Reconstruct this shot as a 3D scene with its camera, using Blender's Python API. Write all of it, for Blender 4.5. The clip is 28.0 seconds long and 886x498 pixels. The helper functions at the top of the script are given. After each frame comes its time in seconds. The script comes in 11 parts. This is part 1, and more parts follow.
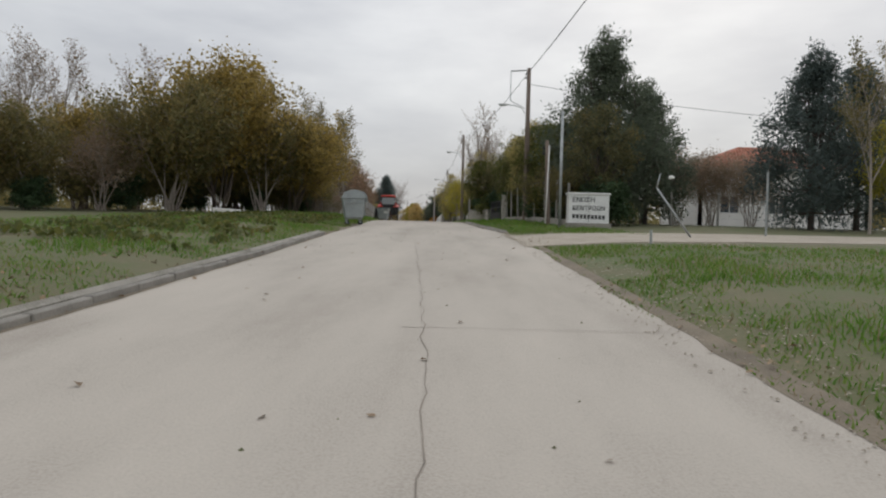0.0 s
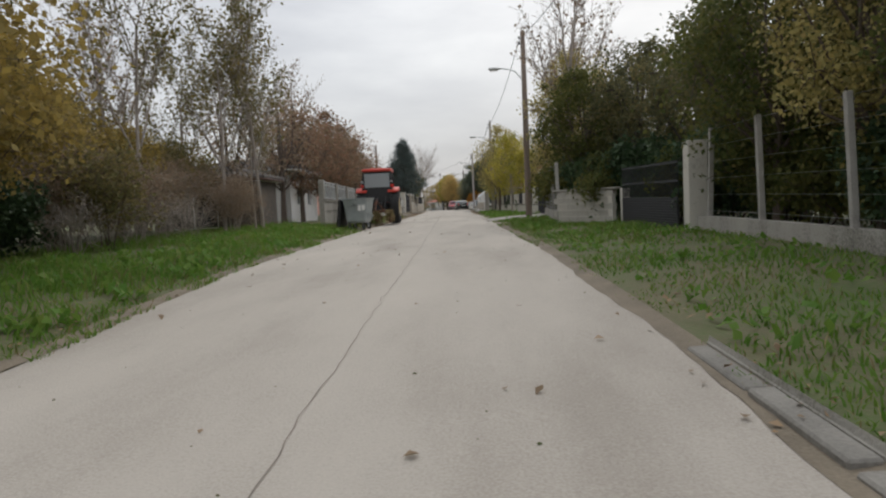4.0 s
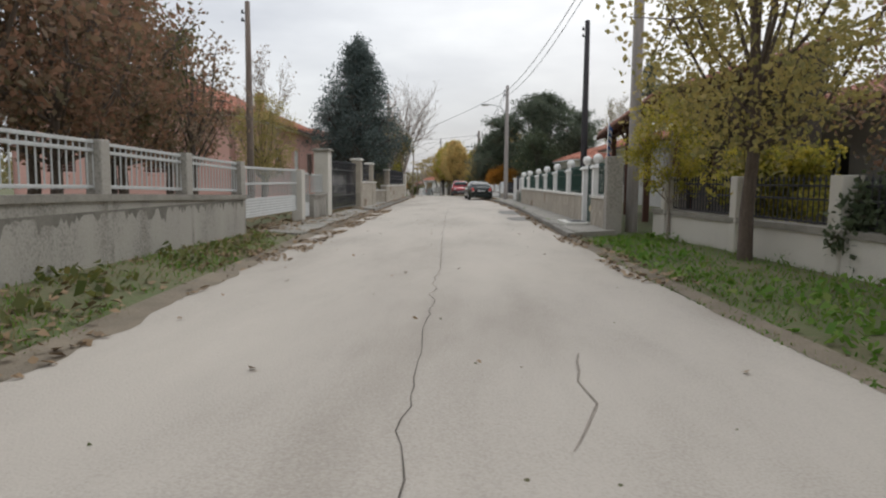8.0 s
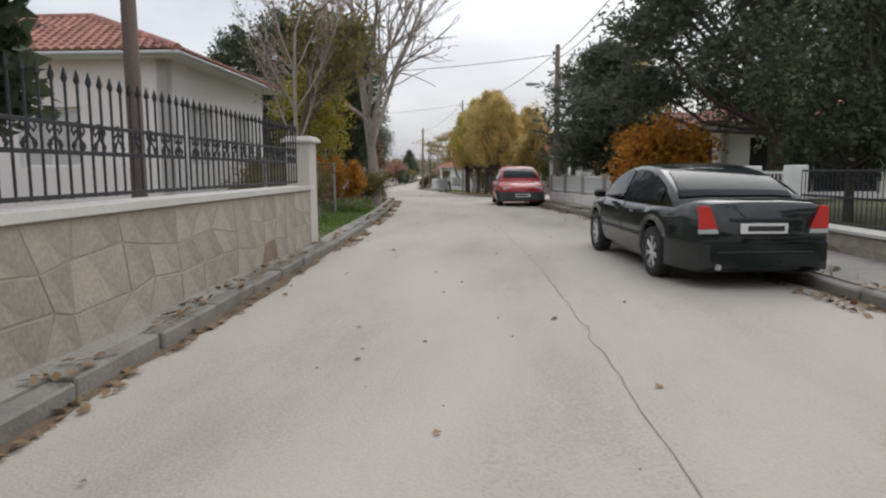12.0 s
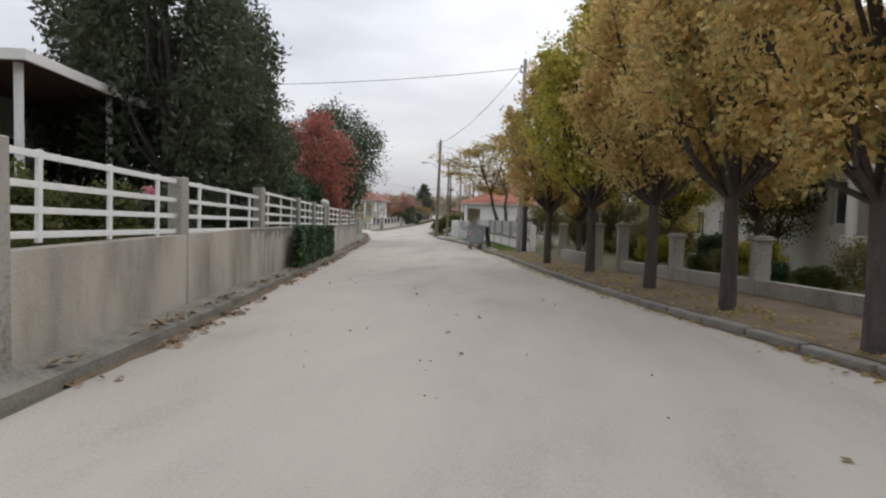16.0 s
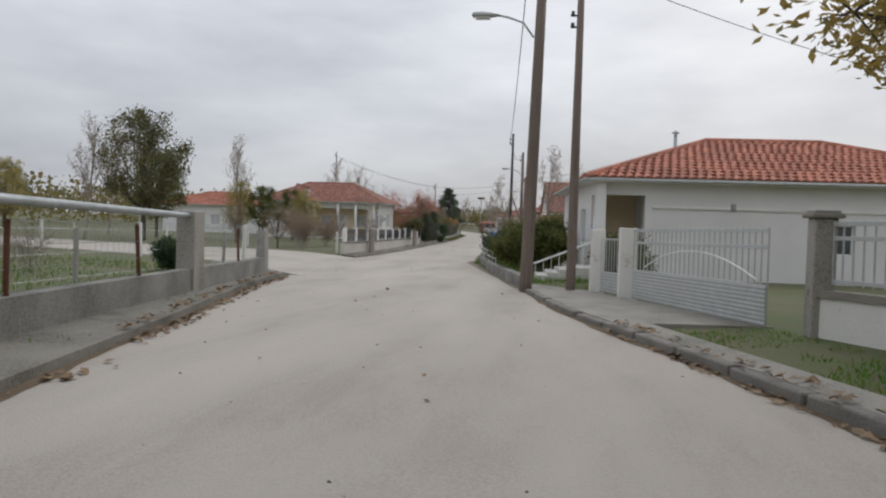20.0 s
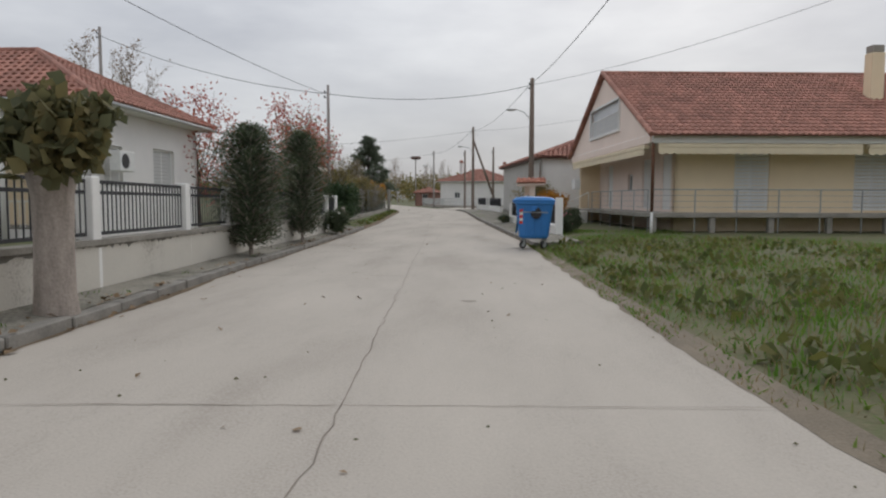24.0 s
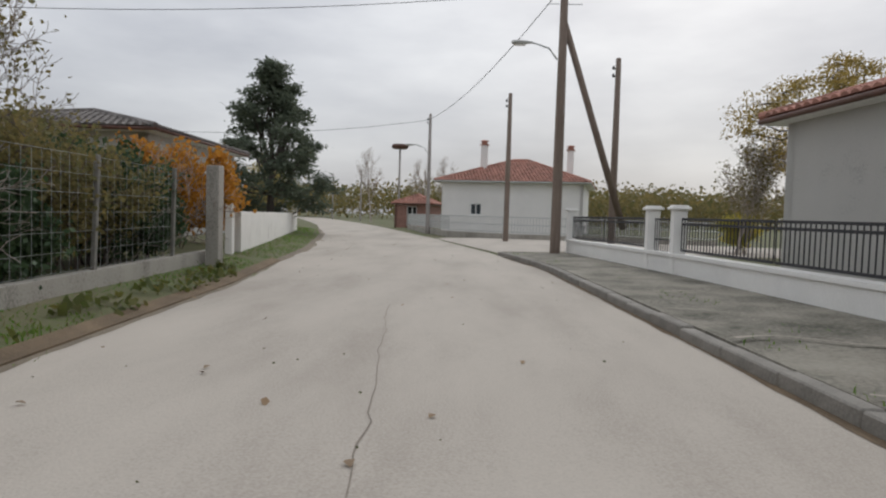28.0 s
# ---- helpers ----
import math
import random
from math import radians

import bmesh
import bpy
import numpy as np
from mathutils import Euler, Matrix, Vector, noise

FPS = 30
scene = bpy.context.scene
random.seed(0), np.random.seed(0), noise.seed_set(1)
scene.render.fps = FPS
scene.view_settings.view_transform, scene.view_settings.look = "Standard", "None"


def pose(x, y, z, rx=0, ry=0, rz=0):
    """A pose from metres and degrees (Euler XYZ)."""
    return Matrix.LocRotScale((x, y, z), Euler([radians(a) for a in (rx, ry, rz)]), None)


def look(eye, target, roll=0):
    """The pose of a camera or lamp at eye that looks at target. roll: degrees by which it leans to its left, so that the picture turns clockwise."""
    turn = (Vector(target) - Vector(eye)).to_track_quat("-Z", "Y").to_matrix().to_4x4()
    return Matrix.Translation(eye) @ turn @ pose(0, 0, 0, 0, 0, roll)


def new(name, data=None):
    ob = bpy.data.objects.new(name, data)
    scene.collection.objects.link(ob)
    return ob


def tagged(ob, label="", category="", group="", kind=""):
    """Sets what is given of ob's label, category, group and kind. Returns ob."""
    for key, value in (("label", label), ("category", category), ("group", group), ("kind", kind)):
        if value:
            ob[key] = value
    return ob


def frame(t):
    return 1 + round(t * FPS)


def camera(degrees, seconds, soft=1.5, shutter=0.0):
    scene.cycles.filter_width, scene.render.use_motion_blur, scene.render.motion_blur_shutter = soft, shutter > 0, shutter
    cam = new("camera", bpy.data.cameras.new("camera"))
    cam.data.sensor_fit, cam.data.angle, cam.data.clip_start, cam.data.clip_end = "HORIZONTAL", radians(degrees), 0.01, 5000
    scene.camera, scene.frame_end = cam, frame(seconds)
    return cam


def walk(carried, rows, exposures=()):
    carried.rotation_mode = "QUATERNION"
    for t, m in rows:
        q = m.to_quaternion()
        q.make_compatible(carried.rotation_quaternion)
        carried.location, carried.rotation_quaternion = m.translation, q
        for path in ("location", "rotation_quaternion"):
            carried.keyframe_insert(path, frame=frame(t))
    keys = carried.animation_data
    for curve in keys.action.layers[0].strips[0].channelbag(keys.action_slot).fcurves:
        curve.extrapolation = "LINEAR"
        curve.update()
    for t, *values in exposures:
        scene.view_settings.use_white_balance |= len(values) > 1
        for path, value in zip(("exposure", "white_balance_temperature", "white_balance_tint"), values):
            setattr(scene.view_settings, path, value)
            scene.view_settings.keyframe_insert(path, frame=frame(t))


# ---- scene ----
cam = camera(67.19, 28.0, soft=2.2)
PATH = [
    (0.0, pose(-0.00, 0.00, 1.25, 88.63, -1.47, 0.89)),
    (0.5, pose(-0.04, 3.85, 1.46, 88.89, -1.42, 1.24)),
    (1.0, pose(0.00, 7.67, 1.69, 88.40, -0.83, 1.44)),
    (1.5, pose(0.11, 11.58, 1.91, 87.22, 1.83, 2.71)),
    (2.0, pose(0.13, 15.66, 2.14, 86.45, 2.73, 2.59)),
    (2.5, pose(0.00, 19.65, 2.35, 85.05, 2.37, 1.82)),
    (4.5, pose(-1.11, 38.06, 3.13, 86.22, 2.65, 4.97)),
    (5.0, pose(-1.43, 43.27, 3.21, 85.37, 2.02, 4.22)),
    (5.5, pose(-1.76, 48.43, 3.36, 83.88, 0.49, 3.83)),
    (6.0, pose(-2.24, 53.88, 3.31, 84.12, 0.83, 5.27)),
    (6.5, pose(-2.70, 59.54, 3.32, 83.32, 1.10, 5.10)),
    (7.0, pose(-3.15, 65.24, 3.29, 83.25, 0.55, 4.40)),
    (7.5, pose(-3.66, 70.87, 3.28, 82.17, -0.42, 5.81)),
    (8.0, pose(-4.18, 76.11, 3.26, 84.12, -0.44, 4.43)),
    (8.5, pose(-4.71, 81.15, 3.25, 84.31, -0.12, 3.73)),
    (9.0, pose(-5.10, 85.96, 3.26, 83.47, -0.22, 4.47)),
    (9.5, pose(-5.57, 91.13, 3.28, 83.67, -1.08, 4.54)),
    (10.0, pose(-6.01, 96.25, 3.27, 84.25, -0.48, 5.85)),
    (10.5, pose(-6.45, 101.33, 3.25, 84.43, -1.28, 6.77)),
    (11.0, pose(-6.91, 106.16, 3.20, 83.88, -0.81, 6.15)),
    (11.5, pose(-7.31, 110.65, 3.20, 84.30, -1.35, 6.36)),
    (12.0, pose(-7.59, 114.61, 3.19, 83.04, 0.37, 6.07)),
    (12.5, pose(-7.95, 118.68, 3.20, 83.29, 0.03, 6.09)),
    (14.5, pose(-10.26, 134.51, 3.09, 83.43, -1.72, 3.90)),
    (15.0, pose(-10.66, 139.47, 3.07, 83.29, -1.04, 5.15)),
    (15.5, pose(-11.19, 144.10, 3.01, 85.73, -1.06, 5.36)),
    (16.0, pose(-12.03, 148.71, 2.80, 86.41, -1.65, 7.57)),
    (16.5, pose(-12.95, 153.66, 2.68, 86.50, -1.59, 8.69)),
    (17.0, pose(-13.92, 158.91, 2.53, 86.10, -1.50, 8.79)),
    (17.5, pose(-14.86, 164.19, 2.36, 85.64, -2.41, 8.81)),
    (18.0, pose(-15.77, 169.49, 2.22, 85.15, -2.97, 8.34)),
    (18.5, pose(-16.63, 174.66, 2.05, 86.21, -1.61, 8.85)),
    (19.0, pose(-17.50, 179.73, 1.91, 86.62, -1.05, 9.51)),
    (19.5, pose(-18.40, 184.61, 1.83, 86.31, -0.25, 9.50)),
    (20.0, pose(-19.50, 189.66, 1.74, 87.80, -1.74, 9.27)),
    (20.5, pose(-20.48, 194.93, 1.66, 86.80, 0.30, 9.36)),
    (22.5, pose(-25.08, 216.29, 1.25, 88.73, -0.55, 4.80)),
    (23.0, pose(-25.46, 222.48, 1.13, 88.28, 0.86, 3.85)),
    (23.5, pose(-25.75, 229.09, 1.05, 87.66, -0.39, 2.62)),
    (24.0, pose(-26.10, 235.57, 0.99, 85.70, -0.16, 2.89)),
    (24.5, pose(-26.43, 241.83, 0.95, 86.32, 0.44, 2.77)),
    (25.0, pose(-26.74, 247.67, 0.95, 87.13, 0.11, 2.06)),
    (25.5, pose(-27.01, 253.58, 0.89, 87.25, 0.53, 1.40)),
    (26.0, pose(-27.30, 259.37, 0.82, 87.13, 0.76, 0.79)),
    (26.5, pose(-27.72, 265.48, 0.90, 87.03, -0.03, 0.69)),
    (27.0, pose(-28.25, 271.62, 0.87, 86.57, -1.01, 2.10)),
    (27.5, pose(-28.73, 277.75, 0.94, 87.22, -0.75, 2.11)),
    (28.0, pose(-29.05, 283.31, 0.98, 87.16, -1.73, 2.52)),
]
walk(cam, PATH, [(0, -0.05, 6400, 8), (4, 0.14, 6400, 8), (7, 0.25, 6350, 8), (8, 0.28, 6330, 8), (9, 0.06, 6300, 8), (10, 0.22, 6280, 9), (12, 0.36, 6250, 9), (16, 0.3, 6250, 9), (18, 0.2, 6220, 9), (20, -0.02, 6200, 9), (24, -0.08, 6300, 9), (26, 0.05, 6320, 9), (28, -0.02, 6320, 9)])
# ---- light ----
world = bpy.data.worlds.new("world")
scene.world = world
world.use_nodes = True
wn, wl = world.node_tree.nodes, world.node_tree.links
wbg = wn["Background"]
sky = wn.new("ShaderNodeTexSky")
sky.sky_type, sky.sun_disc = "NISHITA", False
sky.sun_elevation, sky.sun_rotation, sky.air_density, sky.dust_density = radians(38), radians(20), 1.0, 3.0
wtc = wn.new("ShaderNodeTexCoord")
wmap = wn.new("ShaderNodeMapping")
wmap.inputs["Scale"].default_value = (1.0, 1.0, 3.2)
wnoise = wn.new("ShaderNodeTexNoise")
wnoise.inputs["Scale"].default_value, wnoise.inputs["Detail"].default_value, wnoise.inputs["Roughness"].default_value = 2.3, 7.0, 0.52
wramp = wn.new("ShaderNodeValToRGB")
wramp.color_ramp.elements[0].position, wramp.color_ramp.elements[0].color = 0.30, (4.6, 4.65, 5.0, 1)
wramp.color_ramp.elements[1].position, wramp.color_ramp.elements[1].color = 0.70, (8.0, 7.95, 8.0, 1)
wsep = wn.new("ShaderNodeSeparateXYZ")
wup = wn.new("ShaderNodeMapRange")
wup.inputs["From Min"].default_value, wup.inputs["From Max"].default_value = -0.05, 0.75
wup.inputs["To Min"].default_value, wup.inputs["To Max"].default_value = 0.80, 1.55
wmul = wn.new("ShaderNodeVectorMath")
wmul.operation = "SCALE"
wmix = wn.new("ShaderNodeMix")
wmix.data_type = "RGBA"
wmix.inputs["Factor"].default_value = 0.88
wl.new(wtc.outputs["Generated"], wmap.inputs["Vector"])
wl.new(wmap.outputs["Vector"], wnoise.inputs["Vector"])
wl.new(wnoise.outputs["Fac"], wramp.inputs["Fac"])
wl.new(wtc.outputs["Generated"], wsep.inputs[0])
wl.new(wsep.outputs["Z"], wup.inputs["Value"])
wl.new(wramp.outputs["Color"], wmul.inputs[0])
wl.new(wup.outputs["Result"], wmul.inputs["Scale"])
wl.new(sky.outputs["Color"], wmix.inputs["A"])
wl.new(wmul.outputs["Vector"], wmix.inputs["B"])
wl.new(wmix.outputs["Result"], wbg.inputs["Color"])
wbg.inputs["Strength"].default_value = 0.1
sun_data = bpy.data.lights.new("sun", "SUN")
sun_data.energy, sun_data.angle, sun_data.color = 0.7, radians(40), (1.0, 0.97, 0.92)
sun = new("sun", sun_data)
sun.matrix_world = look((0, 0, 80), (-14, -38, 46))

# ---- ground line, road edges ----
PY = [-20, 0, 20, 40, 60, 80, 100, 120, 140, 160, 180, 200, 220, 240, 260, 280, 300, 320, 340, 360]
PZ = [-1.1, 0.0, 1.13, 1.98, 2.09, 2.0, 2.0, 1.94, 1.83, 1.24, 0.66, 0.33, -0.09, -0.28, -0.4, -0.3, -0.2, -0.26, -0.22, -0.12]
EL = [(-60, -3.9), (0, -3.9), (13, -3.7), (27, -4.05), (39, -4.75), (44, -5.3), (54, -5.8), (62, -6.2), (70.5, -6.75), (80, -7.3),
      (90, -8.25), (99, -8.7), (109, -9.4), (118, -9.95), (125, -10.45), (133, -11.25), (140, -12.2), (144.5, -13.0), (151.5, -15.0),
      (155, -15.6), (163, -17.2), (173, -19.1), (181, -20.7), (191, -22.6), (197, -24.1), (203, -25.8), (207, -26.6), (216, -28.2),
      (221.3, -29.05), (233, -29.45), (240, -29.9), (247, -30.4), (255, -30.75), (264, -31.1), (272, -31.4), (283, -32.2),
      (294, -32.9), (305, -34.4), (320, -37.3), (345, -43.5), (420, -66)]
ER = [(-60, 2.4), (0, 2.4), (9, 2.2), (18, 2.1), (24, 1.8), (30, 1.1), (36, 0.65), (47, 0.1), (57, -0.6), (70, -1.15), (80, -1.75),
      (90, -2.5), (98, -2.85), (105, -3.1), (112, -3.6), (122, -4.5), (132, -5.6), (138, -6.6), (144, -7.3), (150, -7.6), (155, -8.8),
      (161, -10.3), (167, -11.5), (175, -12.8), (181, -14.0), (188, -15.3), (194, -17.2), (201, -19.3), (211, -21.2), (220, -23.1),
      (228, -23.6), (236, -24.1), (246, -24.35), (256, -24.5), (266, -25.2), (277, -26.0), (289, -26.7), (299, -27.3), (305, -28.3),
      (320, -31.2), (345, -37.5), (420, -60)]


def P(y):
    """Height of the road at y."""
    return float(sum(np.interp(y + d, PY, PZ) for d in (-6, -3, 0, 3, 6)) / 5)


def lerp(table, y):
    return float(np.interp(y, [p[0] for p in table], [p[1] for p in table]))


def xl(y):
    return lerp(EL, y)


def xr(y):
    return lerp(ER, y)


# ---- small mesh kit ----
class Kit:
    """Collects vertices and faces for one mesh."""

    def __init__(self):
        self.v, self.f = [], []

    def add(self, vs, fs):
        k = len(self.v)
        self.v += [tuple(p) for p in vs]
        self.f += [tuple(i + k for i in q) for q in fs]
        return self

    def box(self, c, s, b=0.0, rz=0.0, m=None):
        x, y, z = (q / 2 for q in s)
        if b <= 0:
            vs = [(i * x, j * y, k * z) for k in (-1, 1) for j in (-1, 1) for i in (-1, 1)]
            fs = [(0, 2, 3, 1), (4, 5, 7, 6), (0, 1, 5, 4), (2, 6, 7, 3), (0, 4, 6, 2), (1, 3, 7, 5)]
        else:
            b = min(b, 0.49 * min(s))
            bm = bmesh.new()
            bmesh.ops.create_cube(bm, size=1.0, matrix=Matrix.Diagonal((s[0], s[1], s[2], 1)))
            bmesh.ops.bevel(bm, geom=bm.edges[:], offset=b, segments=1, affect="EDGES")
            bm.verts.index_update()
            vs = [v.co[:] for v in bm.verts]
            fs = [[v.index for v in f.verts] for f in bm.faces]
            bm.free()
        t = m if m is not None else Matrix.Translation(c) @ Matrix.Rotation(rz, 4, "Z")
        return self.add([t @ Vector(v) for v in vs], fs)

    def tube(self, a, b, r0, r1=None, n=8, cap=True):
        a, b = Vector(a), Vector(b)
        r1 = r0 if r1 is None else r1
        w = (b - a).normalized()
        u = w.orthogonal().normalized()
        t = w.cross(u)
        vs = [p + (u * math.cos(2 * math.pi * i / n) + t * math.sin(2 * math.pi * i / n)) * r for p, r in ((a, r0), (b, r1)) for i in range(n)]
        fs = [(i, (i + 1) % n, n + (i + 1) % n, n + i) for i in range(n)]
        if cap:
            fs += [tuple(range(n - 1, -1, -1)), tuple(range(n, 2 * n))]
        return self.add(vs, fs)

    def path(self, pts, r, n=8):
        """One bent round bar through pts."""
        pts = [Vector(p) for p in pts]
        vs = []
        ref = None
        for i, p in enumerate(pts):
            w = (pts[min(i + 1, len(pts) - 1)] - pts[max(i - 1, 0)]).normalized()
            u = w.orthogonal().normalized() if ref is None else (ref - w * ref.dot(w)).normalized()
            ref = u
            t = w.cross(u)
            vs += [p + (u * math.cos(2 * math.pi * k / n) + t * math.sin(2 * math.pi * k / n)) * r for k in range(n)]
        m = len(pts)
        fs = [(j * n + k, j * n + (k + 1) % n, (j + 1) * n + (k + 1) % n, (j + 1) * n + k) for j in range(m - 1) for k in range(n)]
        return self.add(vs, fs + [tuple(range(n - 1, -1, -1)), tuple(range((m - 1) * n, m * n))])

    def lathe(self, prof, n=20, c=(0, 0, 0), axis="Z"):
        vs = []
        for r, h in prof:
            for i in range(n):
                a = 2 * math.pi * i / n
                p = (r * math.cos(a), r * math.sin(a), h)
                p = p if axis == "Z" else (h, p[0], p[1]) if axis == "X" else (p[0], h, p[1])
                vs.append((p[0] + c[0], p[1] + c[1], p[2] + c[2]))
        fs = [(j * n + i, j * n + (i + 1) % n, (j + 1) * n + (i + 1) % n, (j + 1) * n + i) for j in range(len(prof) - 1) for i in range(n)]
        return self.add(vs, fs)

    def prism(self, poly, lo, hi, axis="Z", m=None):
        """poly of two coordinates, swept along axis from lo to hi."""
        n = len(poly)
        if axis == "Z":
            vs = [(x, y, h) for h in (lo, hi) for x, y in poly]
        elif axis == "X":
            vs = [(h, x, y) for h in (lo, hi) for x, y in poly]
        else:
            vs = [(x, h, y) for h in (lo, hi) for x, y in poly]
        if m is not None:
            vs = [m @ Vector(v) for v in vs]
        return self.add(vs, [tuple(range(n - 1, -1, -1)), tuple(range(n, 2 * n))] + [(i, (i + 1) % n, n + (i + 1) % n, n + i) for i in range(n)])

    def mesh(self, name, material=None, smooth=False):
        me = bpy.data.meshes.new(name)
        me.from_pydata(self.v, [], self.f)
        if material:
            me.materials.append(material)
        if smooth:
            me.polygons.foreach_set("use_smooth", [True] * len(me.polygons))
        return me


def link(name, me, parent=None, label="", m=None):
    ob = new(name, me)
    if parent is not None:
        ob.parent = parent
    if m is not None:
        ob.matrix_basis = m
    if label:
        ob["label"] = label
    return ob


def part(name, kit, material, parent, label="", smooth=False, m=None):
    return link(name, kit.mesh(name, material, smooth), parent, label, m)


def thing(name, label, category, m=None, group="", kind=""):
    ob = new(name)
    ob.empty_display_size = 0.2
    if m is not None:
        ob.matrix_basis = m
    return tagged(ob, label, category, group, kind)


def solid(name, kit, material, label, category, kind="structure", smooth=False, group="", m=None):
    ob = new(name, kit.mesh(name, material, smooth))
    if m is not None:
        ob.matrix_basis = m
    return tagged(ob, label, category, group, kind)


# ---- materials ----
def mat(name, col, rough=0.8, var=0.25, scale=1.5, fine=40.0, bump=0.15, metal=0.0, spec=0.5, island=0.0, stretch=(1, 1, 1), rand=0.0, tint=None, tfac=0.5, trans=0.0):
    m = bpy.data.materials.new(name)
    m.use_nodes = True
    nt = m.node_tree
    n, l = nt.nodes, nt.links
    bs = n["Principled BSDF"]
    bs.inputs["Roughness"].default_value, bs.inputs["Metallic"].default_value = rough, metal
    bs.inputs["Specular IOR Level"].default_value = spec
    tc = n.new("ShaderNodeTexCoord")
    mp = n.new("ShaderNodeMapping")
    mp.inputs["Scale"].default_value = stretch
    l.new(tc.outputs["Object"], mp.inputs["Vector"])
    a = n.new("ShaderNodeTexNoise")
    a.inputs["Scale"].default_value, a.inputs["Detail"].default_value, a.inputs["Roughness"].default_value = scale, 6, 0.6
    b = n.new("ShaderNodeTexNoise")
    b.inputs["Scale"].default_value, b.inputs["Detail"].default_value = fine, 4
    l.new(mp.outputs["Vector"], a.inputs["Vector"])
    l.new(tc.outputs["Object"], b.inputs["Vector"])
    add = n.new("ShaderNodeMath")
    add.operation = "MULTIPLY_ADD"
    add.inputs[1].default_value = 0.65
    l.new(a.outputs["Fac"], add.inputs[0])
    sc = n.new("ShaderNodeMath")
    sc.operation = "MULTIPLY"
    sc.inputs[1].default_value = 0.35
    l.new(b.outputs["Fac"], sc.inputs[0])
    l.new(sc.outputs[0], add.inputs[2])
    rp = n.new("ShaderNodeValToRGB")
    rp.color_ramp.elements[0].position, rp.color_ramp.elements[1].position = 0.33, 0.67
    lo = tint if tint else tuple(c * (1 - var) for c in col)
    hi = tuple(min(1.0, c * (1 + var * 0.6)) for c in col)
    rp.color_ramp.elements[0].color, rp.color_ramp.elements[1].color = (*lo, 1), (*hi, 1)
    if tint:
        e = rp.color_ramp.elements.new(tfac)
        e.color = (*col, 1)
    l.new(add.outputs[0], rp.inputs["Fac"])
    out = rp.outputs["Color"]
    if island or rand:
        g = n.new("ShaderNodeNewGeometry") if island else n.new("ShaderNodeObjectInfo")
        mr = n.new("ShaderNodeMapRange")
        k = island or rand
        mr.inputs["To Min"].default_value, mr.inputs["To Max"].default_value = 1 - k, 1 + k * 0.7
        l.new(g.outputs["Random Per Island" if island else "Random"], mr.inputs["Value"])
        vm = n.new("ShaderNodeVectorMath")
        vm.operation = "SCALE"
        l.new(out, vm.inputs[0])
        l.new(mr.outputs["Result"], vm.inputs["Scale"])
        out = vm.outputs["Vector"]
    l.new(out, bs.inputs["Base Color"])
    if bump:
        bp = n.new("ShaderNodeBump")
        bp.inputs["Strength"].default_value, bp.inputs["Distance"].default_value = bump, 0.02
        l.new(b.outputs["Fac"], bp.inputs["Height"])
        l.new(bp.outputs["Normal"], bs.inputs["Normal"])
    return m


def leafmat(name, cols, trans=0.35, rough=0.65):
    """Leaves whose colour is drawn leaf by leaf from cols."""
    m = bpy.data.materials.new(name)
    m.use_nodes = True
    nt = m.node_tree
    n, l = nt.nodes, nt.links
    bs = n["Principled BSDF"]
    bs.inputs["Roughness"].default_value = rough
    bs.inputs["Specular IOR Level"].default_value = 0.25
    g = n.new("ShaderNodeNewGeometry")
    rp = n.new("ShaderNodeValToRGB")
    el = rp.color_ramp.elements
    while len(el) < len(cols):
        el.new(0.5)
    for i, c in enumerate(cols):
        el[i].position, el[i].color = i / max(1, len(cols) - 1), (*c, 1)
    ns = n.new("ShaderNodeTexNoise")
    ns.inputs["Scale"].default_value, ns.inputs["Detail"].default_value = 0.9, 2
    tc = n.new("ShaderNodeTexCoord")
    l.new(tc.outputs["Object"], ns.inputs["Vector"])
    mx = n.new("ShaderNodeMath")
    mx.operation = "MULTIPLY_ADD"
    mx.inputs[1].default_value, mx.inputs[2].default_value = 0.55, -0.02
    l.new(g.outputs["Random Per Island"], mx.inputs[0])
    ad = n.new("ShaderNodeMath")
    ad.operation = "MULTIPLY_ADD"
    ad.inputs[1].default_value = 0.9
    l.new(ns.outputs["Fac"], ad.inputs[0])
    sub = n.new("ShaderNodeMath")
    sub.operation = "SUBTRACT"
    sub.inputs[1].default_value = 0.22
    l.new(mx.outputs[0], sub.inputs[0])
    l.new(sub.outputs[0], ad.inputs[2])
    l.new(ad.outputs[0], rp.inputs["Fac"])
    l.new(rp.outputs["Color"], bs.inputs["Base Color"])
    tr = n.new("ShaderNodeBsdfTranslucent")
    l.new(rp.outputs["Color"], tr.inputs["Color"])
    ms = n.new("ShaderNodeMixShader")
    ms.inputs["Fac"].default_value = trans
    l.new(bs.outputs["BSDF"], ms.inputs[1])
    l.new(tr.outputs["BSDF"], ms.inputs[2])
    l.new(ms.outputs["Shader"], n["Material Output"].inputs["Surface"])
    return m


def glassmat(name, col=(0.05, 0.06, 0.07), rough=0.06):
    m = bpy.data.materials.new(name)
    m.use_nodes = True
    bs = m.node_tree.nodes["Principled BSDF"]
    bs.inputs["Base Color"].default_value = (*col, 1)
    bs.inputs["Roughness"].default_value = rough
    bs.inputs["Specular IOR Level"].default_value = 0.7
    return m


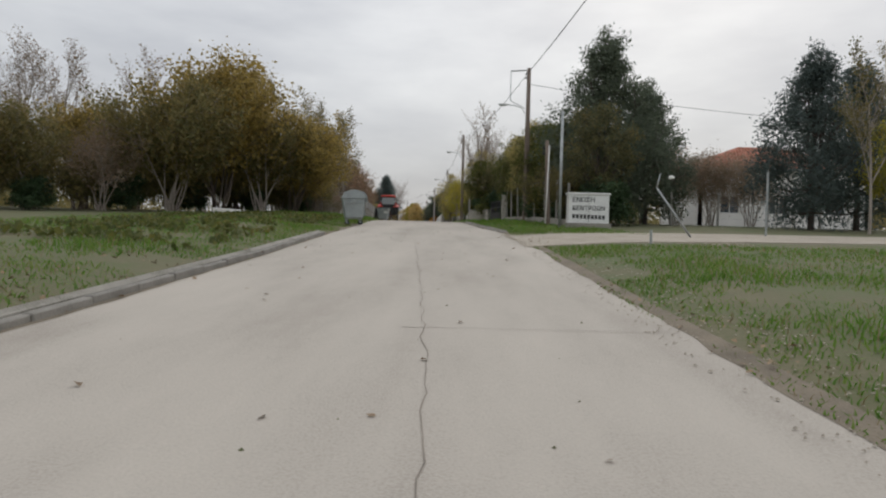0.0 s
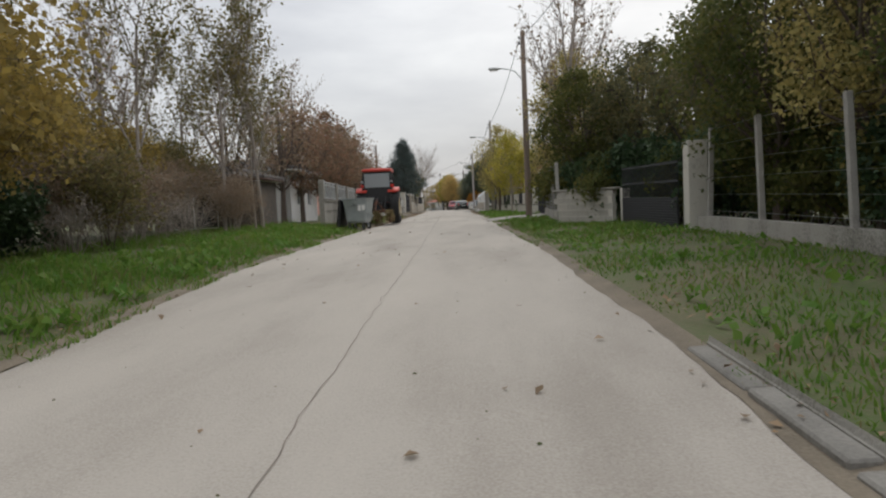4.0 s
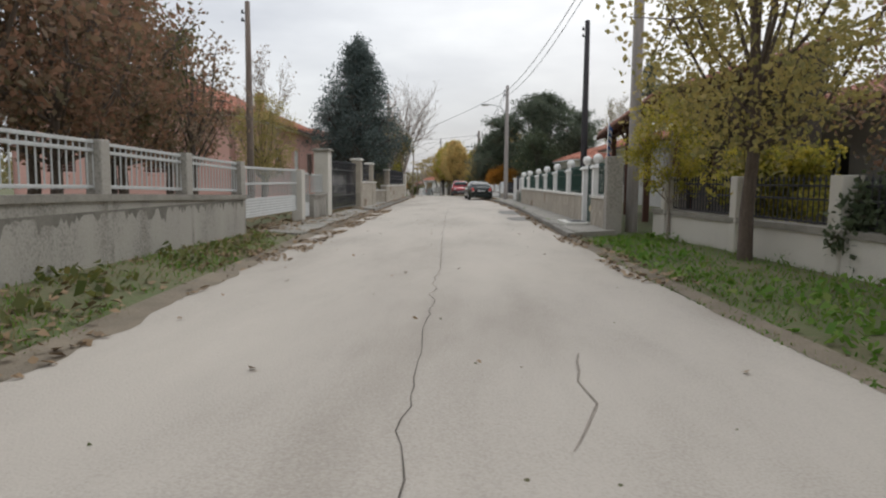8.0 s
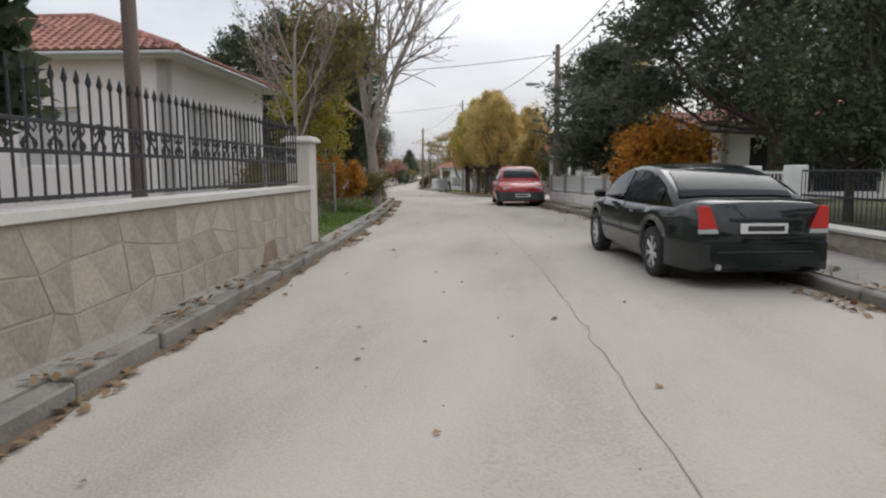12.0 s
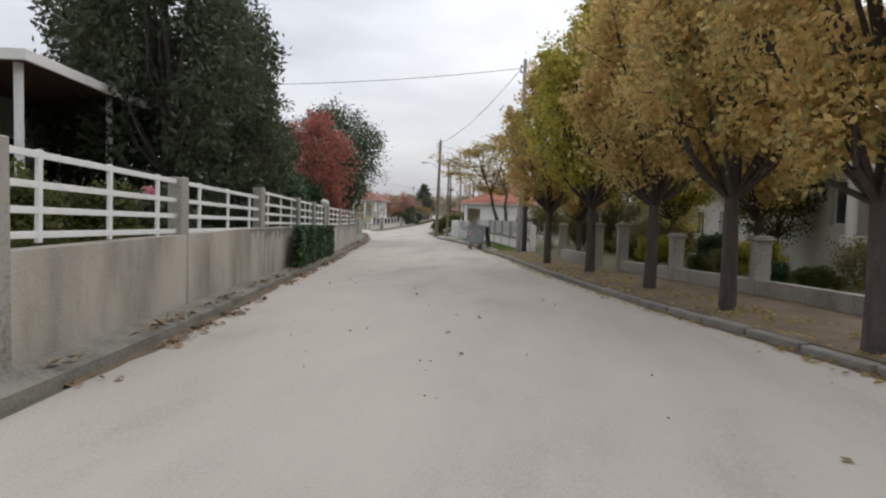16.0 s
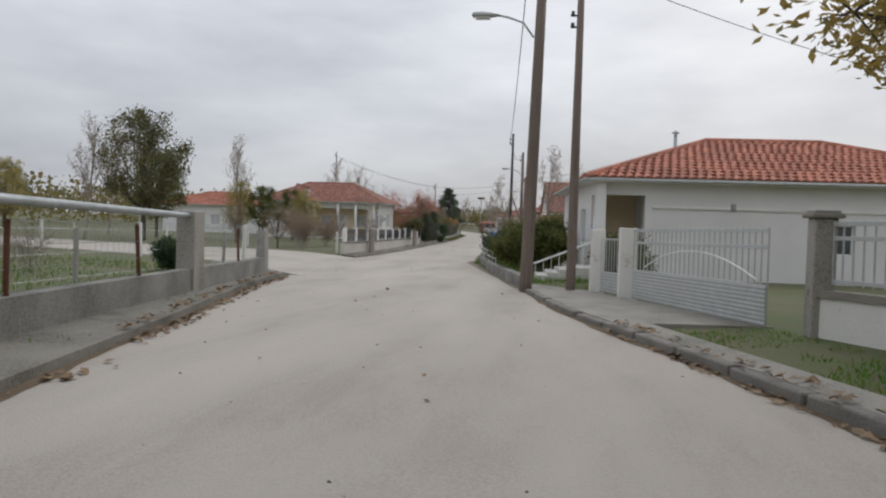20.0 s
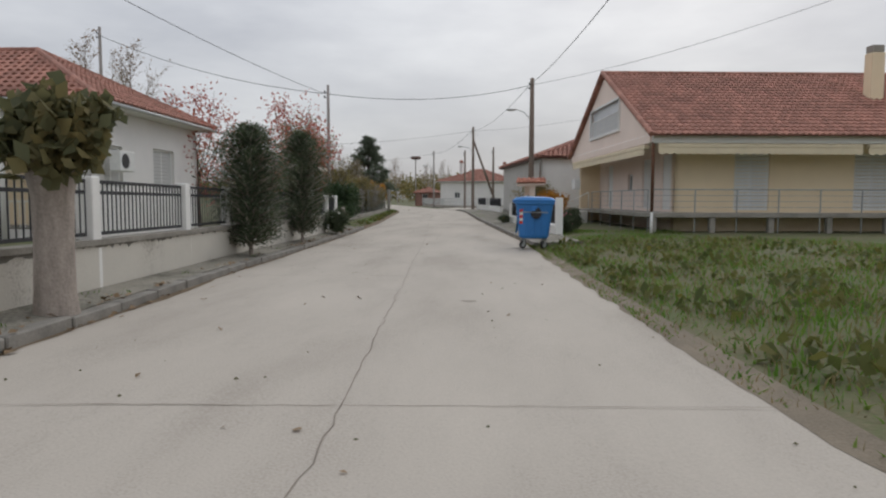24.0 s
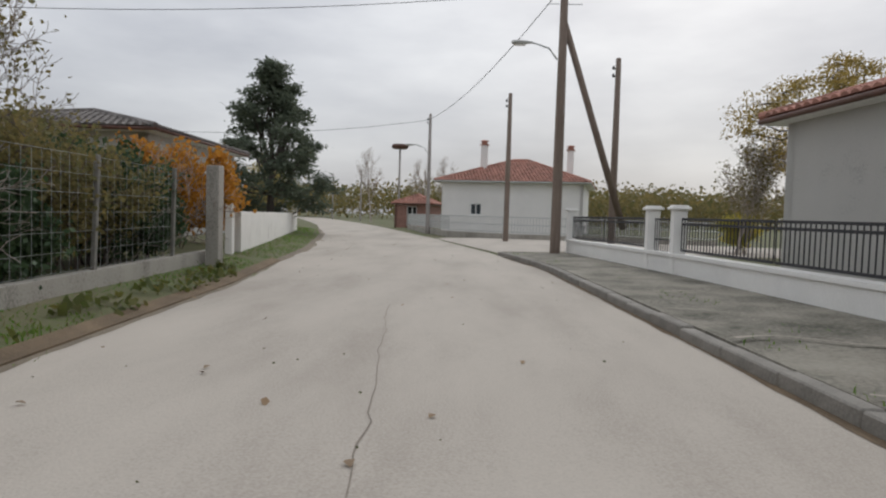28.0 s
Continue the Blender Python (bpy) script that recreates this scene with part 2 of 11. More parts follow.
M = {}
M["road"] = mat("road concrete", (0.42, 0.38, 0.33), 0.92, 0.22, 0.45, 60, 0.35, tint=(0.305, 0.27, 0.23), tfac=0.50, stretch=(1.6, 0.45, 1))
M["patch"] = mat("asphalt patch", (0.215, 0.205, 0.19), 0.95, 0.3, 2, 60, 0.3)
M["crack"] = mat("crack dirt", (0.245, 0.212, 0.178), 0.95, 0.35, 3, 50, 0.2)
M["crack_dark"] = mat("dark crack dirt", (0.10, 0.085, 0.07), 0.95, 0.35, 3, 50, 0.2)
M["soil"] = mat("grass and soil", (0.125, 0.115, 0.06), 0.95, 0.4, 0.6, 18, 0.5, tint=(0.075, 0.115, 0.03), tfac=0.56)
M["gravel"] = mat("gravel", (0.37, 0.325, 0.265), 0.95, 0.35, 1.2, 70, 0.7, tint=(0.26, 0.225, 0.175), tfac=0.45)
M["litter"] = mat("leaf litter soil", (0.16, 0.115, 0.07), 0.95, 0.4, 2.0, 40, 0.5)
M["pave"] = mat("pavement concrete", (0.285, 0.268, 0.235), 0.92, 0.35, 1.1, 40, 0.45, tint=(0.125, 0.12, 0.09), tfac=0.48)
M["kerb"] = mat("kerb concrete", (0.235, 0.22, 0.195), 0.9, 0.35, 2.2, 40, 0.35, rand=0.12)
M["wall_grey"] = mat("weathered render", (0.35, 0.328, 0.29), 0.9, 0.25, 1.1, 30, 0.3, tint=(0.13, 0.12, 0.10), tfac=0.49, stretch=(1, 1, 0.35))
M["wall_tan"] = mat("weathered tan render", (0.43, 0.39, 0.33), 0.9, 0.22, 0.8, 90, 0.1, tint=(0.15, 0.135, 0.11), tfac=0.53, stretch=(1, 1, 0.4))
M["wall_beige"] = mat("beige render", (0.55, 0.52, 0.46), 0.9, 0.16, 0.9, 35, 0.2, tint=(0.36, 0.33, 0.28), tfac=0.42)
M["coping"] = mat("coping concrete", (0.27, 0.25, 0.215), 0.9, 0.35, 2, 35, 0.3)
M["marble"] = mat("pale coping", (0.62, 0.60, 0.55), 0.6, 0.15, 2, 35, 0.1)
M["white"] = mat("white paint", (0.80, 0.79, 0.76), 0.75, 0.08, 1.4, 30, 0.12)
M["white_old"] = mat("stained white paint", (0.74, 0.72, 0.68), 0.8, 0.2, 1.6, 30, 0.2, tint=(0.40, 0.36, 0.30), tfac=0.40)
M["house_white"] = mat("white house render", (0.80, 0.78, 0.76), 0.85, 0.08, 0.7, 40, 0.15)
M["pink"] = mat("pink house render", (0.70, 0.42, 0.36), 0.85, 0.08, 0.7, 40, 0.15)
M["pale_pink"] = mat("pale pink render", (0.86, 0.73, 0.65), 0.85, 0.06, 0.7, 40, 0.15)
M["cream"] = mat("cream render", (0.84, 0.70, 0.49), 0.85, 0.06, 0.7, 40, 0.15)
M["rust_brick"] = mat("dull red brick", (0.27, 0.15, 0.12), 0.9, 0.25, 3.0, 25, 0.4)
M["barn"] = mat("grey barn render", (0.42, 0.41, 0.385), 0.92, 0.16, 0.8, 30, 0.25, tint=(0.29, 0.28, 0.26), tfac=0.42)
M["damp"] = mat("damp stained render", (0.24, 0.23, 0.205), 0.95, 0.5, 1.2, 30, 0.3)
M["tile"] = mat("roof tile", (0.46, 0.19, 0.125), 0.85, 0.25, 1.0, 30, 0.25, island=0.22)
M["milky"] = mat("milky plastic sheet", (0.55, 0.57, 0.60), 0.35, 0.12, 0.8, 20, 0.05)
M["tile_dark"] = mat("old roof tile", (0.37, 0.18, 0.135), 0.88, 0.3, 1.0, 30, 0.25, island=0.25)
M["roof_grey"] = mat("old grey roof tile", (0.17, 0.155, 0.145), 0.9, 0.3, 1.0, 30, 0.3, island=0.25)
M["stone"] = mat("rubble stone", (0.40, 0.375, 0.33), 0.9, 0.3, 3, 35, 0.4, rand=0.25)
M["stone_joint"] = mat("stone cladding mortar", (0.37, 0.33, 0.27), 0.92, 0.2, 2, 45, 0.3)
M["slate"] = mat("cladding stone", (0.395, 0.35, 0.285), 0.88, 0.3, 2.2, 30, 0.35, rand=0.12)
M["slate_rust"] = mat("rusty cladding stone", (0.26, 0.19, 0.13), 0.88, 0.35, 3.0, 30, 0.3, rand=0.2)
M["iron"] = mat("black iron", (0.045, 0.045, 0.05), 0.55, 0.3, 8, 60, 0.1, metal=0.4)
M["green_iron"] = mat("dark green iron", (0.03, 0.07, 0.055), 0.5, 0.3, 8, 60, 0.1, metal=0.2)
M["rail_grey"] = mat("grey painted steel", (0.52, 0.53, 0.52), 0.5, 0.15, 6, 60, 0.08, metal=0.2)
M["rail_white"] = mat("white painted steel", (0.78, 0.78, 0.76), 0.45, 0.12, 6, 60, 0.06)
M["galv"] = mat("galvanised steel", (0.40, 0.42, 0.42), 0.45, 0.3, 5, 60, 0.1, metal=0.7)
M["wood_pole"] = mat("weathered pole wood", (0.20, 0.155, 0.125), 0.9, 0.35, 3, 40, 0.4, stretch=(4, 4, 0.3))
M["pole_dark"] = mat("dark creosoted wood", (0.035, 0.032, 0.035), 0.8, 0.3, 3, 40, 0.3, stretch=(4, 4, 0.3))
M["pole_grey"] = mat("grey wood pole", (0.33, 0.30, 0.28), 0.85, 0.3, 3, 40, 0.3, stretch=(4, 4, 0.3))
M["post_conc"] = mat("concrete post", (0.36, 0.34, 0.31), 0.92, 0.3, 3, 40, 0.35)
M["bark"] = mat("bark", (0.13, 0.10, 0.08), 0.95, 0.4, 5, 35, 0.6, stretch=(3, 3, 0.6))
M["bark_pale"] = mat("pale bark", (0.36, 0.31, 0.27), 0.95, 0.35, 4, 35, 0.5, stretch=(3, 3, 0.6))
M["bark_dark"] = mat("dark bark", (0.085, 0.07, 0.06), 0.95, 0.4, 5, 35, 0.6, stretch=(3, 3, 0.6))
M["cable"] = mat("cable", (0.025, 0.025, 0.028), 0.6, 0.1, 5, 40, 0)
M["bin_grey"] = mat("grey bin steel", (0.33, 0.36, 0.36), 0.5, 0.22, 3, 50, 0.08, metal=0.15)
M["bin_blue"] = mat("blue bin plastic", (0.035, 0.19, 0.50), 0.45, 0.15, 3, 50, 0.05)
M["rubber"] = mat("rubber", (0.03, 0.03, 0.03), 0.85, 0.3, 8, 60, 0.3)
M["black"] = mat("black plastic", (0.025, 0.025, 0.027), 0.6, 0.2, 8, 60, 0.1)
M["red"] = mat("red tractor paint", (0.55, 0.05, 0.03), 0.45, 0.2, 5, 60, 0.05)
M["wheel_cream"] = mat("cream wheel paint", (0.72, 0.60, 0.36), 0.5, 0.2, 5, 60, 0.05)
M["rust"] = mat("rusty steel", (0.16, 0.075, 0.045), 0.9, 0.5, 9, 60, 0.4, metal=0.3)
M["glass"] = glassmat("window glass")
M["car_glass"] = glassmat("car glass", (0.02, 0.025, 0.028), 0.03)
M["car_glass"].node_tree.nodes["Principled BSDF"].inputs["IOR"].default_value = 1.18
M["shutter"] = mat("grey roller shutter", (0.55, 0.55, 0.54), 0.6, 0.1, 2, 40, 0.05)
M["brown"] = mat("brown wood", (0.10, 0.045, 0.03), 0.6, 0.3, 4, 50, 0.2)
# Near-black stand-in for the shade inside openings and under slabs.
M["shade_black"] = mat("dark interior", (0.02, 0.02, 0.02), 0.9, 0.2, 2, 30, 0)
M["red_white_r"] = mat("red reflective tape", (0.60, 0.04, 0.03), 0.4, 0.1, 5, 60, 0)
M["paper"] = mat("white paper label", (0.78, 0.77, 0.74), 0.7, 0.1, 5, 60, 0)
M["ink"] = mat("dark lettering paint", (0.03, 0.03, 0.03), 0.7, 0.1, 5, 60, 0)
M["chrome"] = mat("bright alloy", (0.62, 0.63, 0.64), 0.3, 0.1, 5, 60, 0, metal=0.9)
M["awning"] = mat("cream awning cloth", (0.76, 0.66, 0.48), 0.85, 0.08, 2, 60, 0.1)
M["flag_blue"] = mat("blue cloth", (0.05, 0.14, 0.42), 0.8, 0.1, 5, 60, 0.05)
M["brick_white"] = mat("white painted brick", (0.62, 0.60, 0.565), 0.88, 0.18, 1.4, 22, 0.5, tint=(0.46, 0.44, 0.41), tfac=0.42)
M["stone_dark"] = mat("dark brickwork", (0.12, 0.10, 0.085), 0.92, 0.35, 2.5, 25, 0.5)
M["stain"] = mat("dark water stain", (0.17, 0.158, 0.135), 0.95, 0.45, 2.5, 30, 0.2, tint=(0.10, 0.092, 0.078), tfac=0.47)
M["pave_moss"] = mat("mossy pavement", (0.235, 0.218, 0.18), 0.95, 0.5, 0.9, 22, 0.9, tint=(0.045, 0.045, 0.03), tfac=0.53)
M["foot"] = mat("stained ledge concrete", (0.21, 0.195, 0.165), 0.95, 0.35, 1.4, 30, 0.5, tint=(0.095, 0.088, 0.07), tfac=0.5)
M["dust"] = mat("pale road dust", (0.33, 0.295, 0.25), 0.95, 0.2, 1.2, 50, 0.3)
M["earth"] = mat("brown edge earth", (0.20, 0.165, 0.12), 0.95, 0.35, 1.6, 45, 0.5)
M["block"] = mat("concrete block", (0.44, 0.41, 0.36), 0.92, 0.25, 3.0, 40, 0.4, rand=0.1)

# ---- ground and road ----
def strip(kit, ys, stations):
    """A sheet over ys; stations(y) gives the (x, z) points across."""
    rows = [stations(y) for y in ys]
    n = len(rows[0])
    kit.add([(x, y, z) for y, r in zip(ys, rows) for x, z in r], [(i * n + j, i * n + j + 1, (i + 1) * n + j + 1, (i + 1) * n + j) for i in range(len(ys) - 1) for j in range(n - 1)])
    return kit


FLAT = [(141, 169), (204, 235), (298, 322), (15, 27), (61, 71)]


def rough(x, y, a=0.05):
    if any(p <= y <= q for p, q in FLAT):
        a *= 0.12
    return a * noise.noise(Vector((x * 0.35, y * 0.35, 3.1))) + a * 0.5 * noise.noise(Vector((x * 1.3, y * 1.3, 7.7)))


YS = [-60 + 2.0 * i for i in range(241)]


def ground_row(y):
    p, a, b = P(y), xl(y), xr(y)
    left = [(900, 0.2), (260, 0.2), (110, 0.25), (60, 0.25), (35, 0.28), (20, 0.28), (12, 0.28), (8, 0.27), (5, 0.26), (3.5, 0.24), (2.4, 0.2), (1.6, 0.15), (0.9, 0.09), (0.4, 0.04), (0.0, -0.02)]
    out = [(a - d, p + h + (rough(a - d, y) if d > 0.3 else 0)) for d, h in left]
    out += [(a + 0.3, p - 0.08), (b - 0.3, p - 0.08)]
    out += [(b + d, p + h * 0.6 + (rough(b + d, y) if d > 0.3 else 0)) for d, h in reversed(left)]
    return out


gk = strip(Kit(), [-1500, -400] + YS + [600, 1100, 2600], ground_row)
ground = solid("ground", gk, M["soil"], "grass and bare soil beside the village road", "ground", smooth=True)
rk = strip(Kit(), YS, lambda y: [(xl(y) + (xr(y) - xl(y)) * k / 8 + (0.10 * noise.noise(Vector((y * 0.9, k, 0))) if k in (0, 8) else 0), P(y) + 0.012 * math.sin(math.pi * k / 8)) for k in range(9)])
road = solid("road", rk, M["road"], "pale worn concrete village road with cracks and dust", "road", smooth=True)


def side_street(name, pts, label, material="road", lift=0.006):
    """pts: two edges, each a list of (x, y), walked outward together."""
    k = Kit()
    a, b = pts
    for i in range(len(a) - 1):
        for s in range(6):
            for t in range(8):
                q = []
                for ss, tt in ((s, t), (s + 1, t), (s + 1, t + 1), (s, t + 1)):
                    u, v = ss / 6, tt / 8
                    ax, ay = a[i][0] + (a[i + 1][0] - a[i][0]) * v, a[i][1] + (a[i + 1][1] - a[i][1]) * v
                    bx, by = b[i][0] + (b[i + 1][0] - b[i][0]) * v, b[i][1] + (b[i + 1][1] - b[i][1]) * v
                    x, y = ax + (bx - ax) * u, ay + (by - ay) * u
                    d, right = max(0.0, xl(y) - x, x - xr(y)), x > xr(y)
                    h = float(np.interp(d, [0, 0.4, 0.9, 1.6, 2.4, 3.5, 5, 8, 12], [0.0, 0.06, 0.11, 0.17, 0.22, 0.26, 0.28, 0.29, 0.30])) * (0.62 if right else 1.0) 
                    q.append((x, y, P(y) + lift + h))
                k.add(q, [(0, 1, 2, 3)])
    for e in (a, b):
        for i in range(len(e) - 1):
            for t in range(8):
                q = []
                for v in (t / 8, (t + 1) / 8):
                    x, y = e[i][0] + (e[i + 1][0] - e[i][0]) * v, e[i][1] + (e[i + 1][1] - e[i][1]) * v
                    d, right = max(0.0, xl(y) - x, x - xr(y)), x > xr(y)
                    z = P(y) + lift + float(np.interp(d, [0, 0.4, 0.9, 1.6, 2.4, 3.5, 5, 8, 12], [0.0, 0.06, 0.11, 0.17, 0.22, 0.26, 0.28, 0.29, 0.30])) * (0.62 if right else 1.0)
                    q += [(x, y, z), (x, y, z - 0.3)]
                k.add(q, [(0, 1, 3, 2)])
    return solid(name, k, M[material], label, "road", smooth=False)


side_street("side_street", ([(-12.4, 144.3), (-20, 147.4), (-46, 152.8)], [(-15.0, 151.8), (-20, 152.3), (-46, 158.3)]), "pale concrete side street")
side_street("side_street", ([(-7.0, 142.5), (0, 143.6), (32, 146)], [(-8.2, 153.0), (0, 152.6), (32, 154)]), "pale concrete side street")
side_street("side_street", ([(-26.3, 207.2), (-36, 211.5), (-70, 222)], [(-28.8, 221.0), (-38, 220.5), (-70, 232)]), "pale concrete side street")
side_street("side_street", ([(-28.2, 305.6), (-22, 305.2), (10, 300)], [(-31.0, 319.5), (-24, 316.5), (10, 310)]), "pale concrete side street")
side_street("driveway", ([(1.8, 17.0), (9, 18.6), (26, 21.5)], [(1.8, 22.0), (9, 23.6), (26, 25.2)]), "pale gravel driveway across the verge", "gravel", 0.012)
side_street("driveway", ([(-1.2, 63.6), (2.2, 64.0)], [(-1.4, 68.6), (2.0, 68.8)]), "cracked concrete driveway in front of a gate", "pave", 0.012)


def ribbon(name, pts, width, material, label, seed=0, wob=0.06, lift=0.016, category="crack"):
    """A thin winding strip lying on the road."""
    rr = random.Random(seed)
    k = Kit()
    q = []
    for (x0, y0), (x1, y1) in zip(pts, pts[1:]):
        n = max(2, int(math.hypot(x1 - x0, y1 - y0) / 0.18))
        q += [(x0 + (x1 - x0) * i / n, y0 + (y1 - y0) * i / n) for i in range(n)]
    q.append(pts[-1])
    L = []
    for i, (x, y) in enumerate(q):
        a, b = q[max(0, i - 1)], q[min(len(q) - 1, i + 1)]
        d = math.hypot(b[0] - a[0], b[1] - a[1]) or 1
        nx, ny = -(b[1] - a[1]) / d, (b[0] - a[0]) / d
        o = wob * noise.noise(Vector((x * 2.3, y * 2.3, seed))) + rr.uniform(-0.25, 0.25) * wob
        w = 0.55 * width * (0.35 + 0.9 * abs(noise.noise(Vector((x * 1.1, y * 1.1, 5 + seed)))) + rr.uniform(0, 0.25))
        for s in (-1, 1):
            L.append((x + nx * (o + s * w), y + ny * (o + s * w), P(y) + lift))
    k.add(L, [(2 * i, 2 * i + 1, 2 * i + 3, 2 * i + 2) for i in range(len(q) - 1)])
    return solid(name, k, M[material], label, category)


CENTRE = [(-5, 0.1), (4.7, -0.16), (11.5, -0.58), (16.9, -0.96), (30, -1.6), (47, -2.45), (58.5, -3.2), (68.4, -3.91), (76.9, -4.46), (87.5, -5.09), (99, -5.85), (109.5, -6.45), (121.6, -7.14), (130, -8.0)]
ribbon("road_crack", [(x, y) for y, x in CENTRE if y < 18], 0.010, "crack", "dirt-filled lengthwise crack in the concrete road", 1, 0.05)
ribbon("road_crack", [(x, y) for y, x in CENTRE if 29 < y < 60], 0.010, "crack", "dirt-filled lengthwise crack in the concrete road", 1, 0.05)
ribbon("road_crack", [(x, y) for y, x in CENTRE if 58 < y < 112], 0.011, "crack_dark", "open dark lengthwise crack in the concrete road", 1, 0.07)
ribbon("road_crack", [(x, y) for y, x in CENTRE if y > 109], 0.009, "crack", "dirt-filled lengthwise crack in the concrete road", 1, 0.05)
ribbon("road_crack", [(-25.8, 214), (-26.16, 220.8), (-26.44, 226.2), (-26.9, 239.3), (-27.36, 248.2), (-27.82, 257.6), (-29.62, 287), (-30.13, 292.2)], 0.010, "crack", "dirt-filled lengthwise crack in the concrete road", 2, 0.05)
for i, (y, f0, f1, w) in enumerate([(13.9, 0.02, 0.5, 0.020), (6.2, 0.55, 0.98, 0.016), (16.0, 0.0, 0.5, 0.012), (92.5, 0.35, 0.58, 0.013), (101.9, 0.1, 0.55, 0.010), (106.7, 0.0, 0.75, 0.025), (109.9, 0.05, 0.98, 0.013), (226.5, 0.05, 0.45, 0.012),
                                    (239.35, 0.0, 0.98, 0.011), (246.6, 0.0, 0.55, 0.022), (247.9, 0.5, 0.95, 0.02), (274.2, 0.0, 0.6, 0.012), (252.0, 0.05, 0.5, 0.014), (85.5, 0.45, 0.6, 0.01)]):
    ribbon("road_crack", [(xl(y) + (xr(y) - xl(y)) * f, y + 0.25 * (f - f0)) for f in (f0, (f0 + f1) / 2, f1)], w, "crack", "thin crosswise joint in the concrete road", 20 + i, 0.03)
ribbon("road_crack", [(-9.3, 146.5), (-9.25, 145.7), (-9.4, 144.8), (-9.28, 143.7)], 0.016, "crack", "dark winding crack in the concrete road", 50)
ribbon("road_crack", [(-14.7, 151.2), (-14.35, 149.4), (-14.05, 147.9), (-13.75, 146.6), (-13.65, 145.6)], 0.05, "crack", "wide broken crack at the side street", 51)
ribbon("road_crack", [(-13.8, 178.8), (-13.4, 176.5), (-13.2, 174.2), (-12.9, 171.6)], 0.035, "patch", "dark winding crack near the pavement", 53)
ribbon("road_crack", [(-14.9, 186.0), (-14.6, 183.6), (-14.0, 181.4), (-13.5, 178.9)], 0.035, "patch", "dark winding crack near the pavement", 54)
ribbon("road_crack", [(-3.55, 80.9), (-3.65, 80.2), (-3.6, 79.8), (-3.8, 79.1)], 0.016, "crack", "dark winding crack in the concrete road", 55, 0.03)


def blot(name, x, y, rx, ry, material, label, seed, lift=0.0145, category="patch"):
    k = Kit()
    n = 26
    vs = [(x, y, P(y) + lift)]
    for i in range(n):
        a = 2 * math.pi * i / n
        r = 1 + 0.35 * noise.noise(Vector((math.cos(a) * 1.7, math.sin(a) * 1.7, seed)))
        px, py = x + rx * r * math.cos(a), y + ry * r * math.sin(a)
        vs.append((px, py, P(py) + lift))
    k.add(vs, [(0, 1 + i, 1 + (i + 1) % n) for i in range(n)])
    return solid(name, k, M[material], label, category)


blot("asphalt_patch", -3.55, 103.0, 0.5, 1.7, "patch", "dark asphalt repair patch by the kerb", 3)
blot("asphalt_patch", -3.3, 98.4, 0.5, 1.2, "patch", "dark asphalt repair patch by the kerb", 4)
ribbon("asphalt_patch", [(-3.7, 105.7), (-4.6, 105.9), (-5.6, 106.2)], 0.30, "patch", "dark asphalt strip across the road", 9, 0.05, 0.0148, "patch")
blot("road_stain", 1.1, 20.4, 0.16, 0.16, "dust", "brown stain on the concrete", 41, 0.0135, "stain")
blot("road_stain", -1.95, 73.7, 0.18, 0.5, "patch", "dark damp stain on the concrete", 42, 0.0135, "stain")
blot("road_stain", -4.75, 72.0, 0.25, 0.3, "dust", "faint stain on the concrete", 43, 0.0135, "stain")
for i in range(24):
    y = 256.5 + i * 1.95
    ribbon("pavement_crack", [(xr(y) + 0.18, y), (xr(y) + 0.7, y + 0.22 * math.sin(i * 2.3)), (xr(y) + 1.5, y + 0.3 * math.sin(i * 1.7))], 0.03 + 0.015 * (i % 3), "dust", "dirt-filled crack in the mossy pavement", 80 + i, 0.09, 0.175)
for i, (x, y, r) in enumerate([(-1.9, 70.2, 0.45), (-27.0, 224.6, 0.2), (-25.9, 223.2, 0.15), (-26.2, 243.9, 0.12)]):
    blot("manhole_stain", x, y, r * 0.8, r * 0.5, "dust", "round dark stain on the concrete", 30 + i, 0.0135, "stain")


def pavement(name, y0, y1, out, h=0.13, material="pave", side=-1, label="worn grey concrete pavement", inner=None, kerb=True, kerb_w=0.16):
    """A raised walk beside the road edge; out(y): x of its far side."""
    edge = xl if side < 0 else xr
    ys = list(np.linspace(y0, y1, max(2, int(abs(y1 - y0) / 1.2))))
    k = Kit()

    def row(y):
        a = edge(y) + side * kerb_w
        b = out(y)
        z = P(y) + h
        return [(a, z - 0.3), (a, z + 0.006 * noise.noise(Vector((a, y, 0)))), ((a + b) / 2, z + 0.02 + rough(a + 1, y, 0.03)), (b, z + 0.05), (b, z - 0.3)]
    strip(k, ys, row)
    for y in (ys[0], ys[-1]):
        k.add([(q[0], y, q[1]) for q in row(y)], [(0, 1, 2, 3, 4)])
    ob = solid(name, k, M[material], label, "pavement", smooth=False)
    if kerb:
        kk = Kit()
        kk.box((0, 0, 0), (kerb_w, 0.996, 0.30), 0.014)
        me = kk.mesh("kerb_stone", M["kerb"])
        run = thing("kerb", "row of weathered concrete kerb stones", "kerb", kind="structure")
        n = int(abs(y1 - y0))
        rr = random.Random(int(y0 * 7))
        for i in range(n):
            y = y0 + (i + 0.5) * (y1 - y0) / n
            a0, a1 = edge(y - 0.5), edge(y + 0.5)
            link("kerb_stone", me, run, m=pose((a0 + a1) / 2 + side * kerb_w / 2 + rr.uniform(-0.012, 0.012), y, P(y) + h - 0.15 + rr.uniform(-0.02, 0.008), math.degrees(math.atan(P(y + 0.5) - P(y - 0.5))), rr.uniform(-1.5, 1.5), -math.degrees(math.atan(a1 - a0))))
    return ob


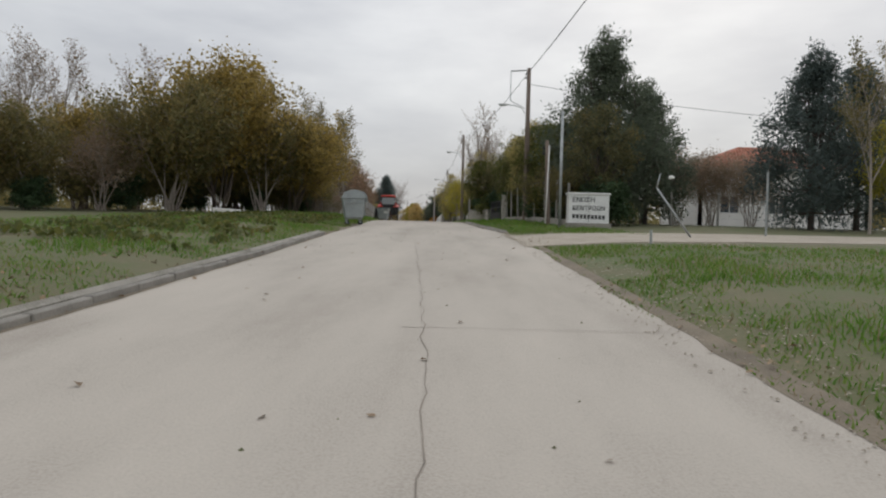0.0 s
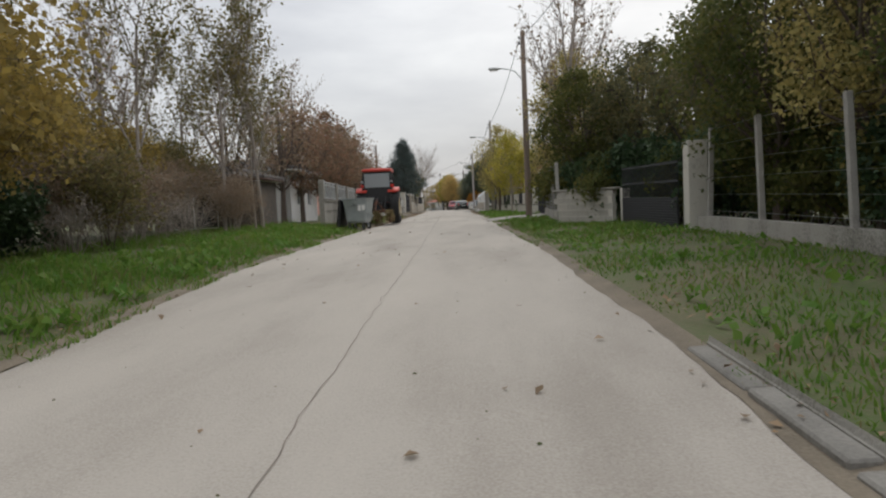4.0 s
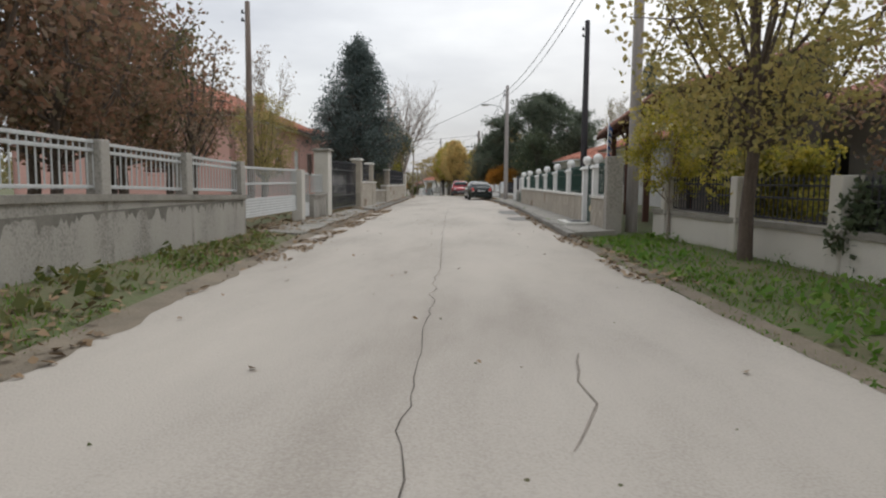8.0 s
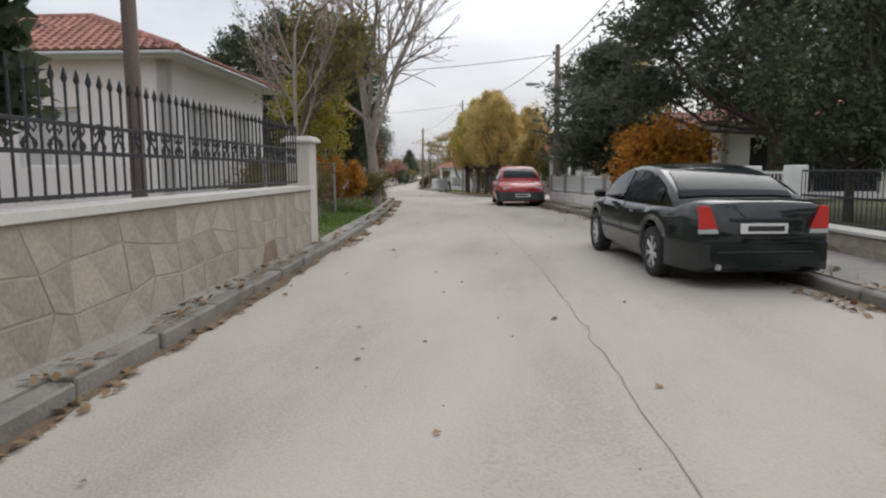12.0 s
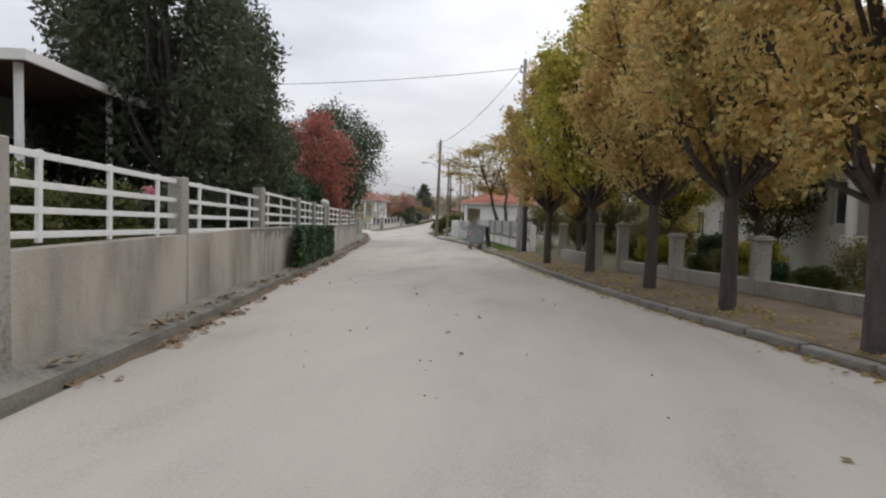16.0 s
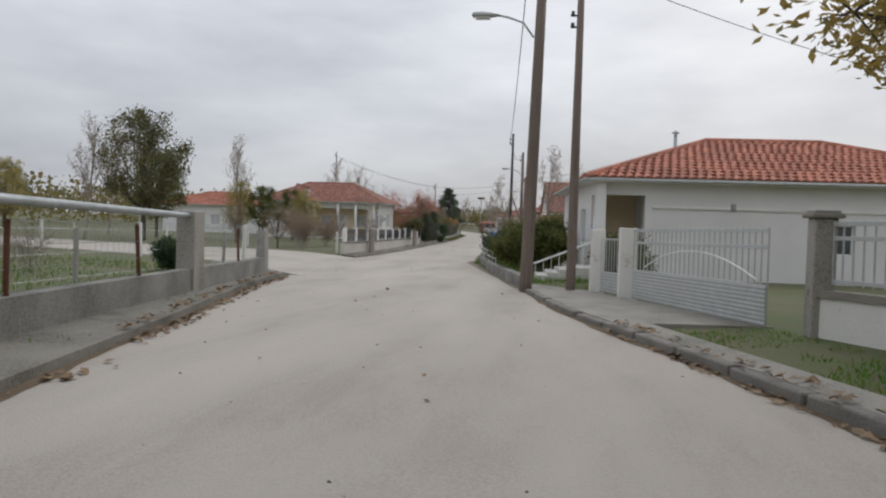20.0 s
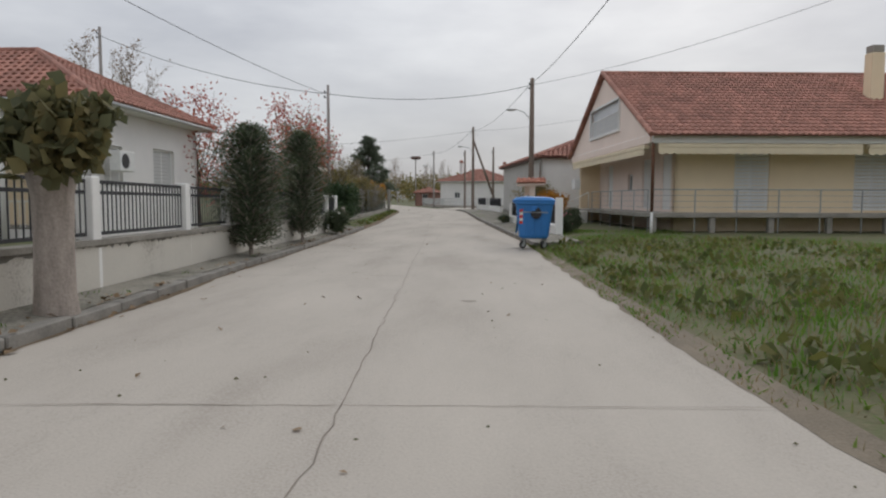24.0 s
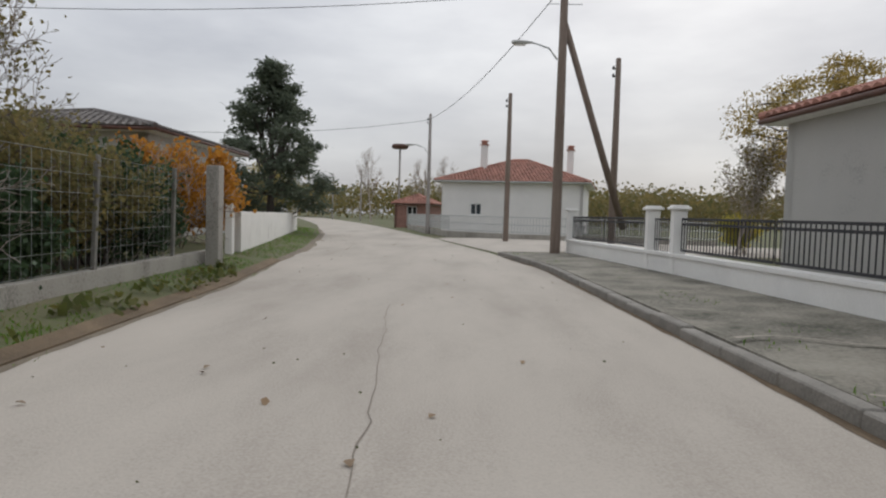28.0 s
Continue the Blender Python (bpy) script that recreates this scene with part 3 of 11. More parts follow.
LWL = [(55, -7.8), (61, -8.15), (76.2, -8.97), (90, -9.45), (103.15, -9.79), (106.2, -9.88), (112, -10.1), (125, -10.85)]
RWL = [(69.5, 1.5), (73.8, 1.2), (79.3, 0.75), (84, 0.3), (91, -0.6)]
RBL = [(91.4, -1.5), (97.06, -1.85), (99.86, -2.0), (105, -2.25), (111.8, -2.75), (117.6, -2.85), (125.4, -3.45), (132, -4.6), (141.5, -6.1)]
F3L = [(152.6, -15.65), (160, -17.1), (166, -18.3), (174, -19.85), (181, -21.2), (188.2, -22.65)]
L5L = [(188.6, -22.9), (194.6, -24.45), (203.5, -26.3), (206.2, -26.95)]
L6L = [(221.6, -29.75), (230, -30.1), (238.8, -30.75), (243.9, -30.95), (249.4, -31.3), (259.3, -31.6), (263.7, -32.1), (265.2, -32.3)]
L7L = [(265.4, -32.6), (272, -33.15), (282, -33.4), (290, -33.95), (297.5, -34.5)]
L8L = [(300, -35.0), (307, -36.3), (322, -39.4)]
R7L = [(180.4, -11.8), (191, -13.75), (196.3, -14.9), (199, -16.4)]
R8L = [(206.2, -20.1), (214, -21.6), (221.5, -22.75), (228.5, -23.3)]
RPL = [(258.3, -23.3), (264.5, -23.75), (270.6, -24.3)]
RQL = [(290.2, -24.1), (296, -24.8), (304.2, -26.0)]
RTL = [(156.4, -6.7), (162, -7.7), (169, -9.6), (175.4, -10.9), (180.2, -11.7)]

pavement("pavement", 91, 118, lambda y: lerp(RBL, y) - 0.02, 0.14, side=1)
pavement("pavement", 118, 141.5, lambda y: lerp(RBL, y) - 0.02, 0.12, side=1, label="cracked concrete pavement with fallen leaves")
pavement("pavement", 102.6, 125, lambda y: lerp(LWL, y) + 0.02 - (0.85 if 107.4 < y < 112.2 else 0), 0.12, label="narrow pavement of worn concrete and stones")
pavement("pavement", 90.5, 102.4, lambda y: lerp(LWL, y), 0.07, label="concrete apron with fallen brown leaves", kerb=False)
pavement("verge_kerb", 125, 144.3, lambda y: xl(y) - 0.3, 0.08, label="concrete kerb edging below a mesh fence")
pavement("pavement", 151.55, 188.3, lambda y: lerp(F3L, y) + 0.01, 0.10, material="foot", label="narrow dark-stained concrete ledge at the wall foot", kerb=False, kerb_w=0.03)
pavement("pavement", 188.3, 206.8, lambda y: lerp(L5L, y) + 0.01, 0.10, material="foot", label="narrow dark-stained concrete ledge at the wall foot", kerb=False, kerb_w=0.03)
pavement("pavement", 221.4, 265.3, lambda y: lerp(L6L, y) + 0.01, 0.12, material="pave_moss", label="worn grey pavement with moss and dirt")
pavement("pavement", 265.3, 299, lambda y: xl(y) - 0.22, 0.03, material="litter", label="weedy concrete edging", kerb=False, kerb_w=0.02)
pavement("pavement", 153.2, 181, lambda y: lerp([(153.2, -6.6)] + RTL, y) - 0.01, 0.10, side=1, material="litter", label="leaf-strewn earth pavement under the trees")
pavement("pavement", 181, 199.2, lambda y: xr(y) + 0.45, 0.11, side=1, label="narrow concrete kerb strip beside grass")
pavement("pavement", 199.2, 206, lambda y: lerp([(199.2, -16.5), (204.3, -18.6), (206, -19.9)], y), 0.09, side=1, material="pave", label="dirt-covered concrete apron in front of a gate")


def side_walk(a, b, w, h, material, label, base):
    """A raised walk with a kerb along a side street from a to b; it widens towards -y from that line."""
    L = math.hypot(b[0] - a[0], b[1] - a[1])
    u = Vector(((b[0] - a[0]) / L, (b[1] - a[1]) / L))
    nn = Vector((u.y, -u.x))
    if nn.y > 0:
        nn = -nn
    n = int(L)
    rr = random.Random(int(abs(a[0]) * 10))
    k = Kit()
    run = thing("kerb", "row of weathered concrete kerb stones", "kerb", kind="structure")
    me = Kit().box((0, 0, 0), (L / n - 0.006, 0.15, 0.34), 0.016).mesh("kerb_stone", M["kerb"])
    rows = []
    for i in range(n + 1):
        p = Vector(a) + u * (L * i / n)
        q = p + nn * (w - 0.15)
        z = P(p.y) + base(p.x)
        rows.append([(p.x, p.y, z + h + 0.04), (p.x + nn.x * w * 0.5, p.y + nn.y * w * 0.5, z + h + 0.02 + 0.015 * noise.noise(Vector((p.x, p.y, 3)))), (q.x, q.y, z + h + rr.uniform(-0.01, 0.005)), (q.x, q.y, z - 0.2)])
        if i < n:
            c = Vector(a) + u * (L * (i + 0.5) / n) + nn * (w - 0.075)
            link("kerb_stone", me, run, m=pose(c.x, c.y, P(c.y) + base(c.x) + h - 0.165 + rr.uniform(-0.015, 0.006), rr.uniform(-1.5, 1.5), 0, math.degrees(math.atan2(u.y, u.x))))
    loft_rows(k, rows)
    return solid("pavement", k, M[material], label, "pavement")


def loft_rows(k, rows):
    n = len(rows[0])
    k.add([p for r in rows for p in r], [(j * n + i, j * n + i + 1, (j + 1) * n + i + 1, (j + 1) * n + i) for j in range(len(rows) - 1) for i in range(n - 1)])


side_walk((-15.55, 152.5), (-38, 157.45), 0.85, 0.12, "pave", "narrow grey concrete pavement along the cream wall", lambda x: 0.06 + 0.22 * min(1, (-15.0 - x) / 5))
side_walk((-7.15, 154.2), (13, 155.4), 0.95, 0.10, "litter", "narrow leaf-strewn pavement below the mossy wall", lambda x: 0.02 + 0.15 * min(1, (x + 7.5) / 5))
pavement("pavement", 254.5, 304.5, lambda y: lerp([(254.5, -23.1)] + RPL + [(274.8, -22.3), (289.8, -23.85)] + RQL, y), 0.13, side=1, material="pave_moss", label="mossy grey concrete pavement slabs")
pavement("verge_kerb", 24.3, 38, lambda y: xr(y) + 0.18, 0.045, side=1, label="weathered concrete kerb beside the verge")
pavement("verge_kerb", -20, 20, lambda y: xl(y) - 0.16, 0.10, label="weathered concrete kerb in the grass", kerb_w=0.11)


# ---- walls ----
def wall(name, line, y0, y1, h, t, material, label, cope=None, cope_h=0.07, cope_over=0.04, lift=0.0, side=0.0, foot=0.5):
    """A wall along line from y0 to y1, standing on the ground, h over the road."""
    ys = list(np.linspace(y0, y1, max(2, int(abs(y1 - y0) / 1.5) + 1)))

    def run(hh0, hh1, w):
        k = Kit()
        top = lambda y, q: q + (lerp(h, y) if q > -0.3 else 0)
        strip(k, ys, lambda y: [(lerp(line, y) + side + s * w / 2, P(y) + lift + top(y, q)) for s, q in ((-1, hh0), (-1, hh1), (1, hh1), (1, hh0), (-1, hh0))])
        n = len(ys)
        k.add([k.v[i] for i in range(4)], [(0, 3, 2, 1)])
        k.add([k.v[(n - 1) * 5 + i] for i in range(4)], [(0, 1, 2, 3)])
        return k
    h = h if isinstance(h, list) else [(0, h)]
    ob = solid(name, run(-foot, 0.0, t), M[material], label, "wall")
    if cope:
        part("coping", run(0.001, cope_h, t + 2 * cope_over), M[cope], ob)
    return ob


def cross_wall(name, a, b, h, t, material, label, cope=None, foot=0.6, lift=0.0):
    """A straight wall from a to b (x, y)."""
    L = math.hypot(b[0] - a[0], b[1] - a[1])
    rz = math.atan2(b[1] - a[1], b[0] - a[0])
    z = P((a[1] + b[1]) / 2) + lift
    ob = solid(name, Kit().box((0, 0, (h - foot) / 2), (L, t, h + foot), 0.01), M[material], label, "wall", m=pose((a[0] + b[0]) / 2, (a[1] + b[1]) / 2, z, 0, 0, math.degrees(rz)))
    if cope:
        part("coping", Kit().box((0, 0, h + 0.04), (L + 0.06, t + 0.08, 0.07), 0.012), M[cope], ob)
    return ob


wall("garden_wall", LWL, 61, 89.6, [(61, 1.24), (66, 1.13), (76, 1.04), (84, 0.97), (89.6, 0.84)], 0.22, "wall_grey", "weathered grey rendered garden wall with a concrete coping", "coping", 0.09)
wall("garden_wall", LWL, 95.4, 97.0, 0.75, 0.22, "wall_grey", "low rendered garden wall with a railing", "coping", 0.07)
w_stone = []
w_stone.append(wall("garden_wall", LWL, 103.0, 107.4, 1.14, 0.30, "stone_joint", "garden wall clad in irregular beige stone slabs", "marble", 0.06))
w_stone.append(wall("garden_wall", LWL, 107.4, 109.7, 0.72, 0.26, "stone_joint", "low set-back garden wall clad in irregular stone slabs", "marble", 0.06, side=-0.85))
LSL = [(109.6, lerp(LWL, 109.6) - 0.85), (111.5, lerp(LWL, 111.5))]
w_slant = wall("garden_wall", LSL, 109.6, 111.5, 0.72, 0.26, "stone_joint", "low slanting garden wall clad in beige stone slabs", "marble", 0.06)
w_stone.append(wall("garden_wall", LWL, 111.4, 124.6, 0.96, 0.30, "stone_joint", "long garden wall clad in irregular beige stone slabs", "marble", 0.06))
wall("garden_wall", F3L, 152.6, 171.85, [(152.6, 0.95), (160, 1.08), (171.85, 1.15)], 0.20, "wall_tan", "stained grey concrete garden wall")
wall("garden_wall", F3L, 173.1, 188.2, 1.15, 0.20, "wall_tan", "stained grey concrete garden wall beyond the gate")
cross_wall("garden_wall", (-15.65, 152.6), (-40, 158.0), 1.15, 0.2, "wall_beige", "stained cream wall along the side street")
wall("garden_wall", L5L, 188.6, 206.2, 0.52, 0.20, "damp", "low damp-streaked concrete wall")
wall("garden_wall", L6L, 221.6, 265.2, 0.70, 0.20, "wall_beige", "low beige rendered wall with a grey coping", "coping", 0.07)
wall("garden_wall", L7L, 265.4, 297.5, 0.36, 0.18, "wall_grey", "low mossy concrete wall under a mesh fence")
wall("garden_wall", L8L, 300, 322, 1.15, 0.2, "white_old", "peeling white garden wall")
wall("garden_wall", RWL, 70.2, 91, 0.60, 0.24, "wall_beige", "low beige rendered wall with a dark coping", "coping", 0.09)
wall("garden_wall", RBL, 91.4, 93.3, 0.86, 0.26, "stone_joint", "garden wall clad in grey stone slabs", "marble", 0.05)
wall("garden_wall", RBL, 94.5, 111.0, 0.86, 0.26, "stone_joint", "garden wall clad in grey stone slabs with a white coping", "marble", 0.05)
wall("garden_wall", RBL, 118, 126.2, 0.42, 0.30, "stone_joint", "low rubble stone wall", "marble", 0.04)
wall("garden_wall", RBL, 127.0, 141.4, 0.45, 0.22, "white_old", "low white and grey rubble wall below a balustrade")
wall("garden_wall", RTL, 156.4, 168.2, 0.42, 0.22, "wall_grey", "low dark weathered wall under the trees")
wall("garden_wall", RTL, 170.6, 174.8, 0.5, 0.22, "wall_grey", "low dark weathered wall under the trees")
cross_wall("garden_wall", (-7.0, 154.4), (14, 155.6), 0.46, 0.22, "wall_grey", "low grey wall with moss below a balcony house", "coping")
wall("garden_wall", R7L, 181.0, 198.6, 0.62, 0.22, "white_old", "peeling white and brown garden wall", "coping", 0.09)
wall("garden_wall", R8L, 206.4, 228.5, 0.30, 0.26, "damp", "low crumbling stone and concrete wall")
wall("garden_wall", RPL, 258.4, 264.1, 0.42, 0.22, "white", "low white painted garden wall", "white", 0.07)
wall("garden_wall", RPL, 265.8, 270.5, 0.42, 0.22, "white", "low white painted garden wall", "white", 0.07)
wall("garden_wall", RQL, 290.2, 304.2, 0.52, 0.22, "white", "low white painted garden wall with a pale coping", "white", 0.07)
wall("garden_wall", [(29, 5.0), (48, 3.7)], 29, 48, 0.45, 0.2, "wall_grey", "low dark concrete wall under a wire fence")
cross_wall("wall_panel", (1.3, 55.3), (2.75, 53.4), 1.03, 0.16, "wall_beige", "pale rendered wall panel beside a black gate")
wall("garden_wall", [(55.2, 1.3), (62.5, 1.45)], 55.2, 62.5, 0.5, 0.2, "wall_grey", "low dark concrete wall under shrubs")

# ---- plants ----
def scatter_leaves(name, pts, size, material, elong=1.5, seed=0, flat=0.0, hang=0.0):
    """One mesh of many small folded leaves at pts (n, 3)."""
    rs = np.random.RandomState(seed)
    pts = np.asarray(pts, dtype=float)
    n = len(pts)
    a = rs.normal(size=(n, 3))
    a[:, 2] *= 1 - flat
    a[:, 2] -= hang
    a /= np.linalg.norm(a, axis=1)[:, None] + 1e-9
    b = rs.normal(size=(n, 3))
    b -= (a * b).sum(1)[:, None] * a
    b /= np.linalg.norm(b, axis=1)[:, None] + 1e-9
    c = np.cross(a, b)
    s = size * rs.uniform(0.6, 1.3, n)[:, None]
    L, W = a * s * elong * 0.5, b * s * 0.5
    v = np.stack([pts - L, pts + W + c * s * 0.15, pts + L, pts - W + c * s * 0.15], 1).reshape(-1, 3)
    me = bpy.data.meshes.new(name)
    me.vertices.add(4 * n)
    me.vertices.foreach_set("co", v.ravel())
    me.loops.add(4 * n)
    me.loops.foreach_set("vertex_index", np.arange(4 * n))
    me.polygons.add(n)
    me.polygons.foreach_set("loop_start", np.arange(0, 4 * n, 4))
    me.update(calc_edges=True)
    me.materials.append(material)
    return me


def grow(rr, p, d, length, r, level, cfg, segs, twigs):
    n = cfg["n"][level]
    for i in range(n):
        d = (d + Vector((rr.uniform(-1, 1), rr.uniform(-1, 1), rr.uniform(-1, 1))) * cfg["wob"][level] + Vector((0, 0, cfg["up"][level]))).normalized()
        q = p + d * (length / n)
        r1 = r * cfg["taper"]
        segs.append((p.copy(), q.copy(), r, r1))
        if level >= cfg["levels"] - 1:
            twigs.append((p.copy(), q.copy()))
        if level < cfg["levels"] and i >= cfg["first"][level]:
            for _ in range(cfg["kids"][level]):
                t = d.orthogonal().normalized()
                t.rotate(Matrix.Rotation(rr.uniform(0, 2 * math.pi), 3, d))
                ang = radians(cfg["spread"][level]) * rr.uniform(0.7, 1.25)
                nd = (d * math.cos(ang) + t * math.sin(ang)).normalized()
                grow(rr, q.copy(), nd, length * cfg["ratio"][level] * rr.uniform(0.7, 1.15) * (1 - 0.35 * i / n), r1 * 0.62, level + 1, cfg, segs, twigs)
        p, r = q, r1


def wood_mesh(name, segs, material, rmin=0.006):
    k = Kit()
    for a, b, r0, r1 in segs:
        k.tube(a, b, max(rmin, r0), max(rmin, r1), 7 if r0 > 0.07 else 5 if r0 > 0.02 else 3, cap=False)
    return k.mesh(name, material, True)


PLANTS = {}


def plant(kind, seed, h, cfg, bark, leaf=None, per=0, sig=0.15, size=0.1, elong=1.5, stems=1, r0=0.1, lean=0.12, hang=0.0, keep=1.0):
    rr = random.Random(seed)
    rs = np.random.RandomState(seed)
    segs, twigs = [], []
    for s in range(stems):
        d = Vector((rr.uniform(-lean, lean), rr.uniform(-lean, lean), 1)).normalized()
        o = Vector((rr.uniform(-0.25, 0.25), rr.uniform(-0.25, 0.25), -0.25)) if stems > 1 else Vector((0, 0, -0.25))
        grow(rr, o, d, h * cfg["trunk"], r0 * rr.uniform(0.75, 1.1), 0, cfg, segs, twigs)
    parts = [("trunk", wood_mesh("trunk", segs, bark))]
    if leaf and per:
        tw = [t for t in twigs if rr.random() < keep]
        if tw:
            a = np.array([t[0][:] for t in tw])
            b = np.array([t[1][:] for t in tw])
            i = np.repeat(np.arange(len(tw)), per)
            u = rs.uniform(0, 1, len(i))[:, None]
            parts.append(("crown", scatter_leaves("crown", a[i] * (1 - u) + b[i] * u + rs.normal(size=(len(i), 3)) * sig, size, leaf, elong, seed, hang=hang)))
    PLANTS[kind] = parts


def conifer(kind, seed, h, rad, bark, leaf, n_whorl=16, per=9, size=0.16, elong=2.6, base=0.12, shape="cone", droop=0.15, dens=26, trunk_r=0.14, clump=0.13):
    """A conifer: boughs in whorls on a straight stem, thick with needle tufts."""
    rr = random.Random(seed)
    rs = np.random.RandomState(seed)
    segs = [(Vector((0, 0, -0.25)), Vector((0, 0, h * 0.5)), trunk_r, trunk_r * 0.6), (Vector((0, 0, h * 0.5)), Vector((0, 0, h * 0.97)), trunk_r * 0.6, 0.015)]
    pts = []
    for i in range(n_whorl):
        f = base + (1 - base) * (i + 0.5 * rr.random()) / n_whorl
        g = (f - base) / (1 - base)
        if shape == "cone":
            R = rad * (1 - g) ** 0.85 + 0.08
        elif shape == "column":
            R = rad * (math.sin(math.pi * min(1, 0.16 + 0.84 * g)) ** 0.6) + 0.03
        elif shape == "dome":
            R = rad * math.sqrt(max(0.02, 1 - g ** 2.2))
        else:
            R = rad * (0.75 + 0.25 * math.sin(3 * g + seed)) * math.sqrt(max(0.03, 1 - (2 * g - 0.75) ** 2 * 0.62))
        for j in range(per):
            a = 2 * math.pi * (j + rr.uniform(-0.35, 0.35)) / per + i * 0.7
            L = R * (rr.uniform(0.6, 1.15) if rr.random() < 0.85 else rr.uniform(1.1, 1.3))
            z = h * f
            tip = Vector((math.cos(a) * L, math.sin(a) * L, z - droop * L + rr.uniform(-0.12, 0.12) * h * 0.08))
            segs.append((Vector((0, 0, z)), tip, 0.028, 0.006))
            for s in range(dens):
                u = rr.uniform(0.25, 1.05)
                c = Vector((0, 0, z)).lerp(tip, u)
                pts.append((c.x, c.y, c.z, u))
    pts = np.array(pts)
    xyz = pts[:, :3] + rs.normal(size=(len(pts), 3)) * clump * np.array([1, 1, 0.8])
    PLANTS[kind] = [("trunk", wood_mesh("trunk", segs, bark)), ("crown", scatter_leaves("crown", xyz, size, leaf, elong, seed))]


def lobed(kind, seed, h, rad, bark, leaf, base=0.25, n=16, clumps=12, per=20, size=0.09, elong=1.5, shape="round", lobe=(0.26, 0.42), stretch=1.0, trunk_r=0.13, tight=0.26, hang=0.0, stems=1, crook=0.10):
    """A tree whose crown is made of leafy lobes on bent limbs, with gaps between them."""
    rr = random.Random(seed)
    rs = np.random.RandomState(seed)
    z0 = base * h

    def env(g):
        if shape == "cone":
            return (1 - g) ** 0.75 * min(1.0, 0.55 + 2.2 * g) + 0.03
        if shape == "egg":
            return min(1.0, 0.62 + 1.5 * g) * math.sqrt(max(0.04, 1 - g ** 2.6))
        if shape == "dome":
            return math.sqrt(max(0.03, 1 - g ** 2.3))
        if shape == "spread":
            return min(1.0, 0.72 + 0.5 * g) * math.sqrt(max(0.10, 1 - max(0.0, g - 0.35) ** 2 / 0.45))
        return math.sqrt(max(0.05, 1 - (1.9 * g - 0.9) ** 2))
    segs, pts = [], []
    tops = []
    for s in range(stems):
        a = 2 * math.pi * (s + 0.3 * rr.random()) / stems
        p = Vector((0.12 * math.cos(a), 0.12 * math.sin(a), -0.25)) if stems > 1 else Vector((0, 0, -0.25))
        tip = Vector((0, 0, z0 + 0.7 * (h - z0))) if stems == 1 else Vector((0.42 * rad * math.cos(a), 0.42 * rad * math.sin(a), z0 + 0.45 * (h - z0)))
        line_ = [p]
        for i in range(1, 7):
            q = p.lerp(tip, i / 6) + Vector((rr.uniform(-1, 1), rr.uniform(-1, 1), 0)) * crook * (i / 6) * (1 if i < 6 else 0.3)
            segs.append((line_[-1].copy(), q.copy(), trunk_r * (1.05 - 0.14 * (i - 1)), trunk_r * (1.05 - 0.14 * i)))
            line_.append(q)
        tops.append(line_)
    for i in range(n):
        g = (i + rr.random()) / n
        a = i * 2.39996 + rr.uniform(-0.4, 0.4)
        R = env(g) * rad
        lr = min(rad * rr.uniform(*lobe) * (0.65 + 0.35 * env(g)), 0.42 * (h - z0))
        d = max(0.0, R - 0.8 * lr) * math.sqrt(rr.uniform(0.4, 1.05))
        c = Vector((d * math.cos(a), d * math.sin(a), z0 + 0.5 * lr * stretch + g * max(0.1, h - z0 - 1.3 * lr * stretch)))
        tl = min(tops, key=lambda q: (q[-1] - c).length)
        k = rr.choice((4, 5, 6)) if shape == "spread" else max(1, min(5, int(6 * (0.25 + 0.55 * (c.z - z0 * 0.6) / h))))
        b = tl[k]
        m = b.lerp(c, 0.5) + Vector((rr.uniform(-0.2, 0.2), rr.uniform(-0.2, 0.2), -0.12 * (c - b).length))
        r0 = trunk_r * 0.34
        segs += [(b.copy(), m, r0, r0 * 0.75), (m.copy(), c.copy(), r0 * 0.75, r0 * 0.4)]
        u = rs.normal(size=(clumps, 3))
        u /= np.linalg.norm(u, axis=1)[:, None]
        cc = np.array(c[:]) + u * lr * rs.uniform(0.45, 1.08, clumps)[:, None] * np.array([1, 1, stretch])
        for e in cc[::2]:
            segs.append((c.copy(), Vector(e), r0 * 0.35, 0.006))
        if per:
            q = np.repeat(cc, per, 0)
            pts.append(q + rs.normal(size=q.shape) * tight * lr * np.array([1, 1, min(1.0, 0.4 + 0.6 * stretch)]))
    parts = [("trunk", wood_mesh("trunk", segs, bark))]
    if per:
        parts.append(("crown", scatter_leaves("crown", np.concatenate(pts), size, leaf, elong, seed, hang=hang)))
    PLANTS[kind] = parts


C_TREE = dict(levels=3, n=[5, 4, 4, 3], wob=[0.07, 0.18, 0.26, 0.3], up=[0.05, 0.08, 0.05, 0.02], taper=0.86, first=[2, 1, 0, 0], kids=[2, 2, 2, 0], spread=[48, 46, 52, 40], ratio=[0.66, 0.56, 0.5, 0.5], trunk=0.62)
C_TALL = dict(C_TREE, spread=[30, 34, 40, 40], up=[0.04, 0.16, 0.12, 0.08], first=[1, 1, 0, 0], trunk=0.75, ratio=[0.55, 0.55, 0.5, 0.5], n=[5, 4, 3, 3])
C_BARE = dict(C_TALL, n=[5, 5, 4, 3], wob=[0.06, 0.14, 0.2, 0.25])
C_BUSH = dict(levels=2, n=[4, 4, 3], wob=[0.16, 0.24, 0.3], up=[0.05, 0.05, 0.0], taper=0.82, first=[1, 0, 0], kids=[2, 2, 0], spread=[42, 45, 40], ratio=[0.62, 0.55, 0.5], trunk=0.68)
C_SHOOT = dict(levels=1, n=[4, 3], wob=[0.05, 0.12], up=[0.03, 0.12], taper=0.72, first=[0, 0], kids=[3, 0], spread=[58, 40], ratio=[0.22, 0.4], trunk=1.0)

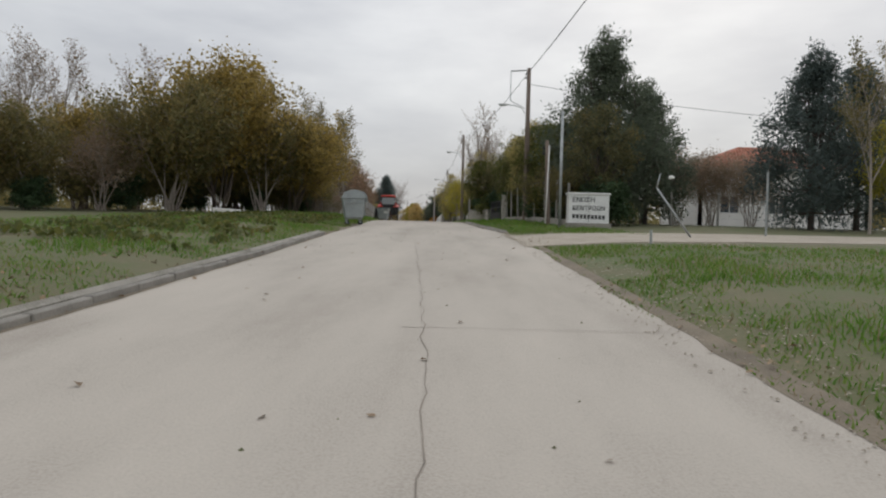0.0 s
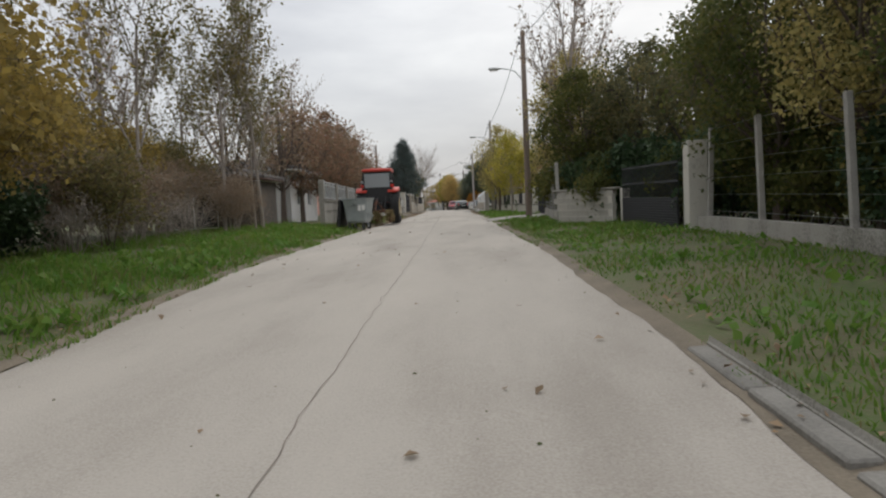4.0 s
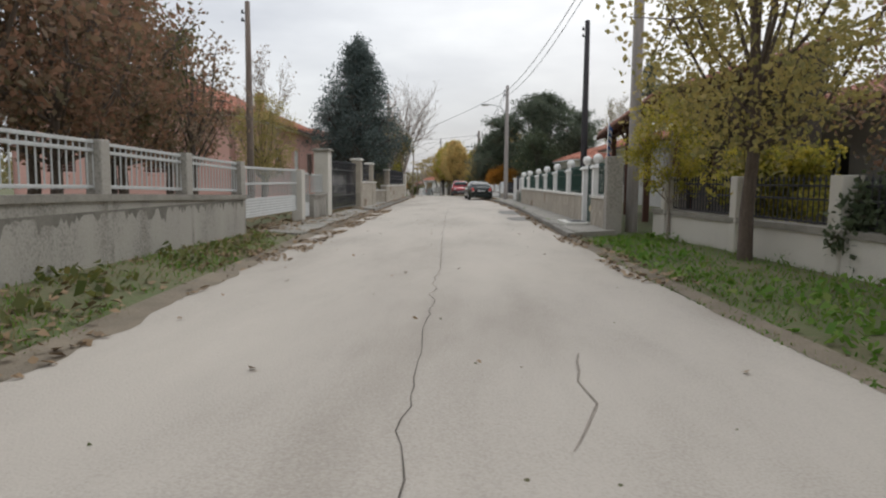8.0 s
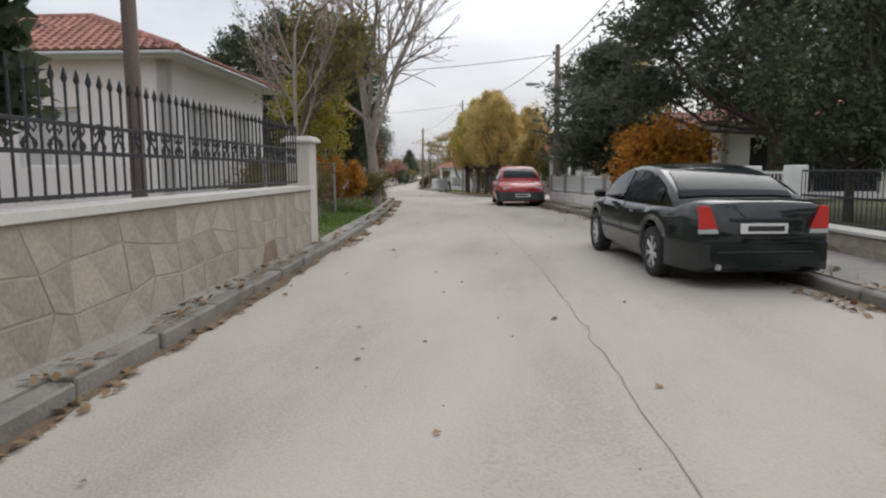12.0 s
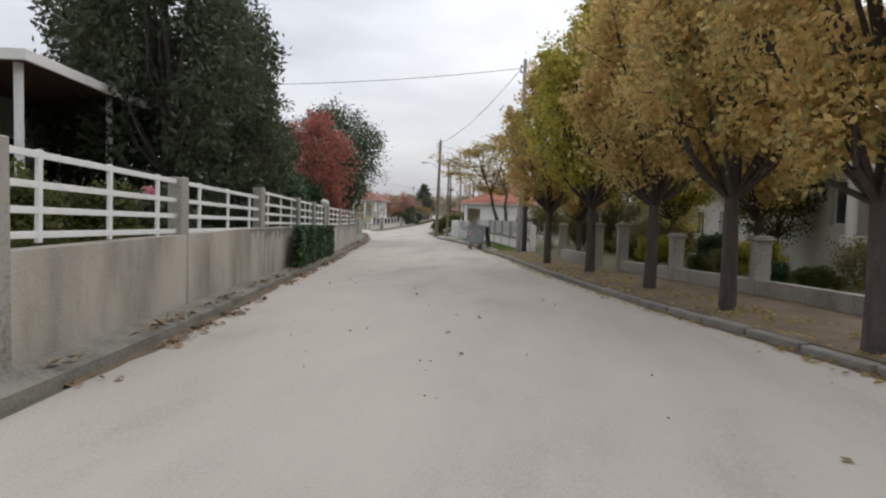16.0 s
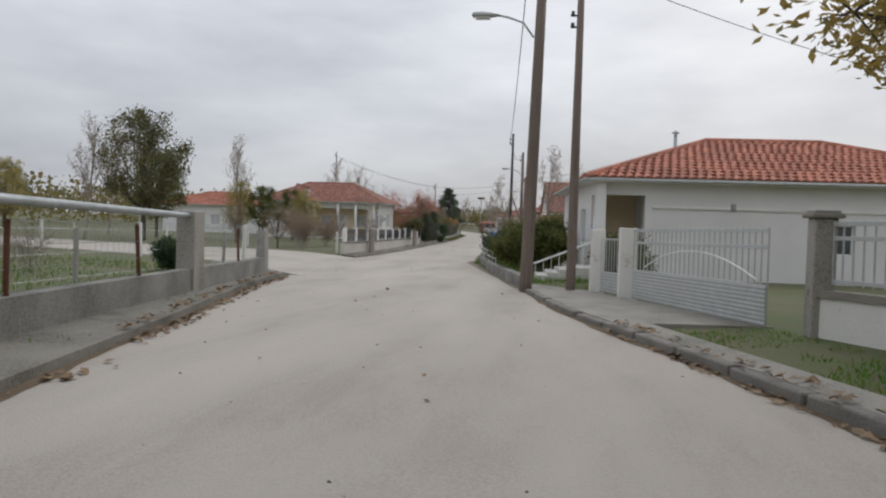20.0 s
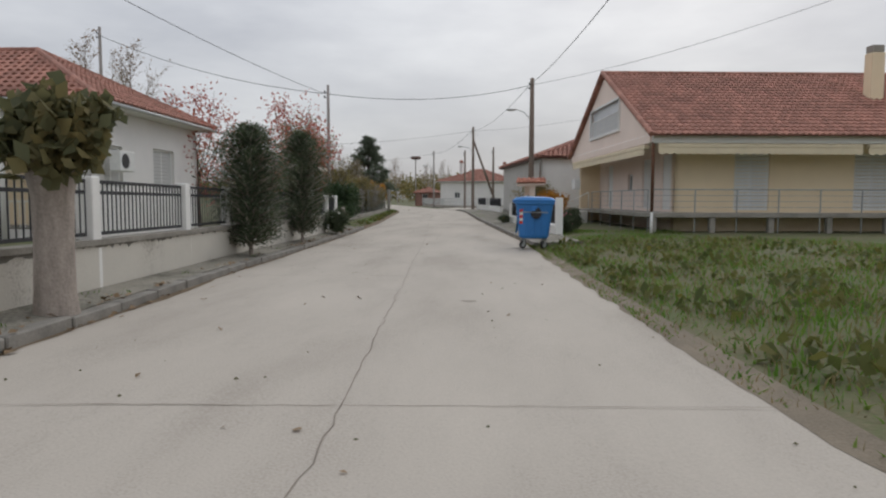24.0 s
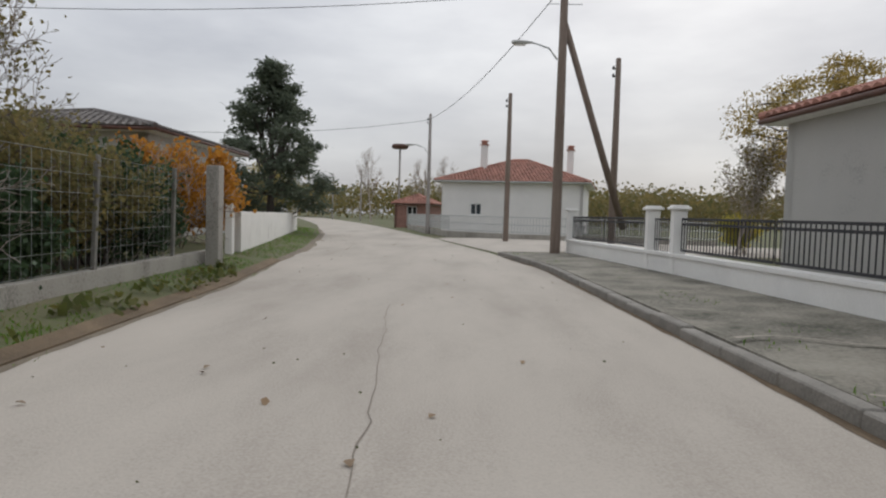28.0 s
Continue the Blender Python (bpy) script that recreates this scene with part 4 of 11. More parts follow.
LF = {
    "olive": leafmat("olive leaves", [(0.12, 0.13, 0.055), (0.18, 0.165, 0.07), (0.25, 0.20, 0.08), (0.35, 0.26, 0.09)], 0.48),
    "ochre": leafmat("ochre leaves", [(0.17, 0.15, 0.06), (0.30, 0.23, 0.08), (0.44, 0.32, 0.09), (0.27, 0.20, 0.08)], 0.48),
    "yellow": leafmat("yellow autumn leaves", [(0.25, 0.28, 0.11), (0.40, 0.36, 0.15), (0.62, 0.45, 0.17), (0.70, 0.51, 0.22), (0.58, 0.36, 0.16)], 0.58),
    "yellow_green": leafmat("yellow-green leaves", [(0.17, 0.19, 0.05), (0.34, 0.33, 0.07), (0.55, 0.45, 0.08), (0.62, 0.50, 0.11)], 0.48),
    "yellow_dull": leafmat("dull yellow leaves", [(0.20, 0.21, 0.09), (0.34, 0.30, 0.12), (0.48, 0.39, 0.14), (0.40, 0.29, 0.14)], 0.5),
    "orange": leafmat("orange leaves", [(0.30, 0.14, 0.03), (0.52, 0.24, 0.04), (0.58, 0.34, 0.07)], 0.48),
    "red": leafmat("red autumn leaves", [(0.12, 0.10, 0.055), (0.28, 0.11, 0.09), (0.48, 0.15, 0.125), (0.24, 0.15, 0.08), (0.40, 0.13, 0.12)], 0.48),
    "brown": leafmat("brown leaves", [(0.20, 0.17, 0.11), (0.28, 0.22, 0.15), (0.36, 0.25, 0.18), (0.22, 0.21, 0.12)], 0.48),
    "russet": leafmat("russet and green leaves", [(0.13, 0.13, 0.07), (0.22, 0.16, 0.10), (0.33, 0.18, 0.12), (0.20, 0.17, 0.08)], 0.48),
    "dark": leafmat("dark evergreen leaves", [(0.05, 0.068, 0.042), (0.085, 0.11, 0.06), (0.125, 0.145, 0.08)], 0.35, 0.45),
    "dusk": leafmat("muted green leaves", [(0.08, 0.09, 0.05), (0.13, 0.135, 0.07), (0.20, 0.175, 0.08), (0.28, 0.22, 0.09)], 0.45),
    "pinkred": leafmat("pink-red leaves", [(0.36, 0.10, 0.085), (0.50, 0.17, 0.14), (0.42, 0.20, 0.10)], 0.45),
    "pine": leafmat("pine needles", [(0.085, 0.108, 0.08), (0.125, 0.15, 0.105), (0.17, 0.195, 0.13)], 0.45),
    "blue": leafmat("blue spruce needles", [(0.075, 0.10, 0.092), (0.11, 0.14, 0.13), (0.15, 0.18, 0.17)], 0.35),
    "green": leafmat("green leaves", [(0.055, 0.075, 0.024), (0.095, 0.115, 0.035), (0.15, 0.15, 0.045), (0.22, 0.18, 0.05)], 0.48),
    "ivy": leafmat("ivy leaves", [(0.035, 0.062, 0.03), (0.06, 0.10, 0.045), (0.10, 0.14, 0.06)], 0.3, 0.45),
    "grass": leafmat("grass blades", [(0.075, 0.17, 0.022), (0.11, 0.22, 0.03), (0.17, 0.26, 0.05), (0.24, 0.24, 0.08)], 0.45),
    "dry": leafmat("dry grass", [(0.18, 0.15, 0.075), (0.28, 0.22, 0.11), (0.13, 0.125, 0.05)], 0.3),
    "white": leafmat("white petals", [(0.75, 0.75, 0.70), (0.8, 0.78, 0.74)]),
    "rose": leafmat("pink petals", [(0.62, 0.20, 0.25), (0.75, 0.42, 0.44)]),
    "gold": leafmat("yellow petals", [(0.75, 0.48, 0.03), (0.8, 0.58, 0.06)]),
    "fallen": leafmat("fallen leaves", [(0.13, 0.09, 0.055), (0.21, 0.145, 0.085), (0.29, 0.195, 0.11), (0.18, 0.14, 0.10)], 0.1),
}
plant("thicket_a", 1, 6.2, C_BUSH, M["bark_pale"], LF["olive"], 12, 0.26, 0.11, stems=8, r0=0.055, lean=0.38)
plant("thicket_b", 2, 6.8, C_BUSH, M["bark"], LF["ochre"], 12, 0.27, 0.11, stems=8, r0=0.06, lean=0.38)
plant("thicket_c", 3, 5.0, C_BUSH, M["bark_pale"], LF["brown"], 5, 0.24, 0.075, stems=9, r0=0.045, lean=0.45)
plant("bare_a", 4, 8.5, C_BARE, M["bark_pale"], LF["brown"], 1, 0.1, 0.09, r0=0.13, keep=0.35)
plant("bare_wide", 50, 10.5, dict(C_BARE, spread=[40, 38, 42, 40], trunk=0.5, ratio=[1.0, 0.66, 0.55, 0.5], first=[1, 1, 0, 0], up=[0.04, 0.10, 0.08, 0.05]), M["bark_pale"], LF["brown"], 1, 0.1, 0.08, r0=0.22, keep=0.12, lean=0.2)
plant("bare_b", 5, 9.5, C_BARE, M["bark_pale"], LF["brown"], 1, 0.1, 0.09, r0=0.2, keep=0.15, stems=2, lean=0.25)
plant("sparse_white", 6, 9.0, C_BARE, M["bark_pale"], LF["olive"], 2, 0.16, 0.09, r0=0.095, keep=0.7)
lobed("russet", 7, 5.3, 2.1, M["bark"], LF["russet"], 0.24, 16, 12, 24, 0.072)
lobed("russet_b", 8, 5.3, 2.0, M["bark"], LF["brown"], 0.26, 14, 11, 9, 0.08, tight=0.3)
lobed("lime_a", 9, 6.7, 2.05, M["bark_dark"], LF["yellow"], 0.31, 38, 13, 58, 0.066, shape="egg", lobe=(0.19, 0.32), trunk_r=0.13)
lobed("lime_b", 10, 6.9, 1.9, M["bark_dark"], LF["yellow"], 0.30, 38, 13, 58, 0.066, shape="egg", lobe=(0.19, 0.32), trunk_r=0.13)
lobed("lime_green", 47, 6.9, 1.95, M["bark_dark"], LF["yellow_green"], 0.30, 38, 13, 58, 0.066, shape="egg", lobe=(0.19, 0.32), trunk_r=0.13)
lobed("yellow_thin", 11, 4.9, 1.55, M["bark_pale"], LF["yellow_green"], 0.30, 15, 13, 46, 0.062, trunk_r=0.06, stretch=1.2)
lobed("yellow_wide", 12, 6.6, 2.2, M["bark"], LF["yellow_dull"], 0.22, 20, 13, 44, 0.066, trunk_r=0.11, stretch=1.15)
lobed("red_tree", 13, 5.4, 2.1, M["bark"], LF["red"], 0.16, 22, 14, 30, 0.075, 2.0, trunk_r=0.09, hang=0.7)
lobed("red_sparse", 62, 5.6, 2.3, M["bark"], LF["pinkred"], 0.20, 18, 11, 10, 0.075, 2.0, trunk_r=0.07, hang=0.8, tight=0.36)
lobed("green_tree", 14, 6.0, 2.1, M["bark_dark"], LF["dusk"], 0.28, 18, 14, 46, 0.072, trunk_r=0.12)
lobed("evergreen", 44, 5.6, 2.3, M["bark_dark"], LF["dark"], 0.22, 20, 14, 40, 0.09, trunk_r=0.12)
lobed("low_evergreen", 46, 7.6, 3.2, M["bark_dark"], LF["dark"], 0.27, 26, 16, 64, 0.08, trunk_r=0.13, stems=2, tight=0.24)
lobed("acacia", 15, 7.2, 4.2, M["bark_dark"], LF["ochre"], 0.44, 34, 18, 22, 0.055, 2.6, "spread", (0.16, 0.26), 0.42, 0.13, 0.22, 0.5, 3, 0.25)
lobed("open_tree", 61, 9.2, 3.6, M["bark_dark"], LF["yellow_green"], 0.38, 22, 9, 11, 0.085, trunk_r=0.16, lobe=(0.2, 0.34), tight=0.3, crook=0.22)
lobed("green_round", 16, 5.8, 2.2, M["bark"], LF["green"], 0.26, 18, 14, 46, 0.072, trunk_r=0.12)
lobed("garden_spruce", 38, 8.4, 3.3, M["bark_dark"], LF["blue"], 0.20, 40, 18, 46, 0.055, 3.0, "cone", (0.24, 0.36), 1.0, 0.20, 0.24)
lobed("pine_far", 31, 8.7, 3.3, M["bark_dark"], LF["pine"], 0.10, 34, 14, 40, 0.075, 3.0, "cone", (0.18, 0.28), 0.6, 0.16, 0.24)
lobed("juniper", 32, 9.4, 4.5, M["bark_dark"], LF["pine"], 0.05, 40, 16, 44, 0.07, 2.8, "cone", (0.22, 0.34), 1.35, 0.18, 0.22)
lobed("blue_spruce", 33, 8.9, 4.3, M["bark_dark"], LF["blue"], 0.04, 40, 15, 42, 0.07, 2.8, "cone", (0.22, 0.34), 0.9, 0.16, 0.22)
lobed("dark_conifer", 35, 7.3, 1.9, M["bark_dark"], LF["dark"], 0.20, 28, 15, 42, 0.06, 2.8, "egg", (0.26, 0.42), 1.4, 0.14, 0.24)
lobed("umbrella_pine", 36, 8.7, 4.3, M["bark"], LF["pine"], 0.30, 44, 18, 50, 0.075, 2.8, "dome", (0.18, 0.28), 0.8, 0.20, 0.24)
lobed("deodar", 39, 9.0, 3.0, M["bark_dark"], LF["blue"], 0.10, 30, 12, 30, 0.06, 3.0, "cone", (0.20, 0.30), 0.4, 0.14, 0.22)
plant("magnolia", 45, 3.6, C_TREE, M["bark_dark"], LF["dark"], 7, 0.10, 0.11, r0=0.08, elong=2.1)
plant("shrub_green", 17, 1.9, C_BUSH, M["bark"], LF["green"], 10, 0.10, 0.064, stems=8, r0=0.022, lean=0.5)
plant("shrub_dark", 18, 1.9, C_BUSH, M["bark_dark"], LF["ivy"], 13, 0.11, 0.068, stems=8, r0=0.025, lean=0.5)
plant("shrub_orange", 19, 2.2, C_BUSH, M["bark"], LF["orange"], 8, 0.10, 0.08, stems=8, r0=0.022, lean=0.5)
plant("shrub_yellow", 20, 2.6, C_BUSH, M["bark"], LF["yellow_green"], 7, 0.12, 0.08, stems=8, r0=0.025, lean=0.45)
plant("shrub_brown", 21, 2.8, C_BUSH, M["bark"], LF["olive"], 5, 0.13, 0.065, stems=9, r0=0.02, lean=0.5, keep=0.85)
plant("twigs", 22, 2.6, C_BUSH, M["bark_pale"], None, 0, stems=10, r0=0.018, lean=0.6)
plant("white_twig", 23, 4.2, C_TALL, M["bark_pale"], LF["olive"], 1, 0.14, 0.07, stems=6, r0=0.03, lean=0.3, keep=0.3)
plant("shoots", 24, 3.6, C_SHOOT, M["bark_pale"], LF["yellow_green"], 1, 0.05, 0.10, stems=5, r0=0.03, lean=0.22, keep=0.1)
plant("pollard_leaf", 25, 1.5, C_BUSH, M["bark"], LF["dusk"], 3, 0.14, 0.24, stems=6, r0=0.03, lean=0.6)
plant("pinnate", 26, 5.6, C_TREE, M["bark"], LF["olive"], 3, 0.15, 0.09, r0=0.13, keep=0.5, elong=2.6, hang=0.6)
plant("rose_bush", 27, 1.3, C_BUSH, M["bark"], LF["dark"], 7, 0.07, 0.055, stems=6, r0=0.014, lean=0.5)
conifer("cypress", 34, 3.4, 0.72, M["bark_pale"], LF["dark"], 22, 12, 0.022, 3.4, 0.07, "column", -0.5, 95, 0.05, 0.085)
conifer("dome", 37, 5.1, 2.15, M["bark_dark"], LF["pine"], 18, 13, 0.06, 4.0, 0.20, "dome", -0.2, 70, 0.12, 0.13)


def put(kind, x, y, s=1.0, label="", category="tree", name="tree", rz=None, lift=0.2, sz=None, group=""):
    rr = random.Random(int(x * 31 + y * 17))
    rz = rr.uniform(0, 360) if rz is None else rz
    ob = thing(name, label, category, pose(x, y, P(y) + lift, 0, 0, rz), group)
    ob.scale = (s, s, sz or s)
    for nm, me in PLANTS[kind]:
        link(nm, me, ob)
    return ob


rr = random.Random(5)
# thicket on the meadow side
for x, y, s, k in [(-22.5, 27.5, 0.75, "b"), (-19.0, 29.5, 0.8, "a"), (-16.5, 31.0, 0.85, "c"), (-14.2, 33.0, 1.05, "a"), (-12.4, 35.0, 1.25, "b"), (-10.8, 37.5, 1.0, "a"), (-9.7, 40.0, 0.9, "b"), (-9.3, 43.0, 0.62, "b"),
                   (-26.0, 28.0, 0.8, "a"), (-23.5, 33.0, 1.0, "c"), (-19.5, 35.0, 0.85, "b"), (-16.0, 37.0, 1.0, "a"), (-13.0, 39.5, 1.25, "b"), (-11.6, 43.5, 0.9, "c"), (-30.0, 31.0, 0.85, "b"), (-34.0, 27.0, 0.8, "a"),
                   (-28.0, 37.0, 1.0, "a"), (-11.0, 47.5, 0.6, "c"), (-14.5, 45.0, 1.1, "b"), (-18.0, 43.0, 0.95, "a"), (-22.0, 41.0, 0.9, "b"), (-38.0, 34.0, 0.95, "b"), (-32.0, 22.0, 0.6, "c")]:
    put("thicket_" + k, x, y, s, "dense overgrown thicket shrub with olive and ochre autumn leaves", "shrub", "thicket_shrub", lift=0.25, group="thicket along the meadow")
for x, y, s in [(-30, 36, 0.95), (-25.5, 38, 1.05), (-21, 44, 1.1), (-35, 40, 1.0), (-23.5, 41, 1.05), (-27.5, 43, 1.1)]:
    put("bare_a", x, y, s, "tall bare tree with thin pale branches behind the thicket", lift=0.25)
for x, y, s, k in [(-9.4, 57.2, 0.9, "sparse_white"), (-10.3, 55.8, 0.9, "sparse_white"), (-11.2, 52.0, 0.95, "sparse_white"), (-13.5, 55.0, 0.95, "bare_a"), (-15.5, 50.5, 1.0, "sparse_white"), (-17.5, 56.5, 0.8, "thicket_b"), (-12.6, 57.5, 0.6, "thicket_c"), (-10.8, 49.5, 0.5, "thicket_c"), (-20.0, 52, 0.9, "thicket_a"), (-10.2, 58.6, 0.6, "sparse_white"), (-13.2, 58.8, 0.8, "sparse_white"), (-14.8, 57.0, 0.7, "thicket_c"), (-11.9, 55.0, 0.55, "thicket_c"), (-10.2, 56.8, 0.45, "thicket_c"), (-16.5, 60.0, 0.9, "bare_a"), (-12.4, 62.4, 0.5, "thicket_c"), (-13.5, 51.5, 0.72, "thicket_b"), (-16.0, 53.5, 0.85, "thicket_a"), (-12.4, 54.2, 0.55, "thicket_b"), (-13.4, 57.4, 0.6, "thicket_a"), (-15.0, 59.2, 0.55, "thicket_b")]:
    put(k, x, y, s, "pale-barked slender tree with few autumn leaves", lift=0.25)
for x, y, s in [(-9.2, 45.8, 0.55), (-9.6, 48.2, 0.6), (-9.0, 50.6, 0.55), (-10.4, 51.8, 0.6)]:
    put("twigs", x, y, s, "heap of cut dry branches in the grass", "branch pile", "branch_pile", lift=0.25)
# behind the railing wall
for x, y, s, k in [(-11.6, 66.5, 1.3, "russet_b"), (-12.4, 71.5, 1.4, "russet_b"), (-11.9, 76.2, 1.35, "russet"), (-12.4, 80.5, 1.4, "russet_b"), (-12.6, 85.5, 1.4, "russet"), (-12.8, 90.0, 1.25, "russet"), (-14.2, 93.0, 1.1, "green_tree"), (-14.0, 88.0, 1.4, "russet_b"), (-14.5, 74.0, 1.3, "russet_b"), (-15.5, 82.0, 1.3, "russet"), (-13.0, 63.0, 1.2, "russet_b"), (-13.5, 68.8, 1.15, "bare_a"), (-11.2, 73.8, 1.1, "russet"), (-11.5, 78.6, 1.2, "russet_b"), (-13.8, 83.5, 1.25, "russet"), (-13.6, 78.0, 1.1, "bare_a"), (-12.2, 87.8, 1.0, "russet"), (-11.4, 69.2, 1.15, "russet"), (-13.3, 92.0, 1.05, "russet"), (-13.6, 86.4, 1.25, "russet_b"), (-14.8, 90.8, 1.25, "russet"), (-12.5, 82.4, 1.15, "russet_b"), (-12.9, 95.0, 1.0, "russet_b"), (-14.4, 96.5, 1.05, "russet")]:
    put(k, x, y, s, "garden tree with thinning russet and green leaves", lift=0.3)
put("yellow_wide", -12.7, 100.2, 0.62, "small garden tree with yellow-green leaves behind the fence", lift=0.3)
put("bare_a", -13.2, 101.8, 0.62, "small bare garden tree with crooked branches", lift=0.3)
put("garden_spruce", -11.4, 111.3, 1.0, "large blue-green spruce with a bare trunk over the garden fence", lift=0.2)
put("garden_spruce", -13.2, 117.0, 0.75, "smaller blue-green spruce behind the garden fence", lift=0.2)
put("magnolia", -12.6, 118.4, 1.0, "small dark evergreen with glossy leaves behind the fence", lift=0.2)
put("pinnate", -13.3, 131.2, 1.1, "crooked tree with drooping yellow-green leaves", lift=0.25)
put("bare_wide", -12.5, 138.2, 1.0, "tall wide bare tree with many thin upright branches", lift=0.2, rz=0)
put("bare_b", -14.8, 141.2, 0.75, "tall bare tree with many thin upright branches", lift=0.2)
put("yellow_thin", -13.3, 133.4, 0.85, "slender tree with thinning yellow-green leaves behind the mesh fence", lift=0.2)
put("shrub_orange", -12.7, 132.8, 0.7, "shrub with yellow and orange autumn leaves", "shrub", "shrub", lift=0.2)
put("bare_a", -12.9, 130.6, 0.7, "slim bare tree with a few brown leaves", lift=0.2)
for x, y, s in [(-12.3, 129.0, 0.5), (-13.5, 130.5, 0.6), (-12.0, 134.5, 0.45), (-12.5, 126.8, 0.45)]:
    put("shrub_brown", x, y, s, "dry brown undergrowth behind the fence", "shrub", "undergrowth", lift=0.15)
for x, y, s in [(-14.35, 142.25, 1.0), (-16.0, 145.3, 1.0), (-17.6, 145.0, 0.9), (-19.5, 143.0, 1.0), (-16.8, 140.6, 1.0)]:
    put("dark_conifer", x, y, s, "dark conifer with a bare trunk on the grass corner", lift=0.3)
for x, y, s in [(-19.4, 161.4, 1.1), (-19.9, 165.2, 1.0), (-20.8, 168.8, 0.85), (-21.6, 163.0, 1.1)]:
    put("dark_conifer", x, y, s, "tall dark conifer in the garden behind the wall", lift=0.3, sz=s * 0.95)
for x, y, s in [(-17.7, 154.9, 0.72), (-19.2, 156.3, 0.8), (-18.0, 157.0, 0.7)]:
    put("shrub_green", x, y, s * 1.25, "leafy green shrub behind the cream wall", "shrub", "shrub", lift=0.15)
put("green_tree", -20.6, 166.6, 0.72, "small tree with dull purple-green leaves behind the white railing", lift=0.3)
put("evergreen", -21.8, 171.2, 0.62, "dark evergreen tree with dense foliage", lift=0.3)
put("shrub_dark", -22.8, 174.6, 1.6, "dark ivy-covered mound behind the railing", "shrub", "shrub", lift=0.3)
put("shrub_dark", -23.6, 177.0, 1.5, "dark ivy-covered mound behind the railing", "shrub", "shrub", lift=0.3)
put("red_tree", -22.6, 180.3, 1.2, "large shrub tree with red autumn leaves over the wall", lift=0.3)
put("evergreen", -23.2, 184.8, 1.0, "dark evergreen tree leaning over the wall", lift=0.3)
put("low_evergreen", -24.0, 188.0, 1.05, "dark evergreen tree with two trunks", lift=0.3)
for x, y, s, k in [(-49, 236, 1.15, "green_round"), (-56, 240, 1.0, "bare_a"), (-44, 240, 0.85, "bare_a"), (-62, 236, 0.9, "yellow_wide"), (-75, 250, 1.2, "green_round"), (-38.3, 238.8, 0.62, "yellow_wide"), (-36.6, 241.5, 0.5, "russet_b"), (-41.2, 237.5, 0.74, "green_round"), (-43.8, 239.0, 0.7, "yellow_wide"), (-40.0, 240.5, 0.72, "green_round"), (-35.2, 246.5, 0.4, "russet_b"), (-45, 268, 0.95, "bare_a"), (-41.5, 266, 0.85, "bare_a"), (-70, 222, 1.0, "green_round")]:
    put(k, x, y, s, "garden tree with autumn leaves beside the houses", lift=0.25)
put("cypress", -30.85, 249.4, 1.06, "bushy columnar cypress on the pavement", lift=0.14, sz=0.78)
put("cypress", -31.05, 254.3, 0.98, "slim columnar cypress on the pavement", lift=0.14, sz=0.88)
put("red_sparse", -34.2, 264.6, 1.0, "tree with hanging red autumn leaves behind the gate", lift=0.25)
put("red_sparse", -36.6, 260.4, 0.95, "tree with hanging red autumn leaves behind the gate", lift=0.25)
put("green_round", -38.8, 262.5, 0.8, "green garden tree behind the house", lift=0.25)
put("russet_b", -35.0, 268.8, 0.72, "shrub with purple-brown leaves", lift=0.25)
put("shrub_dark", -32.3, 265.3, 1.05, "dark green shrub growing over the low wall", "shrub", "shrub", lift=0.15)
put("white_twig", -35.0, 271.5, 1.05, "tall shrub of pale bare twigs with few leaves", "shrub", "shrub", lift=0.2)
put("white_twig", -35.8, 275.0, 0.72, "tall shrub of pale bare twigs with few leaves", "shrub", "shrub", lift=0.2)
for i in range(15):
    y = 268.5 + i * 2.0
    put(["shrub_brown", "twigs", "shrub_brown", "shrub_dark", "twigs"][i % 5], lerp(L7L, y) - 1.15 - 0.5 * rr.random(), y, 0.95 + 0.25 * rr.random(), "tangled brown and olive shrub behind a wire fence", "shrub", "shrub", lift=0.15, group="overgrown hedge behind the wire fence")
for i in range(8):
    y = 270 + i * 4.0
    put("shrub_brown", lerp(L7L, y) - 3.0 - rr.random(), y, 1.15, "tangled brown and olive shrub behind a wire fence", "shrub", "shrub", lift=0.15, group="overgrown hedge behind the wire fence")
put("shrub_orange", -36.6, 299.3, 1.3, "orange conifer-like shrub beside the post", "shrub", "shrub", lift=0.15)
put("shrub_orange", -37.4, 302.0, 1.1, "orange autumn shrub behind the wall", "shrub", "shrub", lift=0.15)
put("pine_far", -39.4, 317.0, 1.4, "tall pine with layered branches", lift=0.1, sz=1.0)
for x, y, s, k in [(-44, 330, 0.8, "yellow_wide"), (-47, 345, 1.0, "green_round"), (-41, 362, 0.9, "bare_a"), (-36, 366, 0.8, "bare_a"), (-33, 372, 0.9, "bare_a"), (-52, 360, 1.0, "russet"), (-60, 380, 1.1, "russet")]:
    put(k, x, y, s, "distant tree at the end of the road", lift=0.1)
